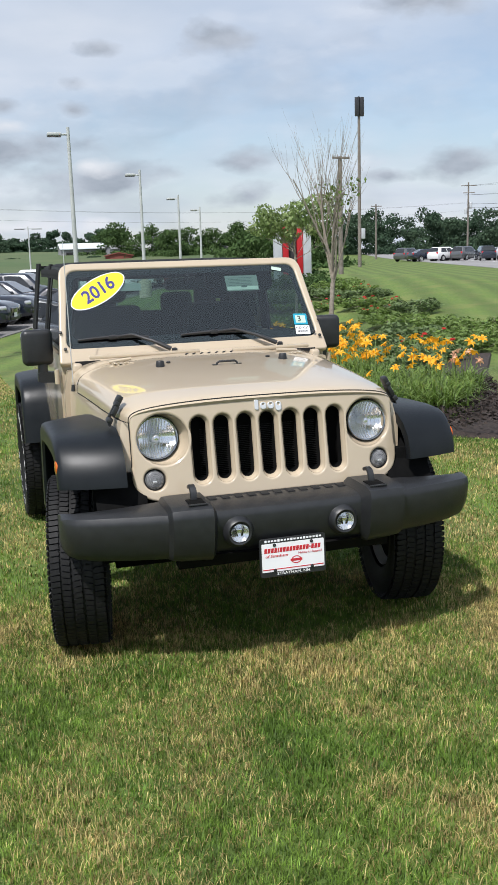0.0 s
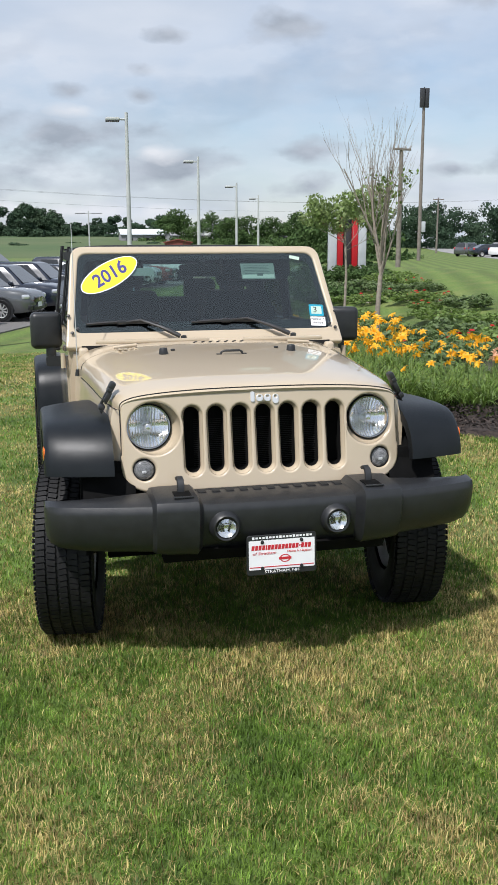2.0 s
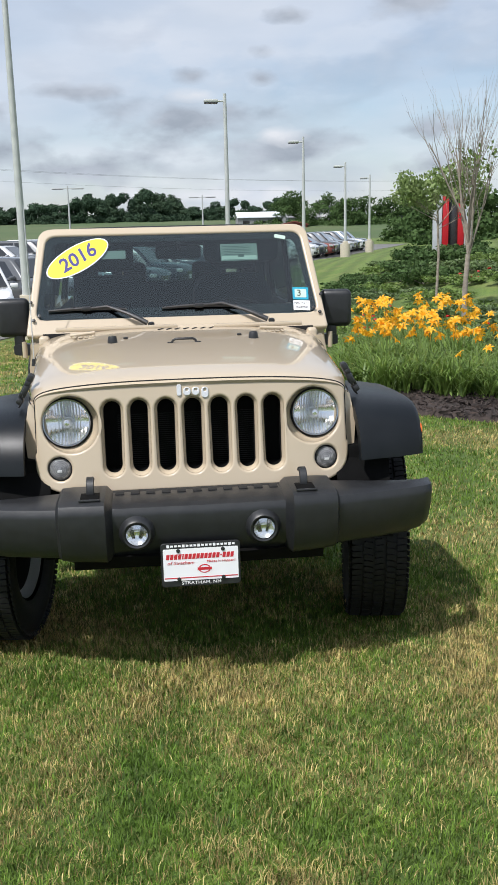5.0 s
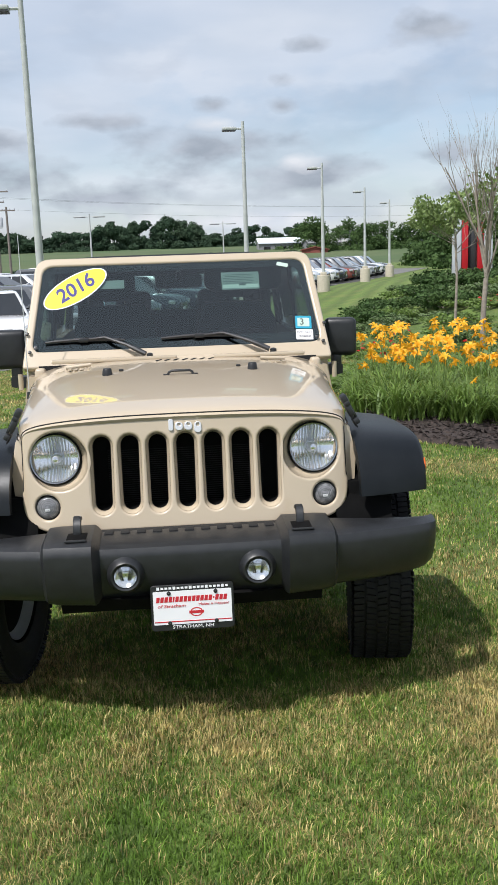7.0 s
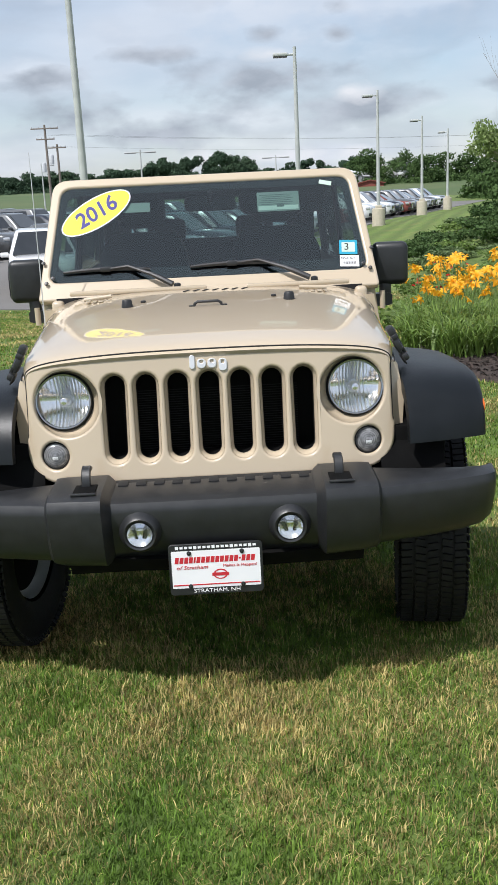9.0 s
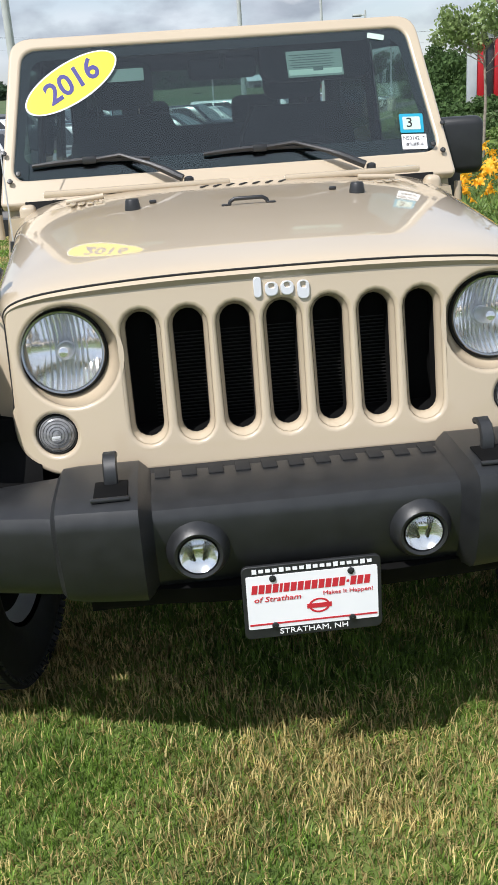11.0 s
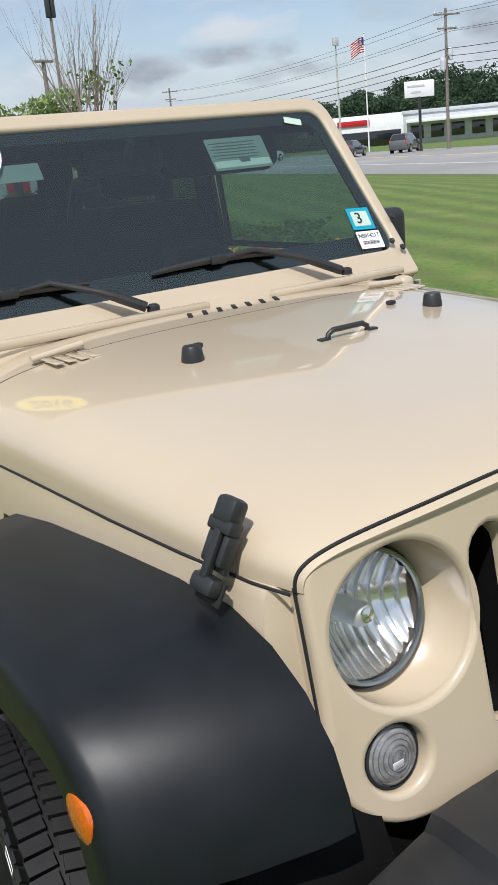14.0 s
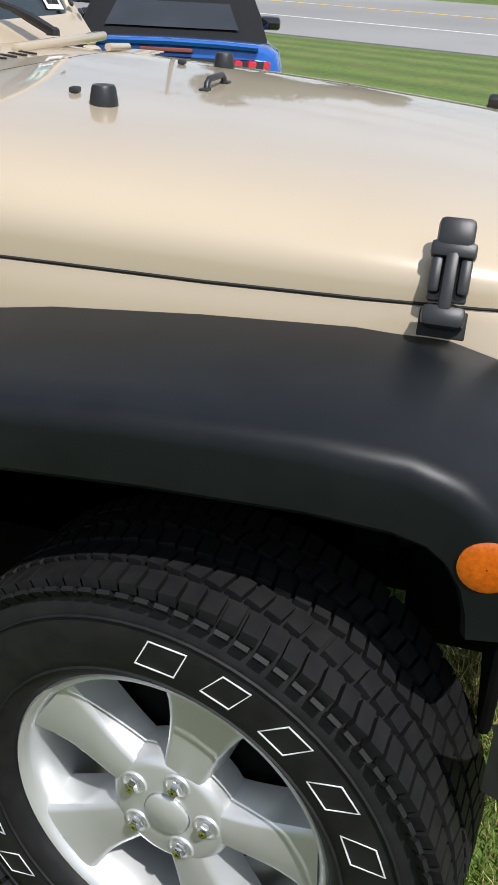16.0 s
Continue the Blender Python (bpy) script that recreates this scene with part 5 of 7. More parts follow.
bm.faces.new([bm.verts.new(p) for p in ((-0.53, 3.40, 1.26), (0.53, 3.40, 1.26), (0.51, 3.35, 1.70), (-0.51, 3.35, 1.70))])
part("rear_window", bm, SIDE_GLASS, top, "clear rear window").visible_shadow = False

# cabin
part("dashboard", loft([[Vector((x, 1.20, 1.235)), Vector((x, 1.32, 1.262)), Vector((x, 1.46, 1.255)), Vector((x, 1.52, 1.20)), Vector((x, 1.50, 1.0)), Vector((x, 1.46, 0.85)), Vector((x, 1.20, 0.85))] for x in (-0.70, -0.6, 0.0, 0.6, 0.70)]), CABIN, wagon, "black dashboard")
part("instrument_hood", loft([[Vector((0.36 + 0.17 * math.cos(a), y, 1.245 + 0.055 * math.sin(a))) for a in (math.pi * k / 10 for k in range(11))] for y in (1.36, 1.55)]), CABIN, wagon)
SWM = Matrix.Translation((0.36, 1.72, 1.165)) @ Matrix.Rotation(radians(62), 4, "X")
bm = bmesh.new()
rings = []
for k in range(36):
    a = 2 * math.pi * k / 36
    rings.append([SWM @ Vector(((0.185 + 0.015 * math.cos(b)) * math.cos(a), (0.185 + 0.015 * math.cos(b)) * math.sin(a), 0.015 * math.sin(b))) for b in (2 * math.pi * j / 8 for j in range(8))])
add_loft(bm, rings, loop=True)
for a in (0.15, math.pi - 0.15, -math.pi / 2):
    add_tube(bm, [SWM @ Vector((0, 0, -0.01)), SWM @ Vector((0.185 * math.cos(a), 0.185 * math.sin(a), 0))], 0.016, 6)
add_box(bm, SWM.translation, (0.13, 0.04, 0.11), 0.02, Matrix.Rotation(radians(-28), 4, "X"))
part("steering_wheel", bm, CABIN, wagon, "black steering wheel")
for sx in (-0.36, 0.36):
    seat = part("seat", loft([[Vector((sx + w * cx, 1.98 + k * 0.16 + (0.09 if cy else 0.0) * (1 if cy > 0 else -1), 0.82 + k * 0.66)) for cx, cy in ((-1, -1), (1, -1), (1, 1), (-1, 1))] for k, w in ((0, 0.25), (0.3, 0.26), (0.8, 0.235), (0.97, 0.18))]), CLOTH, wagon, "black cloth front seat", 50)
    part("cushion", box((sx, 1.80, 0.80), (0.50, 0.52, 0.16), 0.05), CLOTH, seat)
    part("headrest", box((sx, 2.17, 1.575), (0.25, 0.11, 0.19), 0.05, Matrix.Rotation(-0.2, 4, "X"), 3), CLOTH, seat)
    for dx in (-0.06, 0.06):
        part("headrest_post", tube([(sx + dx, 2.145, 1.42), (sx + dx, 2.16, 1.52)], 0.007, 6), CHROME, seat)
bs = part("rear_bench", box((0, 2.92, 1.12), (0.98, 0.16, 0.52), 0.06, Matrix.Rotation(-0.2, 4, "X"), 3), CLOTH, wagon, "black rear bench seat")
for sx in (-0.28, 0.28):
    part("headrest", box((sx, 2.99, 1.43), (0.24, 0.09, 0.15), 0.04, None, 3), CLOTH, bs)
rm = part("rear_view_mirror", box((0.02, 1.55, 1.605), (0.25, 0.035, 0.072), 0.02, None, 3), CABIN, wagon, "interior rear-view mirror")
part("mirror_stem", tube([(0.02, 1.53, 1.61), (0.02, 1.49, 1.66)], 0.012, 8), CABIN, rm)
part("mirror_glass", box((0.02, 1.569, 1.605), (0.23, 0.004, 0.058), 0.008), CHROME, rm)
part("sun_visor", box((-0.35, 1.63, 1.70), (0.40, 0.15, 0.02), 0.008, Matrix.Rotation(0.2, 4, "X")), CABIN, wagon)
part("sun_visor", plate([rounded(0.42, 0.17, 0.05)], 0.010, 0.006, Matrix.Translation((0.37, 1.61, 1.625)) @ Matrix.Rotation(math.pi / 2 - 0.35, 4, "X"), CABIN, "sun_visor"), None, wagon, "black sun visor folded down")

# ---- plants: builders ----
def leaf_mesh(name, clumps, count, size, mat, seed, stretch=1.6, shell=0.55):
    """Many small folded leaves scattered through ellipsoids: clumps are rows of (centre, radii)."""
    g = np.random.default_rng(seed)
    vol = np.array([max(1e-6, r[0] * r[1] * r[2]) ** 0.67 for _, r in clumps])
    pick = g.choice(len(clumps), count, p=vol / vol.sum())
    c = np.array([k[0] for k in clumps])[pick]
    rad = np.array([k[1] for k in clumps])[pick]
    d = g.normal(size=(count, 3))
    d /= np.linalg.norm(d, axis=1)[:, None]
    p = c + rad * d * (shell + (1 - shell) * g.random(count) ** 0.5)[:, None] * (0.82 + 0.36 * g.random(count))[:, None]
    a = g.normal(size=(count, 3))
    a /= np.linalg.norm(a, axis=1)[:, None]
    b = np.cross(a, d + 0.3 * g.normal(size=(count, 3)))
    b /= np.linalg.norm(b, axis=1)[:, None] + 1e-9
    nrm = np.cross(a, b)
    s = size * (0.6 + 0.8 * g.random(count))[:, None]
    v = np.stack([p - a * s * stretch * 0.5, p + b * s * 0.5 + nrm * s * 0.12, p + a * s * stretch * 0.5, p - b * s * 0.5 + nrm * s * 0.12], axis=1).reshape(-1, 3)
    i = np.arange(count) * 4
    return raw_mesh(name, v, np.stack([i, i + 1, i + 2, i, i + 2, i + 3], axis=1).reshape(-1, 3), mat)


def raw_mesh(name, verts, tris, mat):
    """A mesh of triangles straight from arrays that the code has worked out."""
    me = bpy.data.meshes.new(name)
    me.vertices.add(len(verts))
    me.vertices.foreach_set("co", np.asarray(verts, dtype=np.float32).ravel())
    n = len(tris)
    me.loops.add(n * 3)
    me.loops.foreach_set("vertex_index", np.asarray(tris, dtype=np.int32).ravel())
    me.polygons.add(n)
    me.polygons.foreach_set("loop_start", np.arange(0, n * 3, 3, dtype=np.int32))
    me.update(calc_edges=True)
    me.validate()
    me.materials.append(mat)
    return me


def blade_mesh(name, base, height, width, lean, heading, mat, droop=0.5):
    """Grass-like blades: each two pieces long and pointed. All arguments are arrays."""
    n = len(base)
    h = np.stack([np.cos(heading), np.sin(heading), np.zeros(n)], axis=1)
    side = np.stack([-np.sin(heading), np.cos(heading), np.zeros(n)], axis=1) * (width / 2)[:, None]
    upv = np.array([0, 0, 1.0])
    mid = base + upv * (height * 0.6)[:, None] + h * (lean * height * 0.35)[:, None]
    tip = base + upv * (height * (1 - droop * np.minimum(lean, 1) * 0.4))[:, None] + h * (lean * height)[:, None]
    v = np.stack([base - side, base + side, mid + side * 0.85, mid - side * 0.85, tip], axis=1).reshape(-1, 3)
    i = np.arange(n) * 5
    t = np.stack([i, i + 1, i + 2, i, i + 2, i + 3, i + 3, i + 2, i + 4], axis=1).reshape(-1, 3)
    return raw_mesh(name, v, t, mat)


def limb(bm, start, way, length, r0, depth, g, tips, spread=0.5, kids=3, up=0.15, pieces=5):
    """A tapered branch that wanders and splits."""
    pts, rs, p, d = [start], [r0], Vector(start), Vector(way).normalized()
    for k in range(pieces):
        d = (d + Vector((g.uniform(-1, 1), g.uniform(-1, 1), g.uniform(-0.6, 0.8))) * 0.13 + Vector((0, 0, up * 0.2))).normalized()
        p = p + d * length / pieces
        pts.append(p.copy())
        rs.append(r0 * (1 - 0.62 * (k + 1) / pieces))
    add_tube(bm, pts, rs, 6 if r0 > 0.02 else 4)
    tips.append(pts[-1])
    if depth > 0:
        for k in range(kids):
            t = 0.35 + 0.6 * (k + g.random() * 0.6) / kids
            i = min(pieces - 1, int(t * pieces))
            q = pts[i].lerp(pts[i + 1], t * pieces - i)
            side = Vector((g.uniform(-1, 1), g.uniform(-1, 1), g.uniform(-0.1, 0.7))).normalized()
            limb(bm, q, (d + side * spread * 1.6).normalized(), length * g.uniform(0.45, 0.7), rs[i] * 0.55, depth - 1, g, tips, spread, kids, up, max(3, pieces - 1))


def tree(name, at, height, crown, label, seed, leaves=2600, leaf=0.16, mat=None, trunk=0.12, clump=0.45):
    """A leafy tree: trunk with limbs, and leaves gathered in clumps round the limbs' ends."""
    g = random.Random(seed)
    x, y = at
    z = ground_height(x, y)
    th = thing(name, label, "tree", (x, y, z))
    bm, tips = bmesh.new(), []
    limb(bm, Vector((x, y, z - 0.1)), (0.02, 0.01, 1), height * 0.62, trunk, 0, g, [], pieces=6)
    for k in range(7):
        a = 2.4 * k + g.random()
        h = height * (0.25 + 0.07 * k)
        limb(bm, Vector((x, y, z + h)), (math.cos(a), math.sin(a), 0.7 + 0.1 * k), crown * g.uniform(0.6, 1.0), trunk * 0.4, 1, g, tips, 0.5, 3)
    part("trunk", bm, BARK, th)
    clumps = [((p.x, p.y, p.z), (clump * g.uniform(0.7, 1.3), clump * g.uniform(0.7, 1.3), clump * g.uniform(0.5, 0.9))) for p in tips]
    for k in range(10):
        a, rr = g.uniform(0, 6.28), crown * math.sqrt(g.random()) * 0.8
        clumps.append(((x + rr * math.cos(a), y + rr * math.sin(a), z + height * g.uniform(0.45, 0.97)), (clump * 1.2, clump * 1.2, clump * 0.9)))
    part("crown", leaf_mesh("crown", clumps, leaves, leaf, mat or LEAF, seed), None, th)
    return th


def from_eye(azimuth, distance, ox=-0.5, oy=-3.6):
    return ox + distance * math.sin(radians(azimuth)), oy + distance * math.cos(radians(azimuth))


def woods(name, rows, label, seed, mat=None, per=3200, leaf=None):
    """A far belt of trees as one mass of leaf clumps: rows of (azimuth, distance, base z, height, width)."""
    g = random.Random(seed)
    clumps, count = [], 0
    for az, d, z0, h, w in rows:
        x, y = from_eye(az, d)
        for k in range(14):
            f = g.random() if k < 9 else 0.12 * g.random() - 0.08
            rr = w * (0.5 if k < 9 else 1.1) * (1 - 0.55 * f) * g.uniform(0.2, 1.0)
            a = g.uniform(0, 6.28)
            clumps.append(((x + rr * math.cos(a), y + rr * math.sin(a), z0 + h * (0.12 + 0.78 * f)), (w * 0.26 * g.uniform(0.7, 1.2), w * 0.26, h * 0.15 * g.uniform(0.8, 1.3))))
        count += per
    far = sum(r[1] for r in rows) / len(rows)
    return tagged(new(name, leaf_mesh(name, clumps, count, leaf or 0.10 + far * 0.0013, mat or FARLEAF, seed, 1.3, 0.45)), label, "woods", kind="stuff")


# ---- far woods, fields and the farm ----
g = random.Random(11)
rows = []
az = -16.0
while az < 9.0:
    rows.append((az, g.uniform(290, 330), 3.0, g.uniform(4.5, 8.0) + (2.2 if -4 < az < 2 else 0), g.uniform(6, 9)))
    az += g.uniform(0.4, 0.75)
woods("far_woods_left", rows, "far dark green wood behind the fields", 21)
rows = []
az = 8.5
while az < 17.5:
    rows.append((az, g.uniform(205, 240), 1.0, g.uniform(5.5, 8.5), g.uniform(6.5, 9)))
    az += g.uniform(0.6, 1.1)
for az, d, h in ((15.6, 130, 4.2), (16.4, 122, 4.6), (17.2, 115, 5.0), (18.0, 108, 5.6), (18.9, 100, 5.8), (19.9, 100, 5.6), (20.8, 102, 4.6)):
    rows.append((az, d, ground_height(*from_eye(az, d)) - 0.5, h - 0.2, 6.0))
woods("mid_woods", rows, "green broadleaf trees beyond the car park", 22, LEAF)
rows = []
az = 22.5
while az < 46.0:
    rows.append((az, g.uniform(190, 230), 0.0, g.uniform(7.0, 10.5), g.uniform(7, 10)))
    az += g.uniform(0.55, 0.95)
woods("roadside_woods", rows, "dark green trees across the road", 23)
rows = []
for k in range(300):
    az = 33 + 33 * g.random()
    top = 28 * math.exp(-((az - 46.5) / 11.0) ** 2)
    rows.append((az, g.uniform(560, 700), top * g.random() ** 0.45 - 2, 11, 22))
woods("wooded_hill", rows, "distant rounded hill covered in woods", 24, FARLEAF, 420, 1.15)
rows = []
az = 55.0
while az < 88.0:
    rows.append((az, g.uniform(88, 104), -0.3, g.uniform(3.2, 4.6), g.uniform(5.5, 8)))
    az += g.uniform(0.75, 1.15)
for k in range(16):
    rows.append((51.6 + 0.36 * k, g.uniform(92, 104), -0.3, g.uniform(1.2, 2.3), g.uniform(2.5, 4.5)))
woods("hedge_woods", rows, "bushy green trees along the far road side", 25, LEAF, 2900)
tree("tall_tree", from_eye(58.6, 84, -1.7, -0.4), 8.6, 2.2, "tall ragged tree rising over the roadside bushes", 31, 7000, 0.17, LEAF, 0.22, 0.62)
tree("big_tree", from_eye(75.5, 62, -1.7, -0.4), 11.0, 4.2, "large dense dark green tree by the road", 32, 24000, 0.19, LEAF, 0.35, 1.35)
tree("roadside_tree", from_eye(81.0, 66, -1.7, -0.4), 10.0, 4.0, "large dense dark green tree by the road", 33, 20000, 0.19, LEAF, 0.3, 1.35)
tree("building_tree", from_eye(51.2, 118, -1.4, -0.7), 3.5, 2.7, "round green tree before the white building", 34, 9000, 0.2, LEAF, 0.2, 1.1)

rows = [(-11 + 0.9 * k + g.uniform(-0.3, 0.3), g.uniform(128, 150), -2.2, g.uniform(1.2, 2.4), g.uniform(3, 5)) for k in range(6)] + [(-2.0 + 1.6 * k, g.uniform(200, 235), 0.6, g.uniform(0.8, 1.4), g.uniform(3, 5)) for k in range(8)]
woods("field_scrub", rows, "low green scrub at the edge of the field", 26, FARLEAF, 1200)

# field strips that rise behind the car park
FIELD = material("field", (0.046, 0.084, 0.026), (0.066, 0.106, 0.034), 0.15, rough=0.95, big=(0.085, 0.110, 0.042), big_scale=0.03)
bm = bmesh.new()
add_loft(bm, [[Vector((*from_eye(a, d), z)) for a in range(-30, 19, 4)] for d, z in ((135, -1.7), (170, 0.2), (230, 2.2), (300, 3.6), (340, 3.7))], closed=False)
tagged(new("field", tidy(bm, "field", FIELD, 60)), "sloping green field rising to the wood", "field", kind="structure")


def shed(name, at, size, wall, roof, turn, label, z=None, ridge=0.35, doors=3):
    """A gabled building: walls, two roof slopes, doors and windows."""
    x, y = at
    w, d, h = size
    th = thing(name, label, "building", (x, y, z if z is not None else ground_height(x, y)))
    m = Matrix.Translation(th.location) @ Matrix.Rotation(turn, 4, "Z")
    k = h * (1 + ridge)
    bm = bmesh.new()
    add_loft(bm, [[m @ Vector((sx * w / 2, -d / 2, 0)), m @ Vector((sx * w / 2, d / 2, 0)), m @ Vector((sx * w / 2, d / 2, h)), m @ Vector((sx * w / 2, 0, k)), m @ Vector((sx * w / 2, -d / 2, h))] for sx in (-1, 1)])
    part("wall", bm, wall, th)
    for s in (-1, 1):
        bm = bmesh.new()
        o = 0.3
        add_loft(bm, [[m @ Vector((sx * (w / 2 + o), s * (d / 2 + o), h - 0.12)), m @ Vector((sx * (w / 2 + o), 0, k + 0.06)), m @ Vector((sx * (w / 2 + o), 0, k + 0.22)), m @ Vector((sx * (w / 2 + o), s * (d / 2 + o), h + 0.05))] for sx in (-1, 1)])
        part("roof", bm, roof, th)
    for i in range(doors):
        c = m @ Vector((w * ((i + 0.5) / doors - 0.5), -d / 2 - 0.03, h * 0.42))
        part("window", box(c, (w / doors * 0.4, 0.08, h * 0.36), 0, Matrix.Rotation(turn, 4, "Z")), GLOSS_BLACK, th)
    return th


shed("barn", from_eye(7.0, 232), (11.5, 7, 2.0), GREY_ROOF, METAL_ROOF, 0.0, "long grey barn with a pale metal roof", 1.6, 0.55)
shed("long_shed", from_eye(9.4, 222), (7.5, 6, 1.9), GREY_ROOF, GREY_ROOF, 0.1, "grey shed with a dark roof", 1.4)
shed("red_barn", from_eye(9.0, 200), (5.0, 5.4, 1.35), BARN_RED, BARN_RED, 1.45, "low red barn with a red roof", 0.4)
shed("farmhouse", from_eye(11.3, 225), (5.0, 5, 2.6), WHITE_WALL, GREY_ROOF, 1.2, "small white farmhouse with a grey gable roof", 1.6, 0.6)
shed("far_house", from_eye(14.9, 215), (4.5, 5, 1.7), WHITE_WALL, GREY_ROOF, 0.2, "pale house half hidden among trees", 0.6, 0.6)

# ---- white low building across the road ----
bx, by = from_eye(49.2, 150, -1.4, -0.7)
wb = thing("white_building", "long low white flat-roofed building across the road", "building", (bx, by, GROUND_Z))
WBM = Matrix.Translation((bx, by, GROUND_Z)) @ Matrix.Rotation(radians(-46), 4, "Z")


def wb_box(name, c, size, mat):
    b = box(c, size, 0.02)
    bmesh.ops.transform(b, matrix=WBM, verts=b.verts)
    return part(name, b, mat, wb)


wb_box("wall", (-3, 4, 2.4), (22, 8, 4.8), SIGN_GREY)
wb_box("wall", (14.5, 4, 1.8), (13, 8, 3.6), SIGN_GREY)
wb_box("parapet", (-3, 0, 4.6), (22.4, 0.4, 0.5), SIGN_GREY)
wb_box("canopy", (-5, -1.2, 3.3), (17, 2.4, 0.5), WHITE_WALL)
wb_box("roof_unit", (4, 4, 5.4), (1.2, 1.2, 1.4), SIGN_GREY)
for k in range(7):
    wb_box("window", (-12 + 3.0 * k, -0.05, 1.7), (1.9, 0.12, 1.9), GLOSS_BLACK)
wb_box("window", (15, -0.05, 1.5), (3, 0.12, 1.2), GLOSS_BLACK)

# low red-roofed shop further along
sx_, sy_ = from_eye(41.5, 170, -1.1, -1.1)
shop = thing("shop", "white roadside shop with a dark front and red sign", "building", (sx_, sy_, GROUND_Z))
SM = Matrix.Translation((sx_, sy_, GROUND_Z)) @ Matrix.Rotation(radians(-40), 4, "Z")
for nm, c, size, mt in (("wall", (0, 3, 2.6), (14, 6, 5.2), WHITE_WALL), ("front", (0, -0.1, 1.3), (12, 0.3, 2.4), GLOSS_BLACK), ("sign_panel", (-2, -0.15, 4.0), (5.5, 0.2, 0.9), SIGN_RED)):
    b = box(c, size, 0.02)
    bmesh.ops.transform(b, matrix=SM, verts=b.verts)
    part(nm, b, mt, shop)

# ---- poles, lamps, wires, flag ----
def street_lamp(at, top, heads=1, reach=1.35, turn=0.0, radius=0.10):
    x, y = at
    z = ground_height(x, y)
    th = thing("street_lamp", "tall pale grey car park lamp on a round concrete base", "street lamp", (x, y, z), "car park lamps")
    part("concrete_base", lathe([(0.33, -0.3), (0.33, 0.84), (0.325, 0.875), (0.30, 0.89), (0.05, 0.892)], Matrix.Translation((x, y, z)), 24, True), CONCRETE, th, "round concrete base")
    part("pole", tube([(x, y, z + 0.88), (x, y, top - 0.1), (x, y, top + 0.25)], [radius, radius * 0.62, radius * 0.6], 10), GALV, th)
    part("base_plate", box((x, y, z + 0.96), (0.30, 0.30, 0.15), 0.02), CONCRETE, th)
    for k in range(heads):
        a = turn + math.pi * k
        dx, dy = math.cos(a), math.sin(a)
        part("arm", tube([(x, y, top), (x + dx * 0.5, y + dy * 0.5, top)], 0.035, 6), GALV, th)
        b = box((reach * 0.5 + 0.15, 0, 0), (reach * 0.72, 0.36, 0.12), 0.04)
        bmesh.ops.transform(b, matrix=Matrix.Translation((x, y, top)) @ Matrix.Rotation(a, 4, "Z"), verts=b.verts)
        part("lamp_head", b, GALV, th)
        b = box((reach * 0.5 + 0.15, 0, -0.065), (reach * 0.68, 0.33, 0.03))
        bmesh.ops.transform(b, matrix=Matrix.Translation((x, y, top)) @ Matrix.Rotation(a, 4, "Z"), verts=b.verts)
        part("lamp_glass", b, STEEL, th)
    return th


LAMP_TURN = radians(180)
for at, top in (((-3.0, 19.0), 7.2), ((2.9, 31.5), 6.1), ((8.0, 45.1), 5.8), ((12.8, 57.5), 5.3), ((17.5, 70.5), 5.15)):
    street_lamp(at, top, reach=0.7, turn=LAMP_TURN)
street_lamp((-7.4, 91.0), 5.6, 2, 1.6)
street_lamp((6.5, 106.0), 5.0, 2, 1.6)
street_lamp(from_eye(-10.2, 120, 0, -3.5), 5.6, 1, 1.6)


def utility_pole(at, top, label, arms=((-0.5, 2.4), (-1.6, 1.8)), drums=True, turn=0.0, r=0.16):
    x, y = at
    z = ground_height(x, y)
    th = thing("utility_pole", label, "utility pole", (x, y, z), "utility poles")
    part("pole", tube([(x, y, z - 0.3), (x, y, top)], [r, r * 0.7], 10), WOODPOLE, th)
    c, s = math.cos(turn), math.sin(turn)
    for dz, w in arms:
        b = box((0, 0, 0), (w, 0.11, 0.13), 0.02)
        bmesh.ops.transform(b, matrix=Matrix.Translation((x, y - 0.12, top + dz)) @ Matrix.Rotation(turn, 4, "Z"), verts=b.verts)
        arm = part("cross_arm", b, WOODPOLE, th)
        for f in (-0.46, -0.2, 0.2, 0.46):
            part("insulator", lathe([(0.04, 0.06), (0.06, 0.12), (0.04, 0.2), (0.01, 0.24)], Matrix.Translation((x + c * w * f, y - 0.12 + s * w * f, top + dz)), 8), SIGN_GREY, arm)
    if drums:
        for dx, dz in ((0.45, -3.6), (-0.45, -4.4)):
            part("transformer", lathe([(0.02, -0.5), (0.24, -0.48), (0.26, 0.4), (0.2, 0.5), (0.02, 0.52)], Matrix.Translation((x + dx, y, top + dz)), 14), SIGN_GREY, th)
    return th


P1, P2, P3, P4 = (77.0, 132.0), (62.4, 60.0), (51.2, 18.5), (43.0, -26.0)
utility_pole(P2, 11.4, "grey wooden utility pole with cross arms and transformers", turn=-0.35)
utility_pole(P1, 11.5, "grey wooden utility pole with cross arms and transformers", turn=-0.35)
utility_pole(P3, 11.3, "brown wooden utility pole beside the road", ((-0.5, 2.4),), False, -0.35)
utility_pole(P4, 11.3, "brown wooden utility pole beside the road", ((-0.5, 2.4),), False, -0.35)
utility_pole(from_eye(22.0, 62), 7.6, "pale weathered wooden utility pole behind the sign", ((-0.1, 1.3),), False, 0.2, 0.17)
utility_pole(from_eye(24.4, 150), 8.4, "thin wooden utility pole beyond the road", ((-0.3, 1.8),), False)
utility_pole(from_eye(-9.8, 108, 0, -3.5), 9.4, "wooden utility pole behind the car park", ((-0.4, 3.0), (-1.5, 2.0)), True)
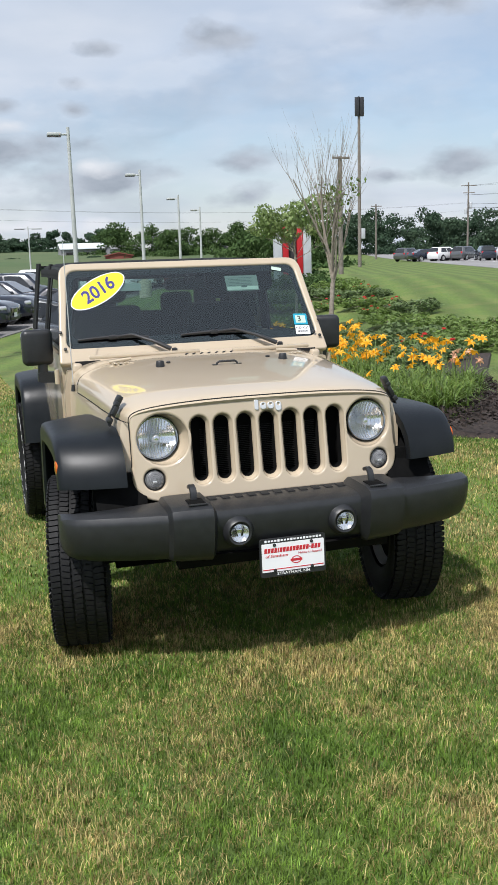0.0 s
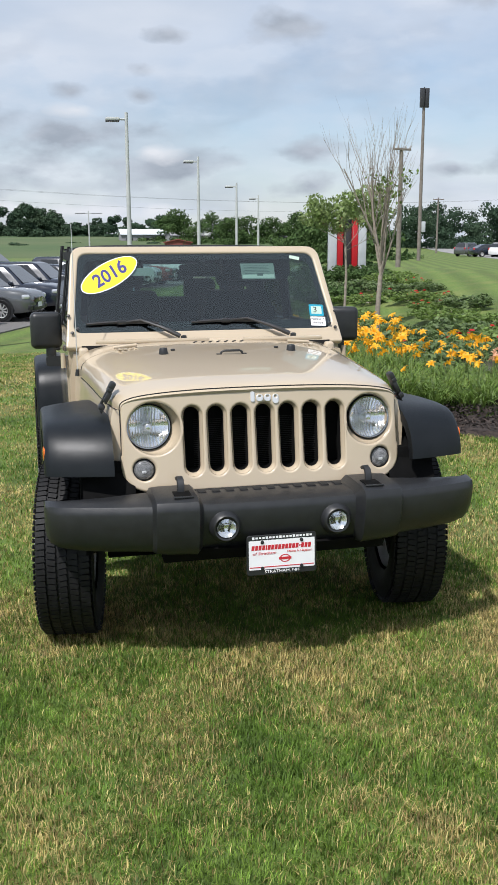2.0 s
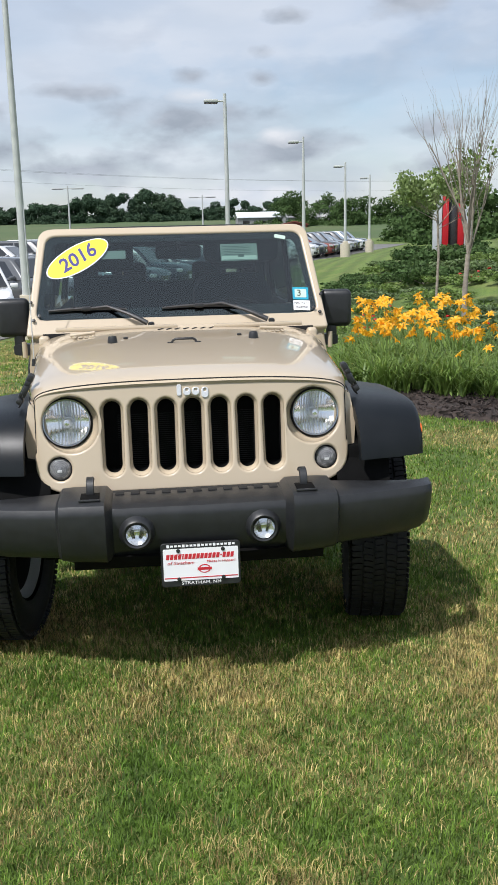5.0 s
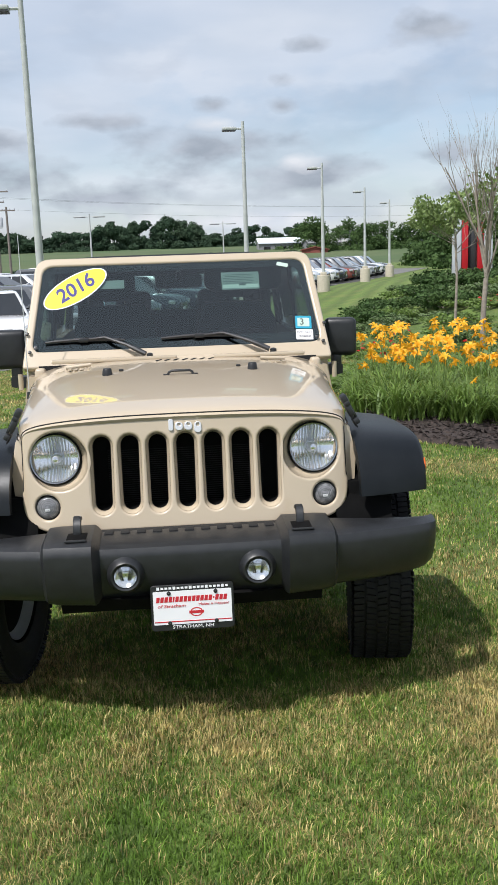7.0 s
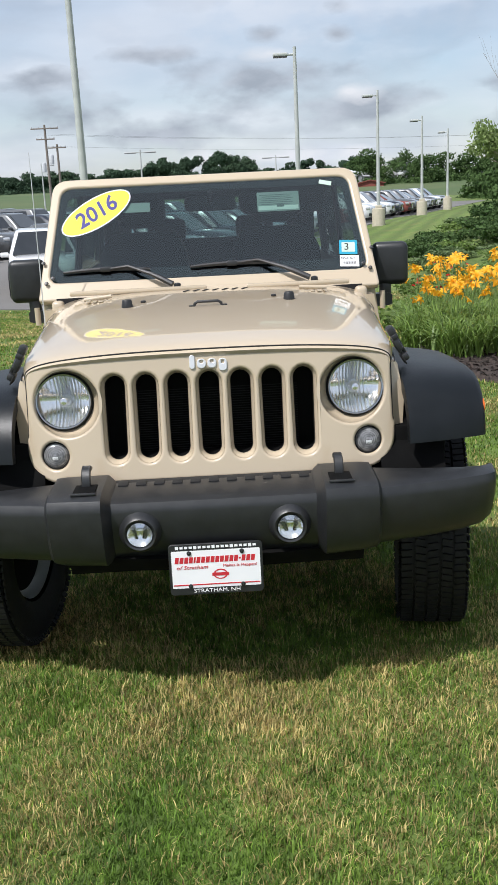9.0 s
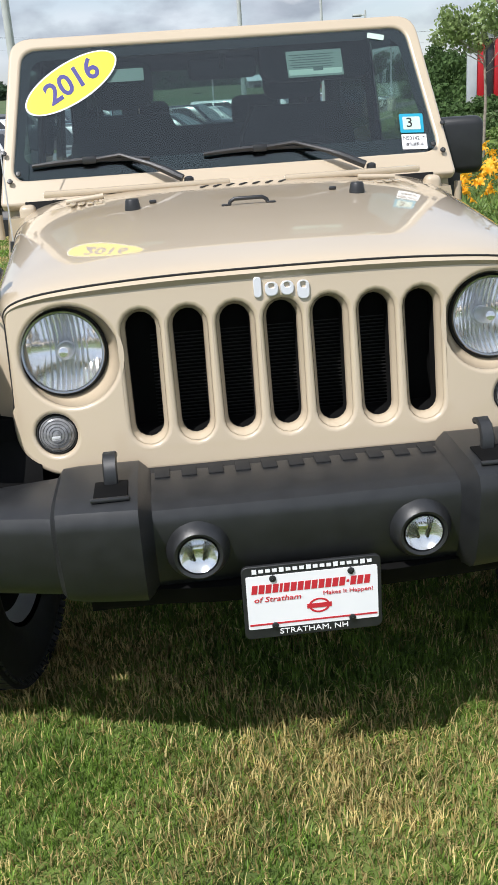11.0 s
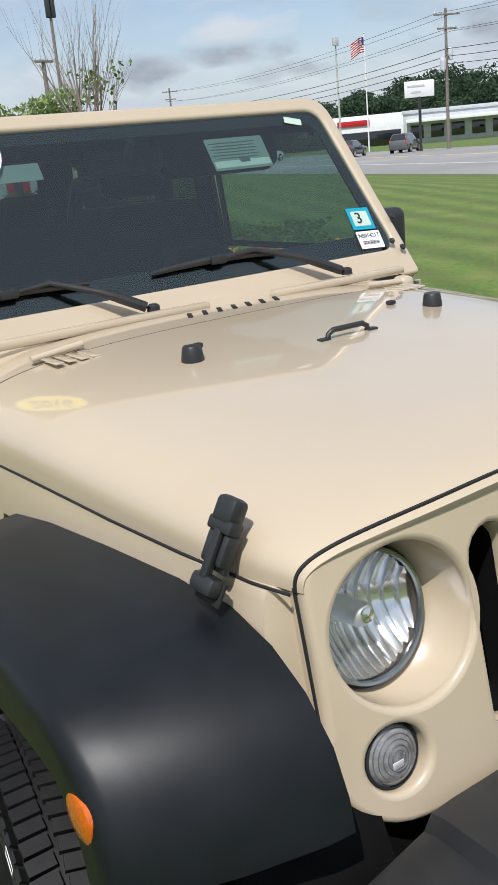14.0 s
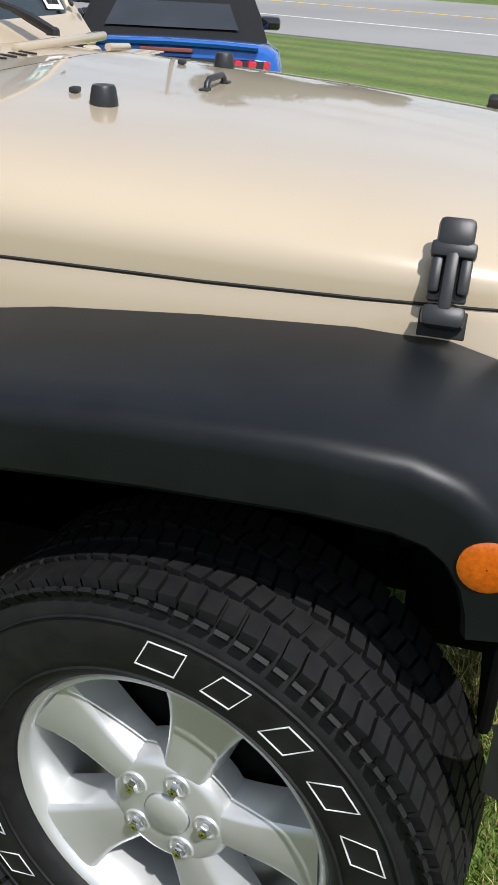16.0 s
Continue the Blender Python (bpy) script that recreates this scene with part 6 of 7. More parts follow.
utility_pole(from_eye(-9.2, 112, 0, -3.5), 7.6, "wooden utility pole behind the car park", ((-0.4, 2.0),), False)


def wires(name, a, b, sag, label, r=0.022):
    th = thing(name, label, "cable", (a[0], a[1], GROUND_Z))
    for dz, off in ((11.0, -1.0), (11.0, 1.0), (9.6, -0.7), (9.6, 0.7), (8.2, 0.0), (7.6, 0.1), (7.0, 0.0), (6.4, 0.1)) if r > 0.02 else ((8.4, -0.8), (8.4, 0.8), (7.2, 0)):
        rr = r * (0.8 if dz > 9 or r < 0.02 else 1.5)
        pts = [Vector((lerp(a[0], b[0], t) + off, lerp(a[1], b[1], t), dz - sag * 4 * t * (1 - t))) for t in (k / 14 for k in range(15))]
        part("wire", tube(pts, rr, 4), WIRE, th)
    return th


wires("power_lines", P1, P2, 1.0, "black power lines strung between the poles")
wires("power_lines", P2, P3, 0.7, "black power lines strung between the poles")
wires("power_lines", P3, P4, 0.7, "black power lines strung between the poles")
wires("power_lines", from_eye(-9.8, 108, 0, -3.5), P1, 1.5, "thin power lines far across the fields", 0.012)

# tall steel pole with an antenna box at its top, on the lawn
tx, ty_ = 36.8, 83.0
tp = thing("antenna_pole", "tall wooden pole with grey antenna boxes at the top", "pole", (tx, ty_, GROUND_Z))
part("pole", tube([(tx, ty_, -0.3), (tx, ty_, 14.3)], [0.19, 0.13], 12), WOODPOLE, tp)
part("antenna_mast", tube([(tx, ty_, 14.2), (tx, ty_, 16.1)], 0.06, 8), STEEL, tp)
for dx in (-0.24, 0.24):
    part("antenna_box", box((tx + dx, ty_ - 0.1, 15.1), (0.40, 0.3, 1.75), 0.04), STEEL, tp)
part("junction_box", box((tx + 0.3, ty_ - 0.2, 3.2), (0.35, 0.3, 1.0), 0.04), SIGN_GREY, tp)

fx, fy = from_eye(41.9, 112, -1.44, -0.68)
fp = thing("flagpole", "white flagpole flying a striped flag", "flagpole", (fx, fy, GROUND_Z))
part("pole", tube([(fx, fy, -0.3), (fx, fy, 12.4)], [0.09, 0.05], 10), WHITE_WALL, fp)
part("ball", lathe([(0.01, 0), (0.1, 0.1), (0.01, 0.2)], Matrix.Translation((fx, fy, 12.4)), 10), TRUCK_YELLOW, fp)


def flag_strip(v0, v1, u0, u1, mat, parent, lift=0.0):
    """A waving strip of the flag, with a thickness."""
    rows_ = []
    for k in range(9):
        u = lerp(u0, u1, k / 8)
        dx, sagz = -1.9 * u, -0.75 * u * u
        wv = 0.14 * math.sin(u * 7)
        rows_.append([Vector((fx + dx, fy + wv + e, 12.1 - 1.55 * v + sagz)) for v, e in ((v0, -0.012 - lift), (v1, -0.012 - lift), (v1, 0.012 + lift), (v0, 0.012 + lift))])
    return part("flag_strip", loft(rows_), mat, parent)


fl_ = part("flag", tube([(fx, fy, 10.5), (fx, fy, 12.15)], 0.03, 6), WHITE_WALL, fp, "red and white striped flag with a blue corner")
for k in range(13):
    flag_strip(k / 13, (k + 1) / 13, 0.0, 1.0, SIGN_RED if k % 2 == 0 else WHITE_WALL, fl_)
flag_strip(0.0, 7 / 13, 0.0, 0.42, FLAG_BLUE, fl_, 0.006)
lx, ly = from_eye(40.3, 108, -1.44, -0.68)
lp2 = thing("light_pole", "slim grey pole with a lamp cluster", "pole", (lx, ly, GROUND_Z))
part("pole", tube([(lx, ly, -0.3), (lx, ly, 11.3)], [0.12, 0.08], 8), GALV, lp2)
part("lamp_cluster", box((lx, ly, 11.6), (0.6, 0.4, 0.9), 0.05), SIGN_GREY, lp2)
gx, gy = from_eye(44.9, 88, -1.44, -0.68)
rs = thing("roadside_sign", "white roadside sign board on a dark post", "sign", (gx, gy, GROUND_Z))
part("post", tube([(gx, gy, -0.3), (gx, gy, 4.6)], 0.13, 8), STEEL, rs)
b = box((0, 0, 0), (2.55, 0.25, 1.35), 0.03)
bmesh.ops.transform(b, matrix=Matrix.Translation((gx, gy, 5.2)) @ Matrix.Rotation(radians(-40), 4, "Z"), verts=b.verts)
bd = part("board", b, WHITE_WALL, rs)
for k in range(2):
    b = box((-0.3, -0.14, 0.25 - 0.5 * k), (1.5 - 0.6 * k, 0.02, 0.16))
    bmesh.ops.transform(b, matrix=Matrix.Translation((gx, gy, 5.2)) @ Matrix.Rotation(radians(-40), 4, "Z"), verts=b.verts)
    part("print", b, SIGN_GREY, bd)
qx, qy = from_eye(71.7, 46, -1.7, -0.2)
ss = thing("street_sign", "grey octagon sign back with a blue street name plate above", "sign", (qx, qy, GROUND_Z))
part("post", tube([(qx, qy, -0.3), (qx, qy, 2.75)], 0.035, 6), GALV, ss)
part("octagon", lathe([(0.001, -0.01), (0.38, -0.01), (0.38, 0.01), (0.001, 0.01)], Matrix.Translation((qx, qy, 1.9)) @ Matrix.Rotation(radians(70), 4, "Z") @ Matrix.Rotation(math.pi / 2, 4, "Y") @ Matrix.Rotation(radians(22.5), 4, "Z"), 8), SIGN_GREY, ss)
part("name_plate", box((qx, qy, 2.6), (0.9, 0.02, 0.24), 0, Matrix.Rotation(radians(-60), 4, "Z")), STREET_BLUE, ss)

# ---- dealer's monument sign behind the flower bed ----
mx, my = 12.1, 33.5
ms = thing("monument_sign", "silver and red striped dealer monument sign on a pale plinth", "sign", (mx, my, ground_height(mx, my)))
MT = Matrix.Rotation(radians(-14), 4, "Z")
MM = Matrix.Translation((mx, my, ground_height(mx, my))) @ MT


def ms_box(name, c, size, mat, bev=0.02):
    b = box(c, size, bev)
    bmesh.ops.transform(b, matrix=MM, verts=b.verts)
    return part(name, b, mat, ms)


ms_box("plinth", (0, 0, 0.10), (1.75, 0.7, 0.35), CONCRETE)
for x_, w_, h_, mt in ((-0.62, 0.36, 2.50, SIGN_GREY), (-0.305, 0.26, 2.22, SIGN_RED), (0.0, 0.34, 2.22, STEEL), (0.30, 0.25, 2.22, SIGN_RED), (0.60, 0.34, 2.45, SIGN_GREY)):
    ms_box("panel", (x_, 0.0 if mt is SIGN_GREY else 0.04 if mt is SIGN_RED else 0.14, 0.27 + h_ / 2), (w_ - 0.006, 0.42 if mt is not STEEL else 0.2, h_), mt, 0.03)
ms_box("cap", (0.0, 0, 2.64), (0.86, 0.40, 0.26), SIGN_GREY, 0.03)
b = lathe([(0.05, 0.30), (0.34, 0.26), (0.38, 0.12), (0.36, 0.0)], MM @ Matrix.Translation((0.05, 0, 2.79)), 24)
part("emblem_dome", b, SIGN_GREY, ms)

# ---- flower bed ----
BED = [(2.0, 5.3), (2.25, 4.7), (2.7, 4.3), (3.2, 4.12), (3.9, 4.2), (4.7, 5.4), (6.0, 8.0), (7.4, 10.2), (6.4, 11.2), (4.6, 10.6), (3.0, 9.6), (2.0, 7.2)]
PLANTED = [(2.0, 5.3), (3.9, 4.2), (4.7, 5.4), (6.0, 8.0), (9.2, 13.0), (10.8, 22.0), (13.6, 34.0), (10.5, 37.0), (6.6, 28.0), (4.3, 17.0), (3.1, 10.0), (2.0, 7.2)]


def inside(x, y, poly=BED):
    odd, j = False, len(poly) - 1
    for i in range(len(poly)):
        (a, b), (c, d) = poly[i], poly[j]
        if (b > y) != (d > y) and x < (c - a) * (y - b) / (d - b) + a:
            odd = not odd
        j = i
    return odd


bm = bmesh.new()
cx_, cy_ = 4.0, 7.2
fine = []
for i in range(len(BED)):
    a, b = BED[i], BED[(i + 1) % len(BED)]
    for k in range(6):
        fine.append((lerp(a[0], b[0], k / 6), lerp(a[1], b[1], k / 6)))
rings = []
gm = random.Random(5)
for f in (1.0, 0.985, 0.94, 0.8, 0.55, 0.3, 0.08):
    rings.append([Vector((cx_ + (x - cx_) * f, cy_ + (y - cy_) * f, ground_height(cx_ + (x - cx_) * f, cy_ + (y - cy_) * f) + (0.0 if f == 1.0 else 0.035 + 0.03 * gm.random()))) for x, y in fine])
tagged(new("mulch_bed", tidy(loft(rings, caps=False), "mulch_bed", SOIL, 60)), "dark brown bark mulch bed beside the lawn", "flower bed", kind="structure")
gn = np.random.default_rng(9)
pts = []
while len(pts) < 5200:
    x, y = 1.9 + 3.6 * gn.random(), 4.1 + 3.4 * gn.random()
    if inside(x, y):
        pts.append((x, y, GROUND_Z + 0.045 + 0.02 * gn.random()))
pts = np.array(pts)
n = len(pts)
d = gn.normal(size=(n, 3)) * [1, 1, 0.35]
d /= np.linalg.norm(d, axis=1)[:, None]
e = np.cross(d, gn.normal(size=(n, 3)))
e /= np.linalg.norm(e, axis=1)[:, None]
ln, wd = (0.012 + 0.03 * gn.random(n))[:, None], (0.004 + 0.008 * gn.random(n))[:, None]
v = np.stack([pts - d * ln - e * wd, pts + d * ln - e * wd, pts + d * ln + e * wd, pts - d * ln + e * wd], axis=1).reshape(-1, 3)
i = np.arange(n) * 4
tagged(new("bark_chips", raw_mesh("bark_chips", v, np.stack([i, i + 1, i + 2, i, i + 2, i + 3], axis=1).reshape(-1, 3), SOIL)), "dark shredded bark chips on the bed", "mulch", kind="stuff")


LILY_LEAF = material("daylily_leaf", (0.13, 0.215, 0.040), (0.20, 0.295, 0.07), 6.0, rough=0.45, island=0.3, translucent=0.35, spec=0.4)
STALK = material("lily_stalk", (0.13, 0.2, 0.05), None, 5.0, rough=0.6)


def daylily(seed, flowers, petal):
    """A clump of arching strap leaves with star-shaped flowers on stalks, built at the origin."""
    g = random.Random(seed)
    th = thing("daylily", "", "flower")
    verts, tris = [], []
    for k in range(150):
        a, ln, out = g.uniform(0, 6.28), g.uniform(0.38, 0.62), g.uniform(0.18, 0.50)
        bx, by = g.gauss(0, 0.09), g.gauss(0, 0.09)
        w = g.uniform(0.013, 0.021)
        i0 = len(verts)
        sidex, sidey = -math.sin(a) * w / 2, math.cos(a) * w / 2
        for j in range(6):
            t = j / 5
            r, z = out * t ** 1.3, ln * (t * 1.25 - 0.75 * t ** 2.6 * (0.6 + out))
            ww = (1 - t ** 3)
            verts += [(bx + r * math.cos(a) + sidex * ww, by + r * math.sin(a) + sidey * ww, z), (bx + r * math.cos(a) - sidex * ww, by + r * math.sin(a) - sidey * ww, z)]
            if j:
                q = i0 + 2 * j
                tris += [(q - 2, q - 1, q + 1), (q - 2, q + 1, q)]
    part("foliage", raw_mesh("foliage", verts, tris, LILY_LEAF), None, th)
    for k in range(flowers):
        a, r = g.uniform(0, 6.28), g.uniform(0.02, 0.36)
        h = g.uniform(0.50, 0.76)
        c = Vector((r * math.cos(a), r * math.sin(a), h))
        st_ = part("stalk", tube([(c.x * 0.2, c.y * 0.2, 0), (c.x * 0.7, c.y * 0.7, h * 0.6), c], 0.0035, 4), STALK, th)
        tilt = Matrix.Translation(c) @ Matrix.Rotation(g.uniform(0, 6.28), 4, "Z") @ Matrix.Rotation(g.uniform(0.4, 1.3), 4, "Y")
        bm = bmesh.new()
        for p in range(6):
            b = 2 * math.pi * p / 6
            wp = 0.017 if p % 2 else 0.012
            rows_ = []
            for t, rad, zz, f in ((0, 0.004, 0.0, 0.25), (1, 0.018, 0.030, 0.8), (2, 0.038, 0.044, 1.0), (3, 0.058, 0.038, 0.7), (4, 0.070, 0.024, 0.12)):
                u, s_ = Vector((math.cos(b), math.sin(b), 0)), Vector((-math.sin(b), math.cos(b), 0))
                rows_.append([tilt @ (u * rad - s_ * wp * f + Vector((0, 0, zz))), tilt @ (u * rad + Vector((0, 0, zz - 0.004))), tilt @ (u * rad + s_ * wp * f + Vector((0, 0, zz)))])
            add_loft(bm, rows_, closed=False)
        part("blossom", bm, petal, st_, "", 60)
    return th


lily_kinds = [daylily(k, n, m) for k, n, m in ((1, 5, ORANGE), (2, 6, ORANGE), (3, 3, ORANGE), (4, 5, ORANGE))]
peach_kind = daylily(5, 6, PEACH)
gl = random.Random(8)
spots = []
tries = 0
while len(spots) < 62 and tries < 6000:
    tries += 1
    x, y = gl.uniform(1.8, 6.4), gl.uniform(5.2, 9.0)
    front = curve_at([(1.8, 6.0), (2.3, 5.55), (3.0, 5.2), (4.0, 5.3), (4.8, 6.2), (6.5, 8.8)], x)
    far_end = math.hypot(x + 1.2, y + 0.9) > 9.7 and (x + 1.2) / (y + 0.9) > 0.58
    if far_end or y < front + 0.12 or not inside(x, y) or any((x - a) ** 2 + (y - b) ** 2 < 0.13 for a, b in spots):
        continue
    spots.append((x, y))
for k, (x, y) in enumerate(spots):
    kind = lily_kinds[k % 4]
    peach = x > 4.1 and y < 7.4 and k % 3 == 0
    src = peach_kind if peach else kind
    m = pose(x, y, ground_height(x, y) + 0.03, 0, 0, gl.uniform(0, 360))
    ob = copy_thing(src, m)
    ob.scale = (gl.uniform(0.85, 1.1),) * 3
    tagged(ob, "peach daylily clump in the mulch bed" if peach else "orange daylily clump in full bloom in the mulch bed", "flower", "daylilies in the bed")
for th in lily_kinds + [peach_kind]:
    for o_ in (*th.children_recursive, th):
        bpy.data.objects.remove(o_)


def shrub(seed, label, size, leaves, leaf, mat, blooms=0, spray=False):
    """A low spreading shrub, built at the origin."""
    g = random.Random(seed)
    th = thing("shrub", label, "shrub", group="shrubs in the bed")
    bm, tips = bmesh.new(), []
    for k in range(7):
        a = 0.9 * k + g.random()
        limb(bm, Vector((0, 0, 0)), (math.cos(a), math.sin(a), 0.55), size * 0.8, 0.012, 1, g, tips, 0.5, 3)
    part("stem", bm, BARK, th)
    clumps = [((p.x, p.y, max(0.05, p.z * 0.8)), (size * 0.26, size * 0.26, size * 0.16)) for p in tips]
    clumps += [((g.uniform(-0.5, 0.5) * size, g.uniform(-0.5, 0.5) * size, size * g.uniform(0.1, 0.4)), (size * 0.34, size * 0.34, size * 0.2)) for _ in range(6)]
    part("leaves", leaf_mesh("leaves", clumps, leaves, leaf, mat, seed, 2.6 if spray else 1.5, 0.4), None, th)
    for k in range(blooms):
        p = tips[g.randrange(len(tips))]
        c = Vector((p.x * 0.9, p.y * 0.9, max(0.25, p.z * 0.9 + size * 0.18)))
        bm = bmesh.new()
        for j in range(7):
            u = Vector((g.uniform(-1, 1), g.uniform(-1, 1), g.uniform(0, 1))).normalized()
            s_ = u.orthogonal().normalized()
            w_ = u.cross(s_)
            vv = [bm.verts.new(c + u * 0.02 + s_ * dx * 0.035 + w_ * dy * 0.035 + u * 0.02 * (abs(dx) + abs(dy))) for dx, dy in ((-1, 0), (0, -1), (1, 0), (0, 1))]
            bm.faces.new(vv)
        part("bloom", bm, REDPETAL, th, "", 0)
    return th


JUNIPER = material("juniper", (0.085, 0.135, 0.045), (0.13, 0.185, 0.065), 3.0, rough=0.6, island=0.35, translucent=0.2)
kinds = [shrub(51, "low spreading green juniper in the bed", 0.75, 1500, 0.05, JUNIPER, 0, True), shrub(52, "low rose shrub with red blooms in the bed", 0.62, 1100, 0.06, LEAF_LIGHT, 8),
         shrub(53, "low leafy green shrub in the bed", 0.8, 1300, 0.075, LEAF_LIGHT), shrub(54, "rounded dark green shrub in the bed", 0.95, 1500, 0.08, LEAF)]
spots, tries = [], 0
while len(spots) < 84 and tries < 12000:
    tries += 1
    x, y = gl.uniform(2.0, 13.0), gl.uniform(7.5, 35.0)
    front = curve_at([(1.8, 8.6), (4.8, 9.2), (6.5, 10.5), (9, 12.0)], x)
    if y < front - 0.6 or not inside(x, y, PLANTED) or any((x - a) ** 2 + (y - b) ** 2 < (0.5 if y < 12 else 1.6) for a, b in spots):
        continue
    spots.append((x, y))
for x, y in spots:
    near_sign = abs(x - 11.8) + abs(y - 31.5) < 4.5 or y > 25
    r = gl.random()
    src = kinds[3] if near_sign and r < 0.6 else kinds[1] if r < 0.38 else kinds[0] if r < 0.72 else kinds[2]
    ob = copy_thing(src, pose(x, y, ground_height(x, y) + 0.02, 0, 0, gl.uniform(0, 360)))
    size = gl.uniform(0.75, 1.1)
    ob.scale = (size * 1.1, size * 1.1, size * (0.85 if src is kinds[3] else 0.62))
for th in kinds:
    for o_ in (*th.children_recursive, th):
        bpy.data.objects.remove(o_)

# two young trees in the bed: one nearly bare, one in leaf behind it
x, y = 5.85, 13.7
g = random.Random(77)
bt = thing("bare_tree", "young tree with many bare grey upright twigs", "tree", (x, y, ground_height(x, y)))
bm, tips = bmesh.new(), []
base = Vector((x, y, GROUND_Z - 0.1))
fork = base + Vector((0.03, 0, 1.25))
add_tube(bm, [base, base + Vector((-0.01, 0, 0.6)), fork], [0.06, 0.05, 0.045], 10)
for k in range(11):
    a = 2 * math.pi * k / 11 + g.uniform(-0.2, 0.2)
    limb(bm, fork + Vector((0, 0, g.uniform(-0.1, 0.5))), (0.30 * math.cos(a) * g.uniform(0.3, 1.3), 0.30 * math.sin(a), 1), g.uniform(1.3, 2.15), 0.022, 2, g, tips, 0.22, 4, 0.3)
part("trunk", bm, BARK, bt)
low = sorted(tips, key=lambda p: p.z)[: len(tips) // 4]
part("leaves", leaf_mesh("leaves", [((p.x, p.y, p.z), (0.12, 0.12, 0.12)) for p in low], 130, 0.05, LEAF_LIGHT, 78), None, bt)
x, y = 6.6, 17.9
yt = thing("young_tree", "young tree with a sparse light green crown in the bed", "tree", (x, y, ground_height(x, y)))
bm, tips = bmesh.new(), []
add_tube(bm, [(x, y, -0.1), (x + 0.03, y, 1.0), (x - 0.02, y, 2.0)], [0.035, 0.03, 0.024], 8)
for k in range(9):
    a = 2 * math.pi * k / 9
    limb(bm, Vector((x - 0.01, y, 1.55 + 0.06 * k)), (math.cos(a), math.sin(a), 0.55), g.uniform(0.6, 1.0), 0.013, 1, g, tips, 0.45, 4)
part("trunk", bm, BARK, yt)
part("crown", leaf_mesh("crown", [((p.x, p.y, p.z + 0.1), (0.25, 0.25, 0.17)) for p in tips], 3300, 0.062, YOUNG_LEAF, 79), None, yt)

# ---- other cars ----
CAR_GLASS = material("car_window", (0.012, 0.014, 0.015), (0.02, 0.022, 0.024), 4.0, rough=0.06, coat=1.0)
CLEAR_LAMP = material("lamp_plastic", (0.55, 0.57, 0.58), (0.7, 0.7, 0.72), 40.0, rough=0.12, metal=0.5, coat=1.0)

SUV = dict(length=4.60, half=0.92, stations=[(-2.30, 0.42, 0.92, 0.74), (-2.24, 0.30, 1.02, 0.84), (-2.0, 0.26, 1.06, 0.89), (-1.2, 0.24, 1.04, 0.92), (0.3, 0.24, 1.02, 0.92), (0.95, 0.24, 1.05, 0.915), (1.5, 0.25, 1.03, 0.90), (2.0, 0.27, 0.97, 0.86), (2.22, 0.32, 0.88, 0.78), (2.30, 0.42, 0.74, 0.66)],
           cabin=dict(base=(-2.18, 1.05), roof=(-1.75, 0.30), z=(1.0, 1.66), hb=0.875, ht=0.62), axles=(1.38, -1.32), wheel=0.355)
SEDAN = dict(length=4.85, half=0.91, stations=[(-2.42, 0.45, 0.86, 0.74), (-2.36, 0.32, 1.02, 0.83), (-1.9, 0.26, 1.06, 0.88), (-1.2, 0.22, 1.0, 0.91), (0.3, 0.22, 0.96, 0.91), (0.95, 0.22, 0.97, 0.905), (1.6, 0.23, 0.93, 0.89), (2.1, 0.26, 0.86, 0.85), (2.34, 0.32, 0.76, 0.76), (2.42, 0.42, 0.64, 0.64)],
             cabin=dict(base=(-2.0, 1.1), roof=(-1.05, 0.25), z=(0.94, 1.46), hb=0.85, ht=0.58), axles=(1.48, -1.36), wheel=0.335)
TWO_DOOR = dict(length=4.79, half=0.955, stations=[(-2.40, 0.36, 0.86, 0.80), (-2.36, 0.28, 1.00, 0.86), (-2.30, 0.24, 1.03, 0.89), (-1.9, 0.22, 1.02, 0.94), (-1.3, 0.20, 0.99, 0.955), (-0.6, 0.20, 0.96, 0.94), (0.6, 0.20, 0.95, 0.93), (1.3, 0.20, 0.97, 0.95), (1.9, 0.22, 0.90, 0.93), (2.3, 0.26, 0.80, 0.86), (2.39, 0.34, 0.66, 0.76)],
            cabin=dict(base=(-1.70, 0.95), roof=(-0.85, 0.05), z=(0.97, 1.43), hb=0.82, ht=0.62), axles=(1.40, -1.32), wheel=0.35)


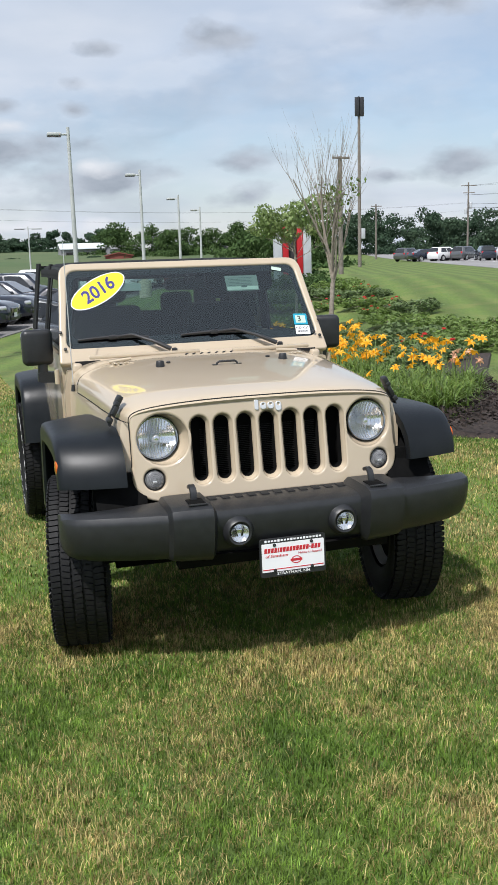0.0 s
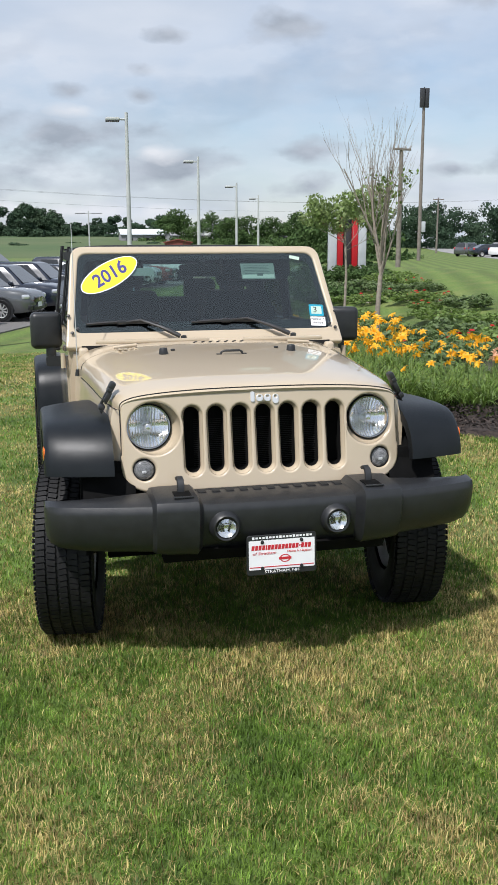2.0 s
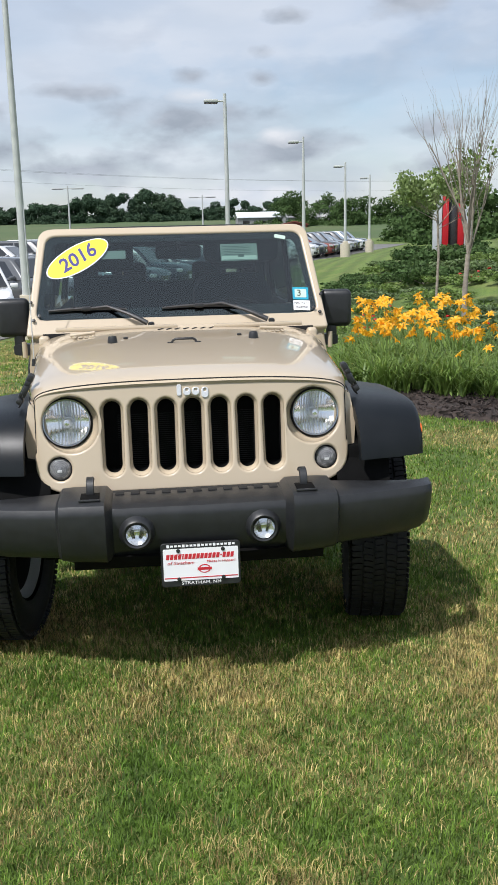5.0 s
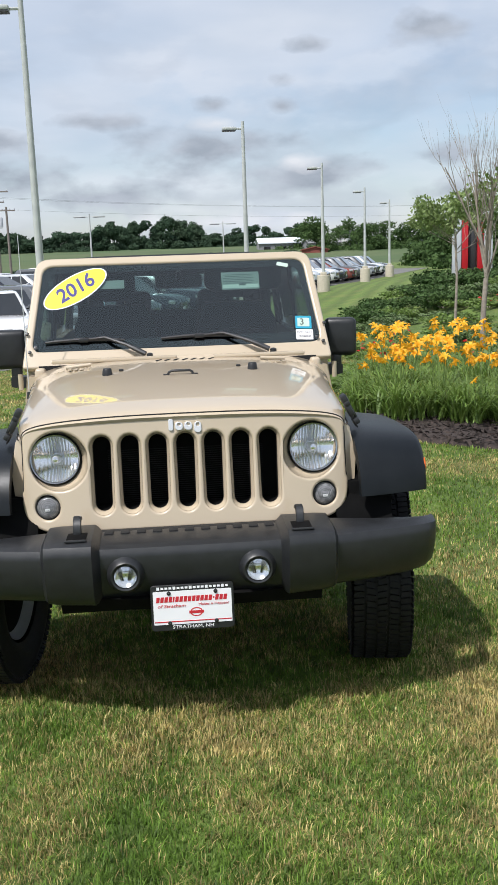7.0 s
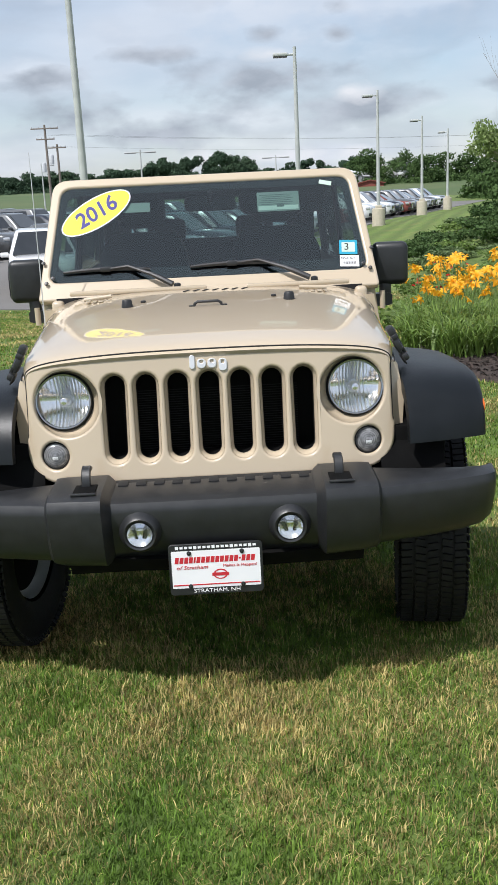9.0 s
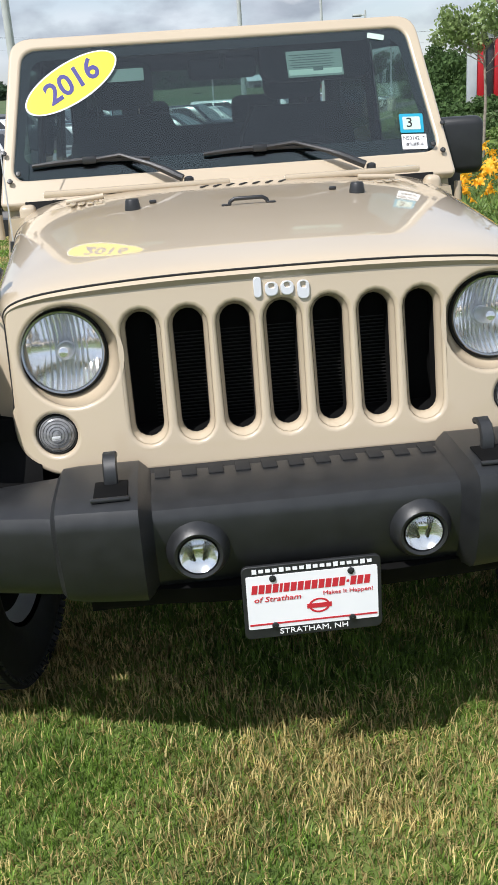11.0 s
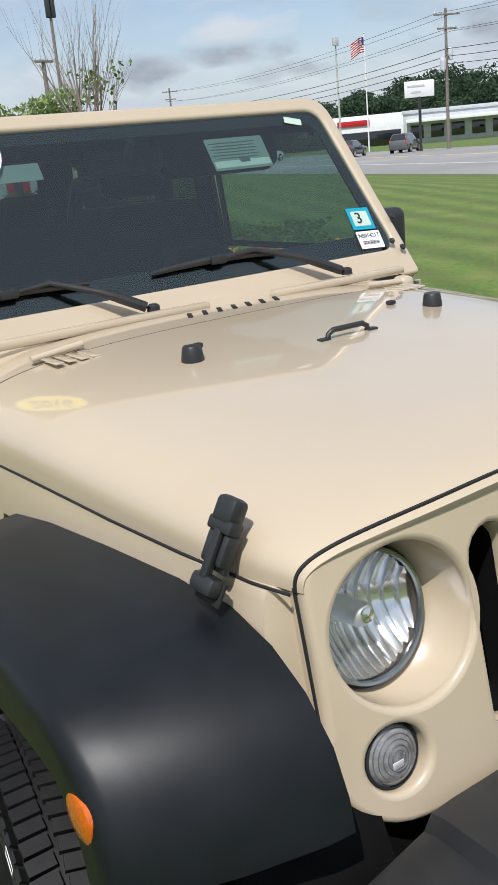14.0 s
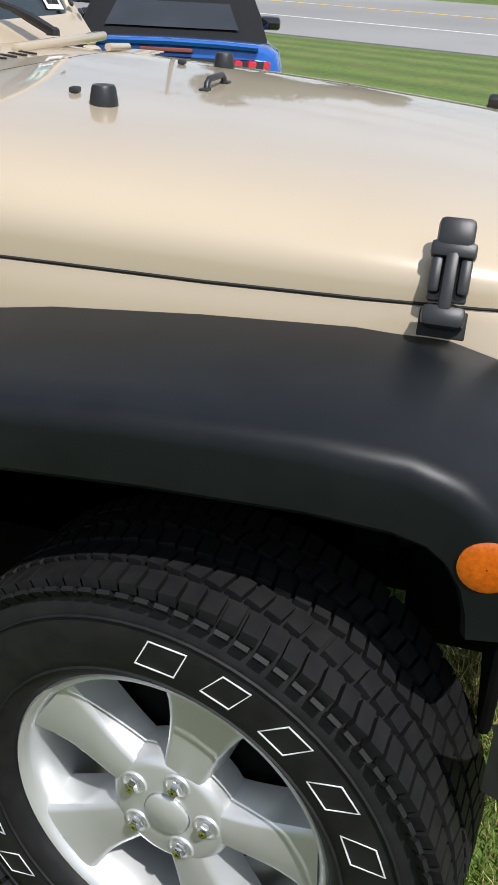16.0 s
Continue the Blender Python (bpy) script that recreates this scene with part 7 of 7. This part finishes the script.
def car(name, shape, paint, label, roof_paint=None, rails=False, convertible=False, dark_trim=True, group=""):
    """A car built at the origin with its nose towards +y: body, cabin, panes, lamps, wheels."""
    th = thing(name, label, "car", group=group)
    rings = []
    for y, zb, zt, hw in shape["stations"]:
        zm = lerp(zb, zt, 0.55)
        half = [(hw * 0.55, zb - 0.02), (hw * 0.90, zb), (hw * 0.985, zb + 0.10), (hw, zm), (hw * 0.985, zt - 0.16), (hw * 0.945, zt - 0.05), (hw * 0.86, zt - 0.008), (hw * 0.5, zt + 0.012), (0.0, zt + 0.018)]
        rings.append([Vector((x, y, z)) for x, z in half] + [Vector((-x, y, z)) for x, z in reversed(half[:-1])])
    body = part("body", loft(rings), paint, th, "", 40)
    c = shape["cabin"]
    (b0, b1), (r0, r1), (z0, z1), hb, ht = c["base"], c["roof"], c["z"], c["hb"], c["ht"]
    cab = []
    for f, bulge in ((0.0, 0), (0.5, 0.012), (0.85, 0.012), (0.96, 0.0), (1.0, -0.05)) if not convertible else ((0.0, 0), (0.45, 0.03), (0.75, 0.03), (0.90, -0.01), (0.97, -0.07), (1.0, -0.16)):
        z = lerp(z0, z1, f)
        hw = lerp(hb, ht, f) + bulge
        ya, yb = lerp(b0, r0, min(f, 1) ** 1.1), lerp(b1, r1, min(f, 1) ** 1.1)
        if f == 1.0:
            ya, yb = ya + 0.10, yb - 0.14
        n, ring = 4, []
        rc = 0.14 if not convertible else 0.30
        for sx, sy in ((1, 1), (-1, 1), (-1, -1), (1, -1)):
            order = range(n + 1) if sx * sy > 0 else range(n, -1, -1)
            for k in order:
                a = math.pi / 2 * k / n
                ring.append(Vector((sx * (hw - rc * (1 - math.cos(a))), (yb - rc * (1 - math.sin(a))) if sy > 0 else (ya + rc * (1 - math.sin(a))), z)))
        cab.append(ring)
    cabin = part("cabin", loft(cab), roof_paint or paint, th, "", 45)

    def side(u, f, s, off=0.006):
        z = lerp(z0, z1, f)
        ya, yb = lerp(b0, r0, f ** 1.1), lerp(b1, r1, f ** 1.1)
        bulge = 0.012 * min(1.0, f * 2) if f < 0.9 else 0.006
        return Vector((s * (lerp(hb, ht, f) + bulge + off), lerp(ya, yb, u), z))

    def pane(corners, name="window", mat=CAR_GLASS, parent=cabin):
        bm = bmesh.new()
        n_ = (corners[1] - corners[0]).cross(corners[2] - corners[0]).normalized() * 0.012
        top = [bm.verts.new(p) for p in corners]
        bot = [bm.verts.new(p - n_) for p in corners]
        bm.faces.new(top)
        bm.faces.new(bot)
        for i in range(len(top)):
            j = (i + 1) % len(top)
            bm.faces.new((top[i], top[j], bot[j], bot[i]))
        return part(name, bm, mat, parent)

    for s in (-1, 1):
        cuts = ((0.14, 0.50), (0.53, 0.88)) if not convertible else ((0.34, 0.88),)
        for u0, u1 in cuts:
            pane([side(u0 + (0.03 if u0 < 0.2 else 0), 0.10, s), side(u1, 0.10, s), side(min(u1, 0.86) - (0.0 if u1 < 0.8 else 0.01), 0.84, s), side(u0 + (0.03 if u0 < 0.2 else 0), 0.84, s)])
        mirror = part("mirror", box((s * (hb + 0.10), b1 - 0.42, z0 + 0.06), (0.22, 0.12, 0.13), 0.035), paint if not convertible else GLOSS_BLACK, th)
        for ax in shape["axles"]:
            m = Matrix.Translation((s * (shape["half"] - 0.10), ax, shape["wheel"])) @ Matrix.Rotation(s * math.pi / 2, 4, "Y")
            rw = shape["wheel"]
            # without dark trim, a near-black disc paints the shade of the arch opening
            part("wheel_arch", lathe([(rw + 0.065, 0.075), (rw + 0.065, 0.098), (rw + 0.01, 0.099), (0.05, 0.08)], m, 24), SHADE_BLACK if not dark_trim else BLACK_PLASTIC, th)
            w = part("wheel", lathe([(rw * 0.62, 0.10), (rw * 0.70, 0.115), (rw * 0.92, 0.112), (rw, 0.085), (rw, -0.10), (rw * 0.8, -0.12)], m, 28), RUBBER, th)
            rim = lathe([(rw * 0.66, 0.114), (rw * 0.62, 0.10), (rw * 0.58, 0.085)], m, 24)
            for k in range(10):   # ten spokes with the rim, as one casting
                a = 2 * math.pi * k / 10
                u, v_ = Vector((math.cos(a), math.sin(a), 0)), Vector((-math.sin(a), math.cos(a), 0))
                add_loft(rim, [[m @ (u * r_ + v_ * w_ + Vector((0, 0, h_))) for w_, h_ in ((-0.022, 0.085), (0.022, 0.085), (0.018, 0.104), (-0.018, 0.104))] for r_ in (0.03, rw * 0.60)])
            part("rim", rim, ALLOY, w)
            # near-black disc that paints the shade behind the spokes
            part("hub", lathe([(rw * 0.60, 0.07), (0.02, 0.07)], m, 20), SHADE_BLACK, w)
    yf, yr = shape["length"] / 2, -shape["length"] / 2
    if not convertible:
        pane([Vector((s * x, lerp(b1, r1, f ** 1.1) + 0.012, lerp(z0, z1, f) + 0.006)) for s, x, f in ((-1, hb - 0.10, 0.08), (1, hb - 0.10, 0.08), (1, ht - 0.06, 0.90), (-1, ht - 0.06, 0.90))], "windscreen")
        pane([Vector((s * x, lerp(b0, r0, f ** 1.1) - 0.012, lerp(z0, z1, f) + 0.006)) for s, x, f in ((1, hb - 0.13, 0.18), (-1, hb - 0.13, 0.18), (-1, ht - 0.08, 0.88), (1, ht - 0.08, 0.88))], "rear_screen")
        for s in (-1, 1):
            part("headlight", box((s * 0.66, yf - 0.19, 0.78), (0.34, 0.26, 0.15), 0.05, Matrix.Rotation(s * 0.5, 4, "Z")), CLEAR_LAMP, th)
            part("tail_light", box((s * 0.72, yr + 0.10, 0.95), (0.20, 0.16, 0.26), 0.04), TAIL_RED, th)
            part("fog_pocket", box((s * 0.62, yf - 0.05, 0.45), (0.26, 0.12, 0.16), 0.03), BLACK_PLASTIC, th)
        part("grille", box((0, yf + 0.00, 0.68), (0.72, 0.06, 0.20), 0.03), GLOSS_BLACK, th)
        part("lower_intake", box((0, yf + 0.0, 0.42), (0.95, 0.08, 0.15), 0.03), BLACK_PLASTIC, th)
        part("plate", box((0, yf + 0.045, 0.52), (0.32, 0.01, 0.15)), WHITE_PAPER, th)
    if dark_trim:
        for s in (-1, 1):
            part("sill", box((s * (shape["half"] - 0.015), 0.03, 0.29), (0.05, 2.0, 0.14), 0.02), BLACK_PLASTIC, th)
    if rails:
        for s in (-1, 1):
            part("roof_rail", tube([(s * (ht - 0.10), r0 + 0.15, z1 - 0.01), (s * (ht - 0.09), r0 + 0.25, z1 + 0.05), (s * (ht - 0.09), r1 - 0.35, z1 + 0.05), (s * (ht - 0.10), r1 - 0.2, z1 - 0.01)], 0.018, 6), CHROME, th)
    return th


def place(th, x, y, heading, z=None):
    """Set a car on the ground with its nose at a compass heading (degrees from +y towards +x)."""
    th.location = (x, y, ground_height(x, y) + 0.02 if z is None else z)
    th.rotation_euler = (0, 0, radians(-heading))
    return th


# champagne SUV on the road
suv = car("road_suv", SUV, CHAMPAGNE, "champagne mid-size SUV with chrome slotted nose on the road", rails=True)
for k in range(7):
    part("nose_slot", box((-0.30 + 0.10 * k, 2.325, 0.80), (0.062, 0.05, 0.15), 0.015), CHROME, suv)
    part("slot_core", box((-0.30 + 0.10 * k, 2.352, 0.80), (0.036, 0.01, 0.12), 0.004), GLOSS_BLACK, suv)
place(suv, 25.6, 11.2, 199.5, GROUND_Z + 0.05)
# blue convertible on the grass
coupe = car("blue_convertible", TWO_DOOR, BLUE_PAINT, "bright blue convertible with a black soft top on the grass", roof_paint=CLOTH, convertible=True, dark_trim=False)
yr = -2.40
part("tail_panel", box((0, yr + 0.005, 0.845), (1.52, 0.05, 0.185), 0.02), GLOSS_BLACK, coupe, "gloss black tail panel")
for s in (-1, 1):
    for k in range(3):
        part("tail_light", box((s * (0.755 - 0.108 * k), yr - 0.012 + (0.030, 0.010, 0.0)[k], 0.850), (0.074, 0.07, 0.172), 0.020, Matrix.Rotation(s * 0.22, 4, "Z") @ Matrix.Rotation(s * 0.12, 4, "Y")), TAIL_RED, coupe, "red three-bar tail light")
part("spoiler", loft([[Vector((x, yr + a, z + 0.025 - 0.03 * (x / 0.85) ** 2)) for a, z in ((-0.020, 1.020), (-0.005, 1.036), (0.10, 1.030), (0.10, 0.99), (-0.01, 0.995))] for x in (-0.70, -0.6, -0.4, 0, 0.4, 0.6, 0.70)]), BLUE_PAINT, coupe, "", 50)
part("brake_light", box((0, yr - 0.002, 0.985), (0.40, 0.05, 0.026), 0.004), BARN_RED, coupe)
for x, w in ((-0.045, 0.075), (0.045, 0.07)):
    part("badge", box((x, yr - 0.028, 0.855), (w, 0.008, 0.034), 0.006), SILVER, coupe, "plain silver badge shape")
part("rear_bumper", box((0, yr + 0.05, 0.50), (1.66, 0.14, 0.42), 0.05), BLUE_PAINT, coupe)
part("diffuser", box((0, yr + 0.0, 0.34), (1.1, 0.10, 0.16), 0.03), BLACK_PLASTIC, coupe)
part("dealer_sticker", box((-0.62, yr + 0.03, 0.985), (0.09, 0.02, 0.03), 0.004), RED_INK, coupe)
part("fuel_badge", lathe([(0.03, 0), (0.028, 0.006), (0.001, 0.007)], Matrix.Translation((0, yr + 0.17, 1.044)), 16), CHROME, coupe)
bm = bmesh.new()
add_loft(bm, [[Vector((x, y, z)) for x in (-w, -w * 0.5, 0, w * 0.5, w)] for w, y, z in ((0.56, -1.545, 1.085), (0.48, -1.205, 1.265))], closed=False)
part("rear_window", bm, CAR_GLASS, coupe, "clear plastic rear window")
place(coupe, 7.74, 3.38, 73)

# cars in the lot: rows of copies
lot_kinds = [car("parked_car", SUV, GREY_PAINT, "dark grey SUV in the car park", group="parked cars"), car("parked_car", SUV, NAVY_PAINT, "dark blue SUV in the car park", group="parked cars"),
             car("parked_car", SUV, WHITE_PAINT, "white SUV in the car park", group="parked cars"), car("parked_car", SEDAN, SIGN_GREY, "silver sedan in the car park", group="parked cars"),
             car("parked_car", SEDAN, NAVY_PAINT, "dark blue sedan in the car park", group="parked cars"), car("parked_car", SEDAN, BARN_RED, "dark red sedan in the car park", group="parked cars")]


def lot_car(kind, x, y, heading):
    return copy_thing(lot_kinds[kind], pose(x, y, ground_height(x, y) + 0.025, 0, 0, -heading))


gp = random.Random(17)
for k, kind in enumerate((2, 0, 1, 2)):                    # front row, noses to the lawn
    lot_car(kind, -4.8 - 2.75 * k, 22.6 - 0.5 * k, 168)
lot_car(0, -4.2, 26.9, 125)
first = [0, 0, 1, 1, 4, 1]
for k in range(21):                                        # along the lamps, noses to the lawn
    x, y = lot_point(3.2, 7.2 + 2.75 * k)
    if k in (0, 9):
        continue
    lot_car(first[k] if k < 6 else gp.choice((0, 1, 2, 2, 3, 0, 5)), x, y, 111.7)
for back, lo, hi in ((13.0, 6, 36), (18.6, 6, 42), (31.0, 10, 50)):
    a = lo
    while a < hi:
        x, y = lot_point(back, a)
        if gp.random() < 0.88:
            lot_car(gp.choice((0, 1, 2, 2, 3, 4, 0)), x, y, 111.7 + (180 if back == 18.6 else 0))
        a += 2.8 if back < 30 else 4.2
for az, d, kind, hd in ((26.3, 122, 0, 60), (27.4, 118, 4, 90), (28.4, 117, 2, 70), (29.0, 125, 3, 80), (29.6, 117, 0, 60), (30.7, 112, 1, 20), (31.6, 116, 3, 70), (33.2, 112, 0, 60), (34.6, 108, 2, 70), (39.2, 92, 4, 60), (42.3, 92, 0, 60)):
    x, y = from_eye(az, d)
    lot_car(kind, x, y, hd)
for th in lot_kinds:
    for o_ in (*th.children_recursive, th):
        bpy.data.objects.remove(o_)

# yellow stake-body lorry with a white cab, across the road
tk = thing("work_truck", "white work truck with a yellow stake body", "truck")
part("chassis", box((0, -0.6, 0.75), (0.9, 7.0, 0.25), 0.03), STEEL, tk)
part("deck", box((0, -1.5, 1.05), (2.35, 5.0, 0.16), 0.02), TRUCK_YELLOW, tk)
for s in (-1, 1):
    for k in range(4):
        part("side_board", box((s * 1.15, -1.5, 1.28 + 0.30 * k), (0.05, 5.0, 0.20), 0.01), TRUCK_YELLOW, tk)
    for k in range(9):
        part("stake", box((s * 1.16, -3.9 + 0.6 * k, 1.72), (0.08, 0.09, 1.3), 0.01), TRUCK_YELLOW, tk)
for k in range(4):
    part("end_board", box((0, -4.0, 1.28 + 0.30 * k), (2.3, 0.05, 0.20), 0.01), TRUCK_YELLOW, tk)
part("arrow_board", box((0.2, -1.2, 2.85), (0.25, 1.5, 0.75), 0.03), TRUCK_YELLOW, tk)
for k in range(4):
    part("stripe", box((0.335, -1.75 + 0.36 * k, 2.85), (0.012, 0.12, 0.72), 0, Matrix.Rotation(0.6 if k < 2 else -0.6, 4, "X")), BLACK_INK, tk)
part("beacon_box", box((0.2, -3.0, 2.75), (1.0, 1.4, 0.5), 0.05), TRUCK_YELLOW, tk)
cb = part("cab", loft([[Vector((x, y, z)) for x, z in ((-1.05, 0.7), (1.05, 0.7), (1.05, 1.6), (h, t), (-h, t), (-1.05, 1.6))] for y, h, t in ((1.25, 0.95, 2.62), (2.4, 0.95, 2.66), (2.95, 1.0, 1.75), (3.0, 1.02, 1.62))]), WHITE_PAINT, tk, "", 40)
part("bonnet", box((0, 3.55, 1.15), (1.75, 1.3, 0.85), 0.16, None, 3), WHITE_PAINT, tk)
part("grille", box((0, 4.2, 1.05), (1.1, 0.06, 0.5), 0.02), GLOSS_BLACK, tk)
for s in (-1, 1):
    part("cab_window", box((s * 1.02, 1.95, 2.1), (0.05, 0.85, 0.62), 0.03), CAR_GLASS, tk)
    part("headlight", box((s * 0.72, 4.17, 1.1), (0.3, 0.08, 0.25), 0.04), CLEAR_LAMP, tk)
    for ax in (3.3, -2.4):
        m = Matrix.Translation((s * 0.95, ax, 0.48)) @ Matrix.Rotation(s * math.pi / 2, 4, "Y")
        w = part("wheel", lathe([(0.26, 0.12), (0.42, 0.14), (0.48, 0.10), (0.48, -0.12), (0.3, -0.13)], m, 24), RUBBER, tk)
        part("rim", lathe([(0.27, 0.12), (0.2, 0.06), (0.02, 0.08)], m, 20), WHITE_PAINT, w)
part("windscreen", box((0, 2.72, 2.18), (1.75, 0.03, 0.78), 0.01, Matrix.Rotation(-0.58, 4, "X")), CAR_GLASS, tk)
place(tk, *from_eye(59.6, 70, -1.7, -0.2), 128, GROUND_Z)

# ---- grass blades: dense where the lawn is near, sparser and broader further off ----
def lawn_patch(name, x0, x1, y0, y1, density, height, width, seed, keep=None):
    g = np.random.default_rng(seed)
    n = int((x1 - x0) * (y1 - y0) * density)
    x, y = x0 + (x1 - x0) * g.random(n), y0 + (y1 - y0) * g.random(n)
    if keep is not None:
        ok = keep(x, y)
        x, y = x[ok], y[ok]
    n = len(x)
    z = np.array([ground_height(a, b) for a, b in zip(x, y)]) - 0.004
    tuft = 0.75 + 0.5 * (0.5 + 0.5 * np.sin(x * 9.1 + 3 * np.sin(y * 4.3)) * np.sin(y * 8.3 + 2 * np.sin(x * 5.1)))
    return tagged(new(name, blade_mesh(name, np.stack([x, y, z], axis=1), height * tuft * (0.55 + 0.75 * g.random(n)), width * (0.7 + 0.6 * g.random(n)), 0.15 + 0.80 * g.random(n), 6.283 * g.random(n), GRASS)),
                  "short mown lawn grass with dry tan blades", "grass", kind="stuff")


def off_bed(x, y):
    return np.array([not inside(a, b) and not (b > 18.3 and a < -10.3 + 0.34 * b) for a, b in zip(x, y)])


def ease(v):
    v = np.clip(v, 0, 1)
    return v * v * (3 - 2 * v)


def zone(x, y, cx, cy, rx, ry):
    """1 inside an oval, falling to 0 over its rim."""
    return ease((1.18 - np.hypot((x - cx) / rx, (y - cy) / ry)) / 0.36)


chance = np.random.default_rng(99)


def zone_a(x, y):
    return zone(x, y, 0.1, -0.9, 2.7, 2.0)


def zone_b(x, y):
    return zone(x, y, 1.0, 1.6, 6.5, 5.2)


lawn_patch("lawn_grass", -3.2, 3.4, -3.4, 1.6, 19000, 0.035, 0.0032, 1, lambda x, y: chance.random(len(x)) < zone_a(x, y))
lawn_patch("lawn_grass", -6.8, 8.8, -4.6, 7.8, 4200, 0.030, 0.0055, 2, lambda x, y: off_bed(x, y) & (chance.random(len(x)) < zone_b(x, y) * (1 - zone_a(x, y))))
lawn_patch("lawn_grass", -7.5, 4.5, 4.0, 18.5, 900, 0.032, 0.012, 3, lambda x, y: off_bed(x, y) & (np.abs(x) > 0.6) & (chance.random(len(x)) > zone_b(x, y)))
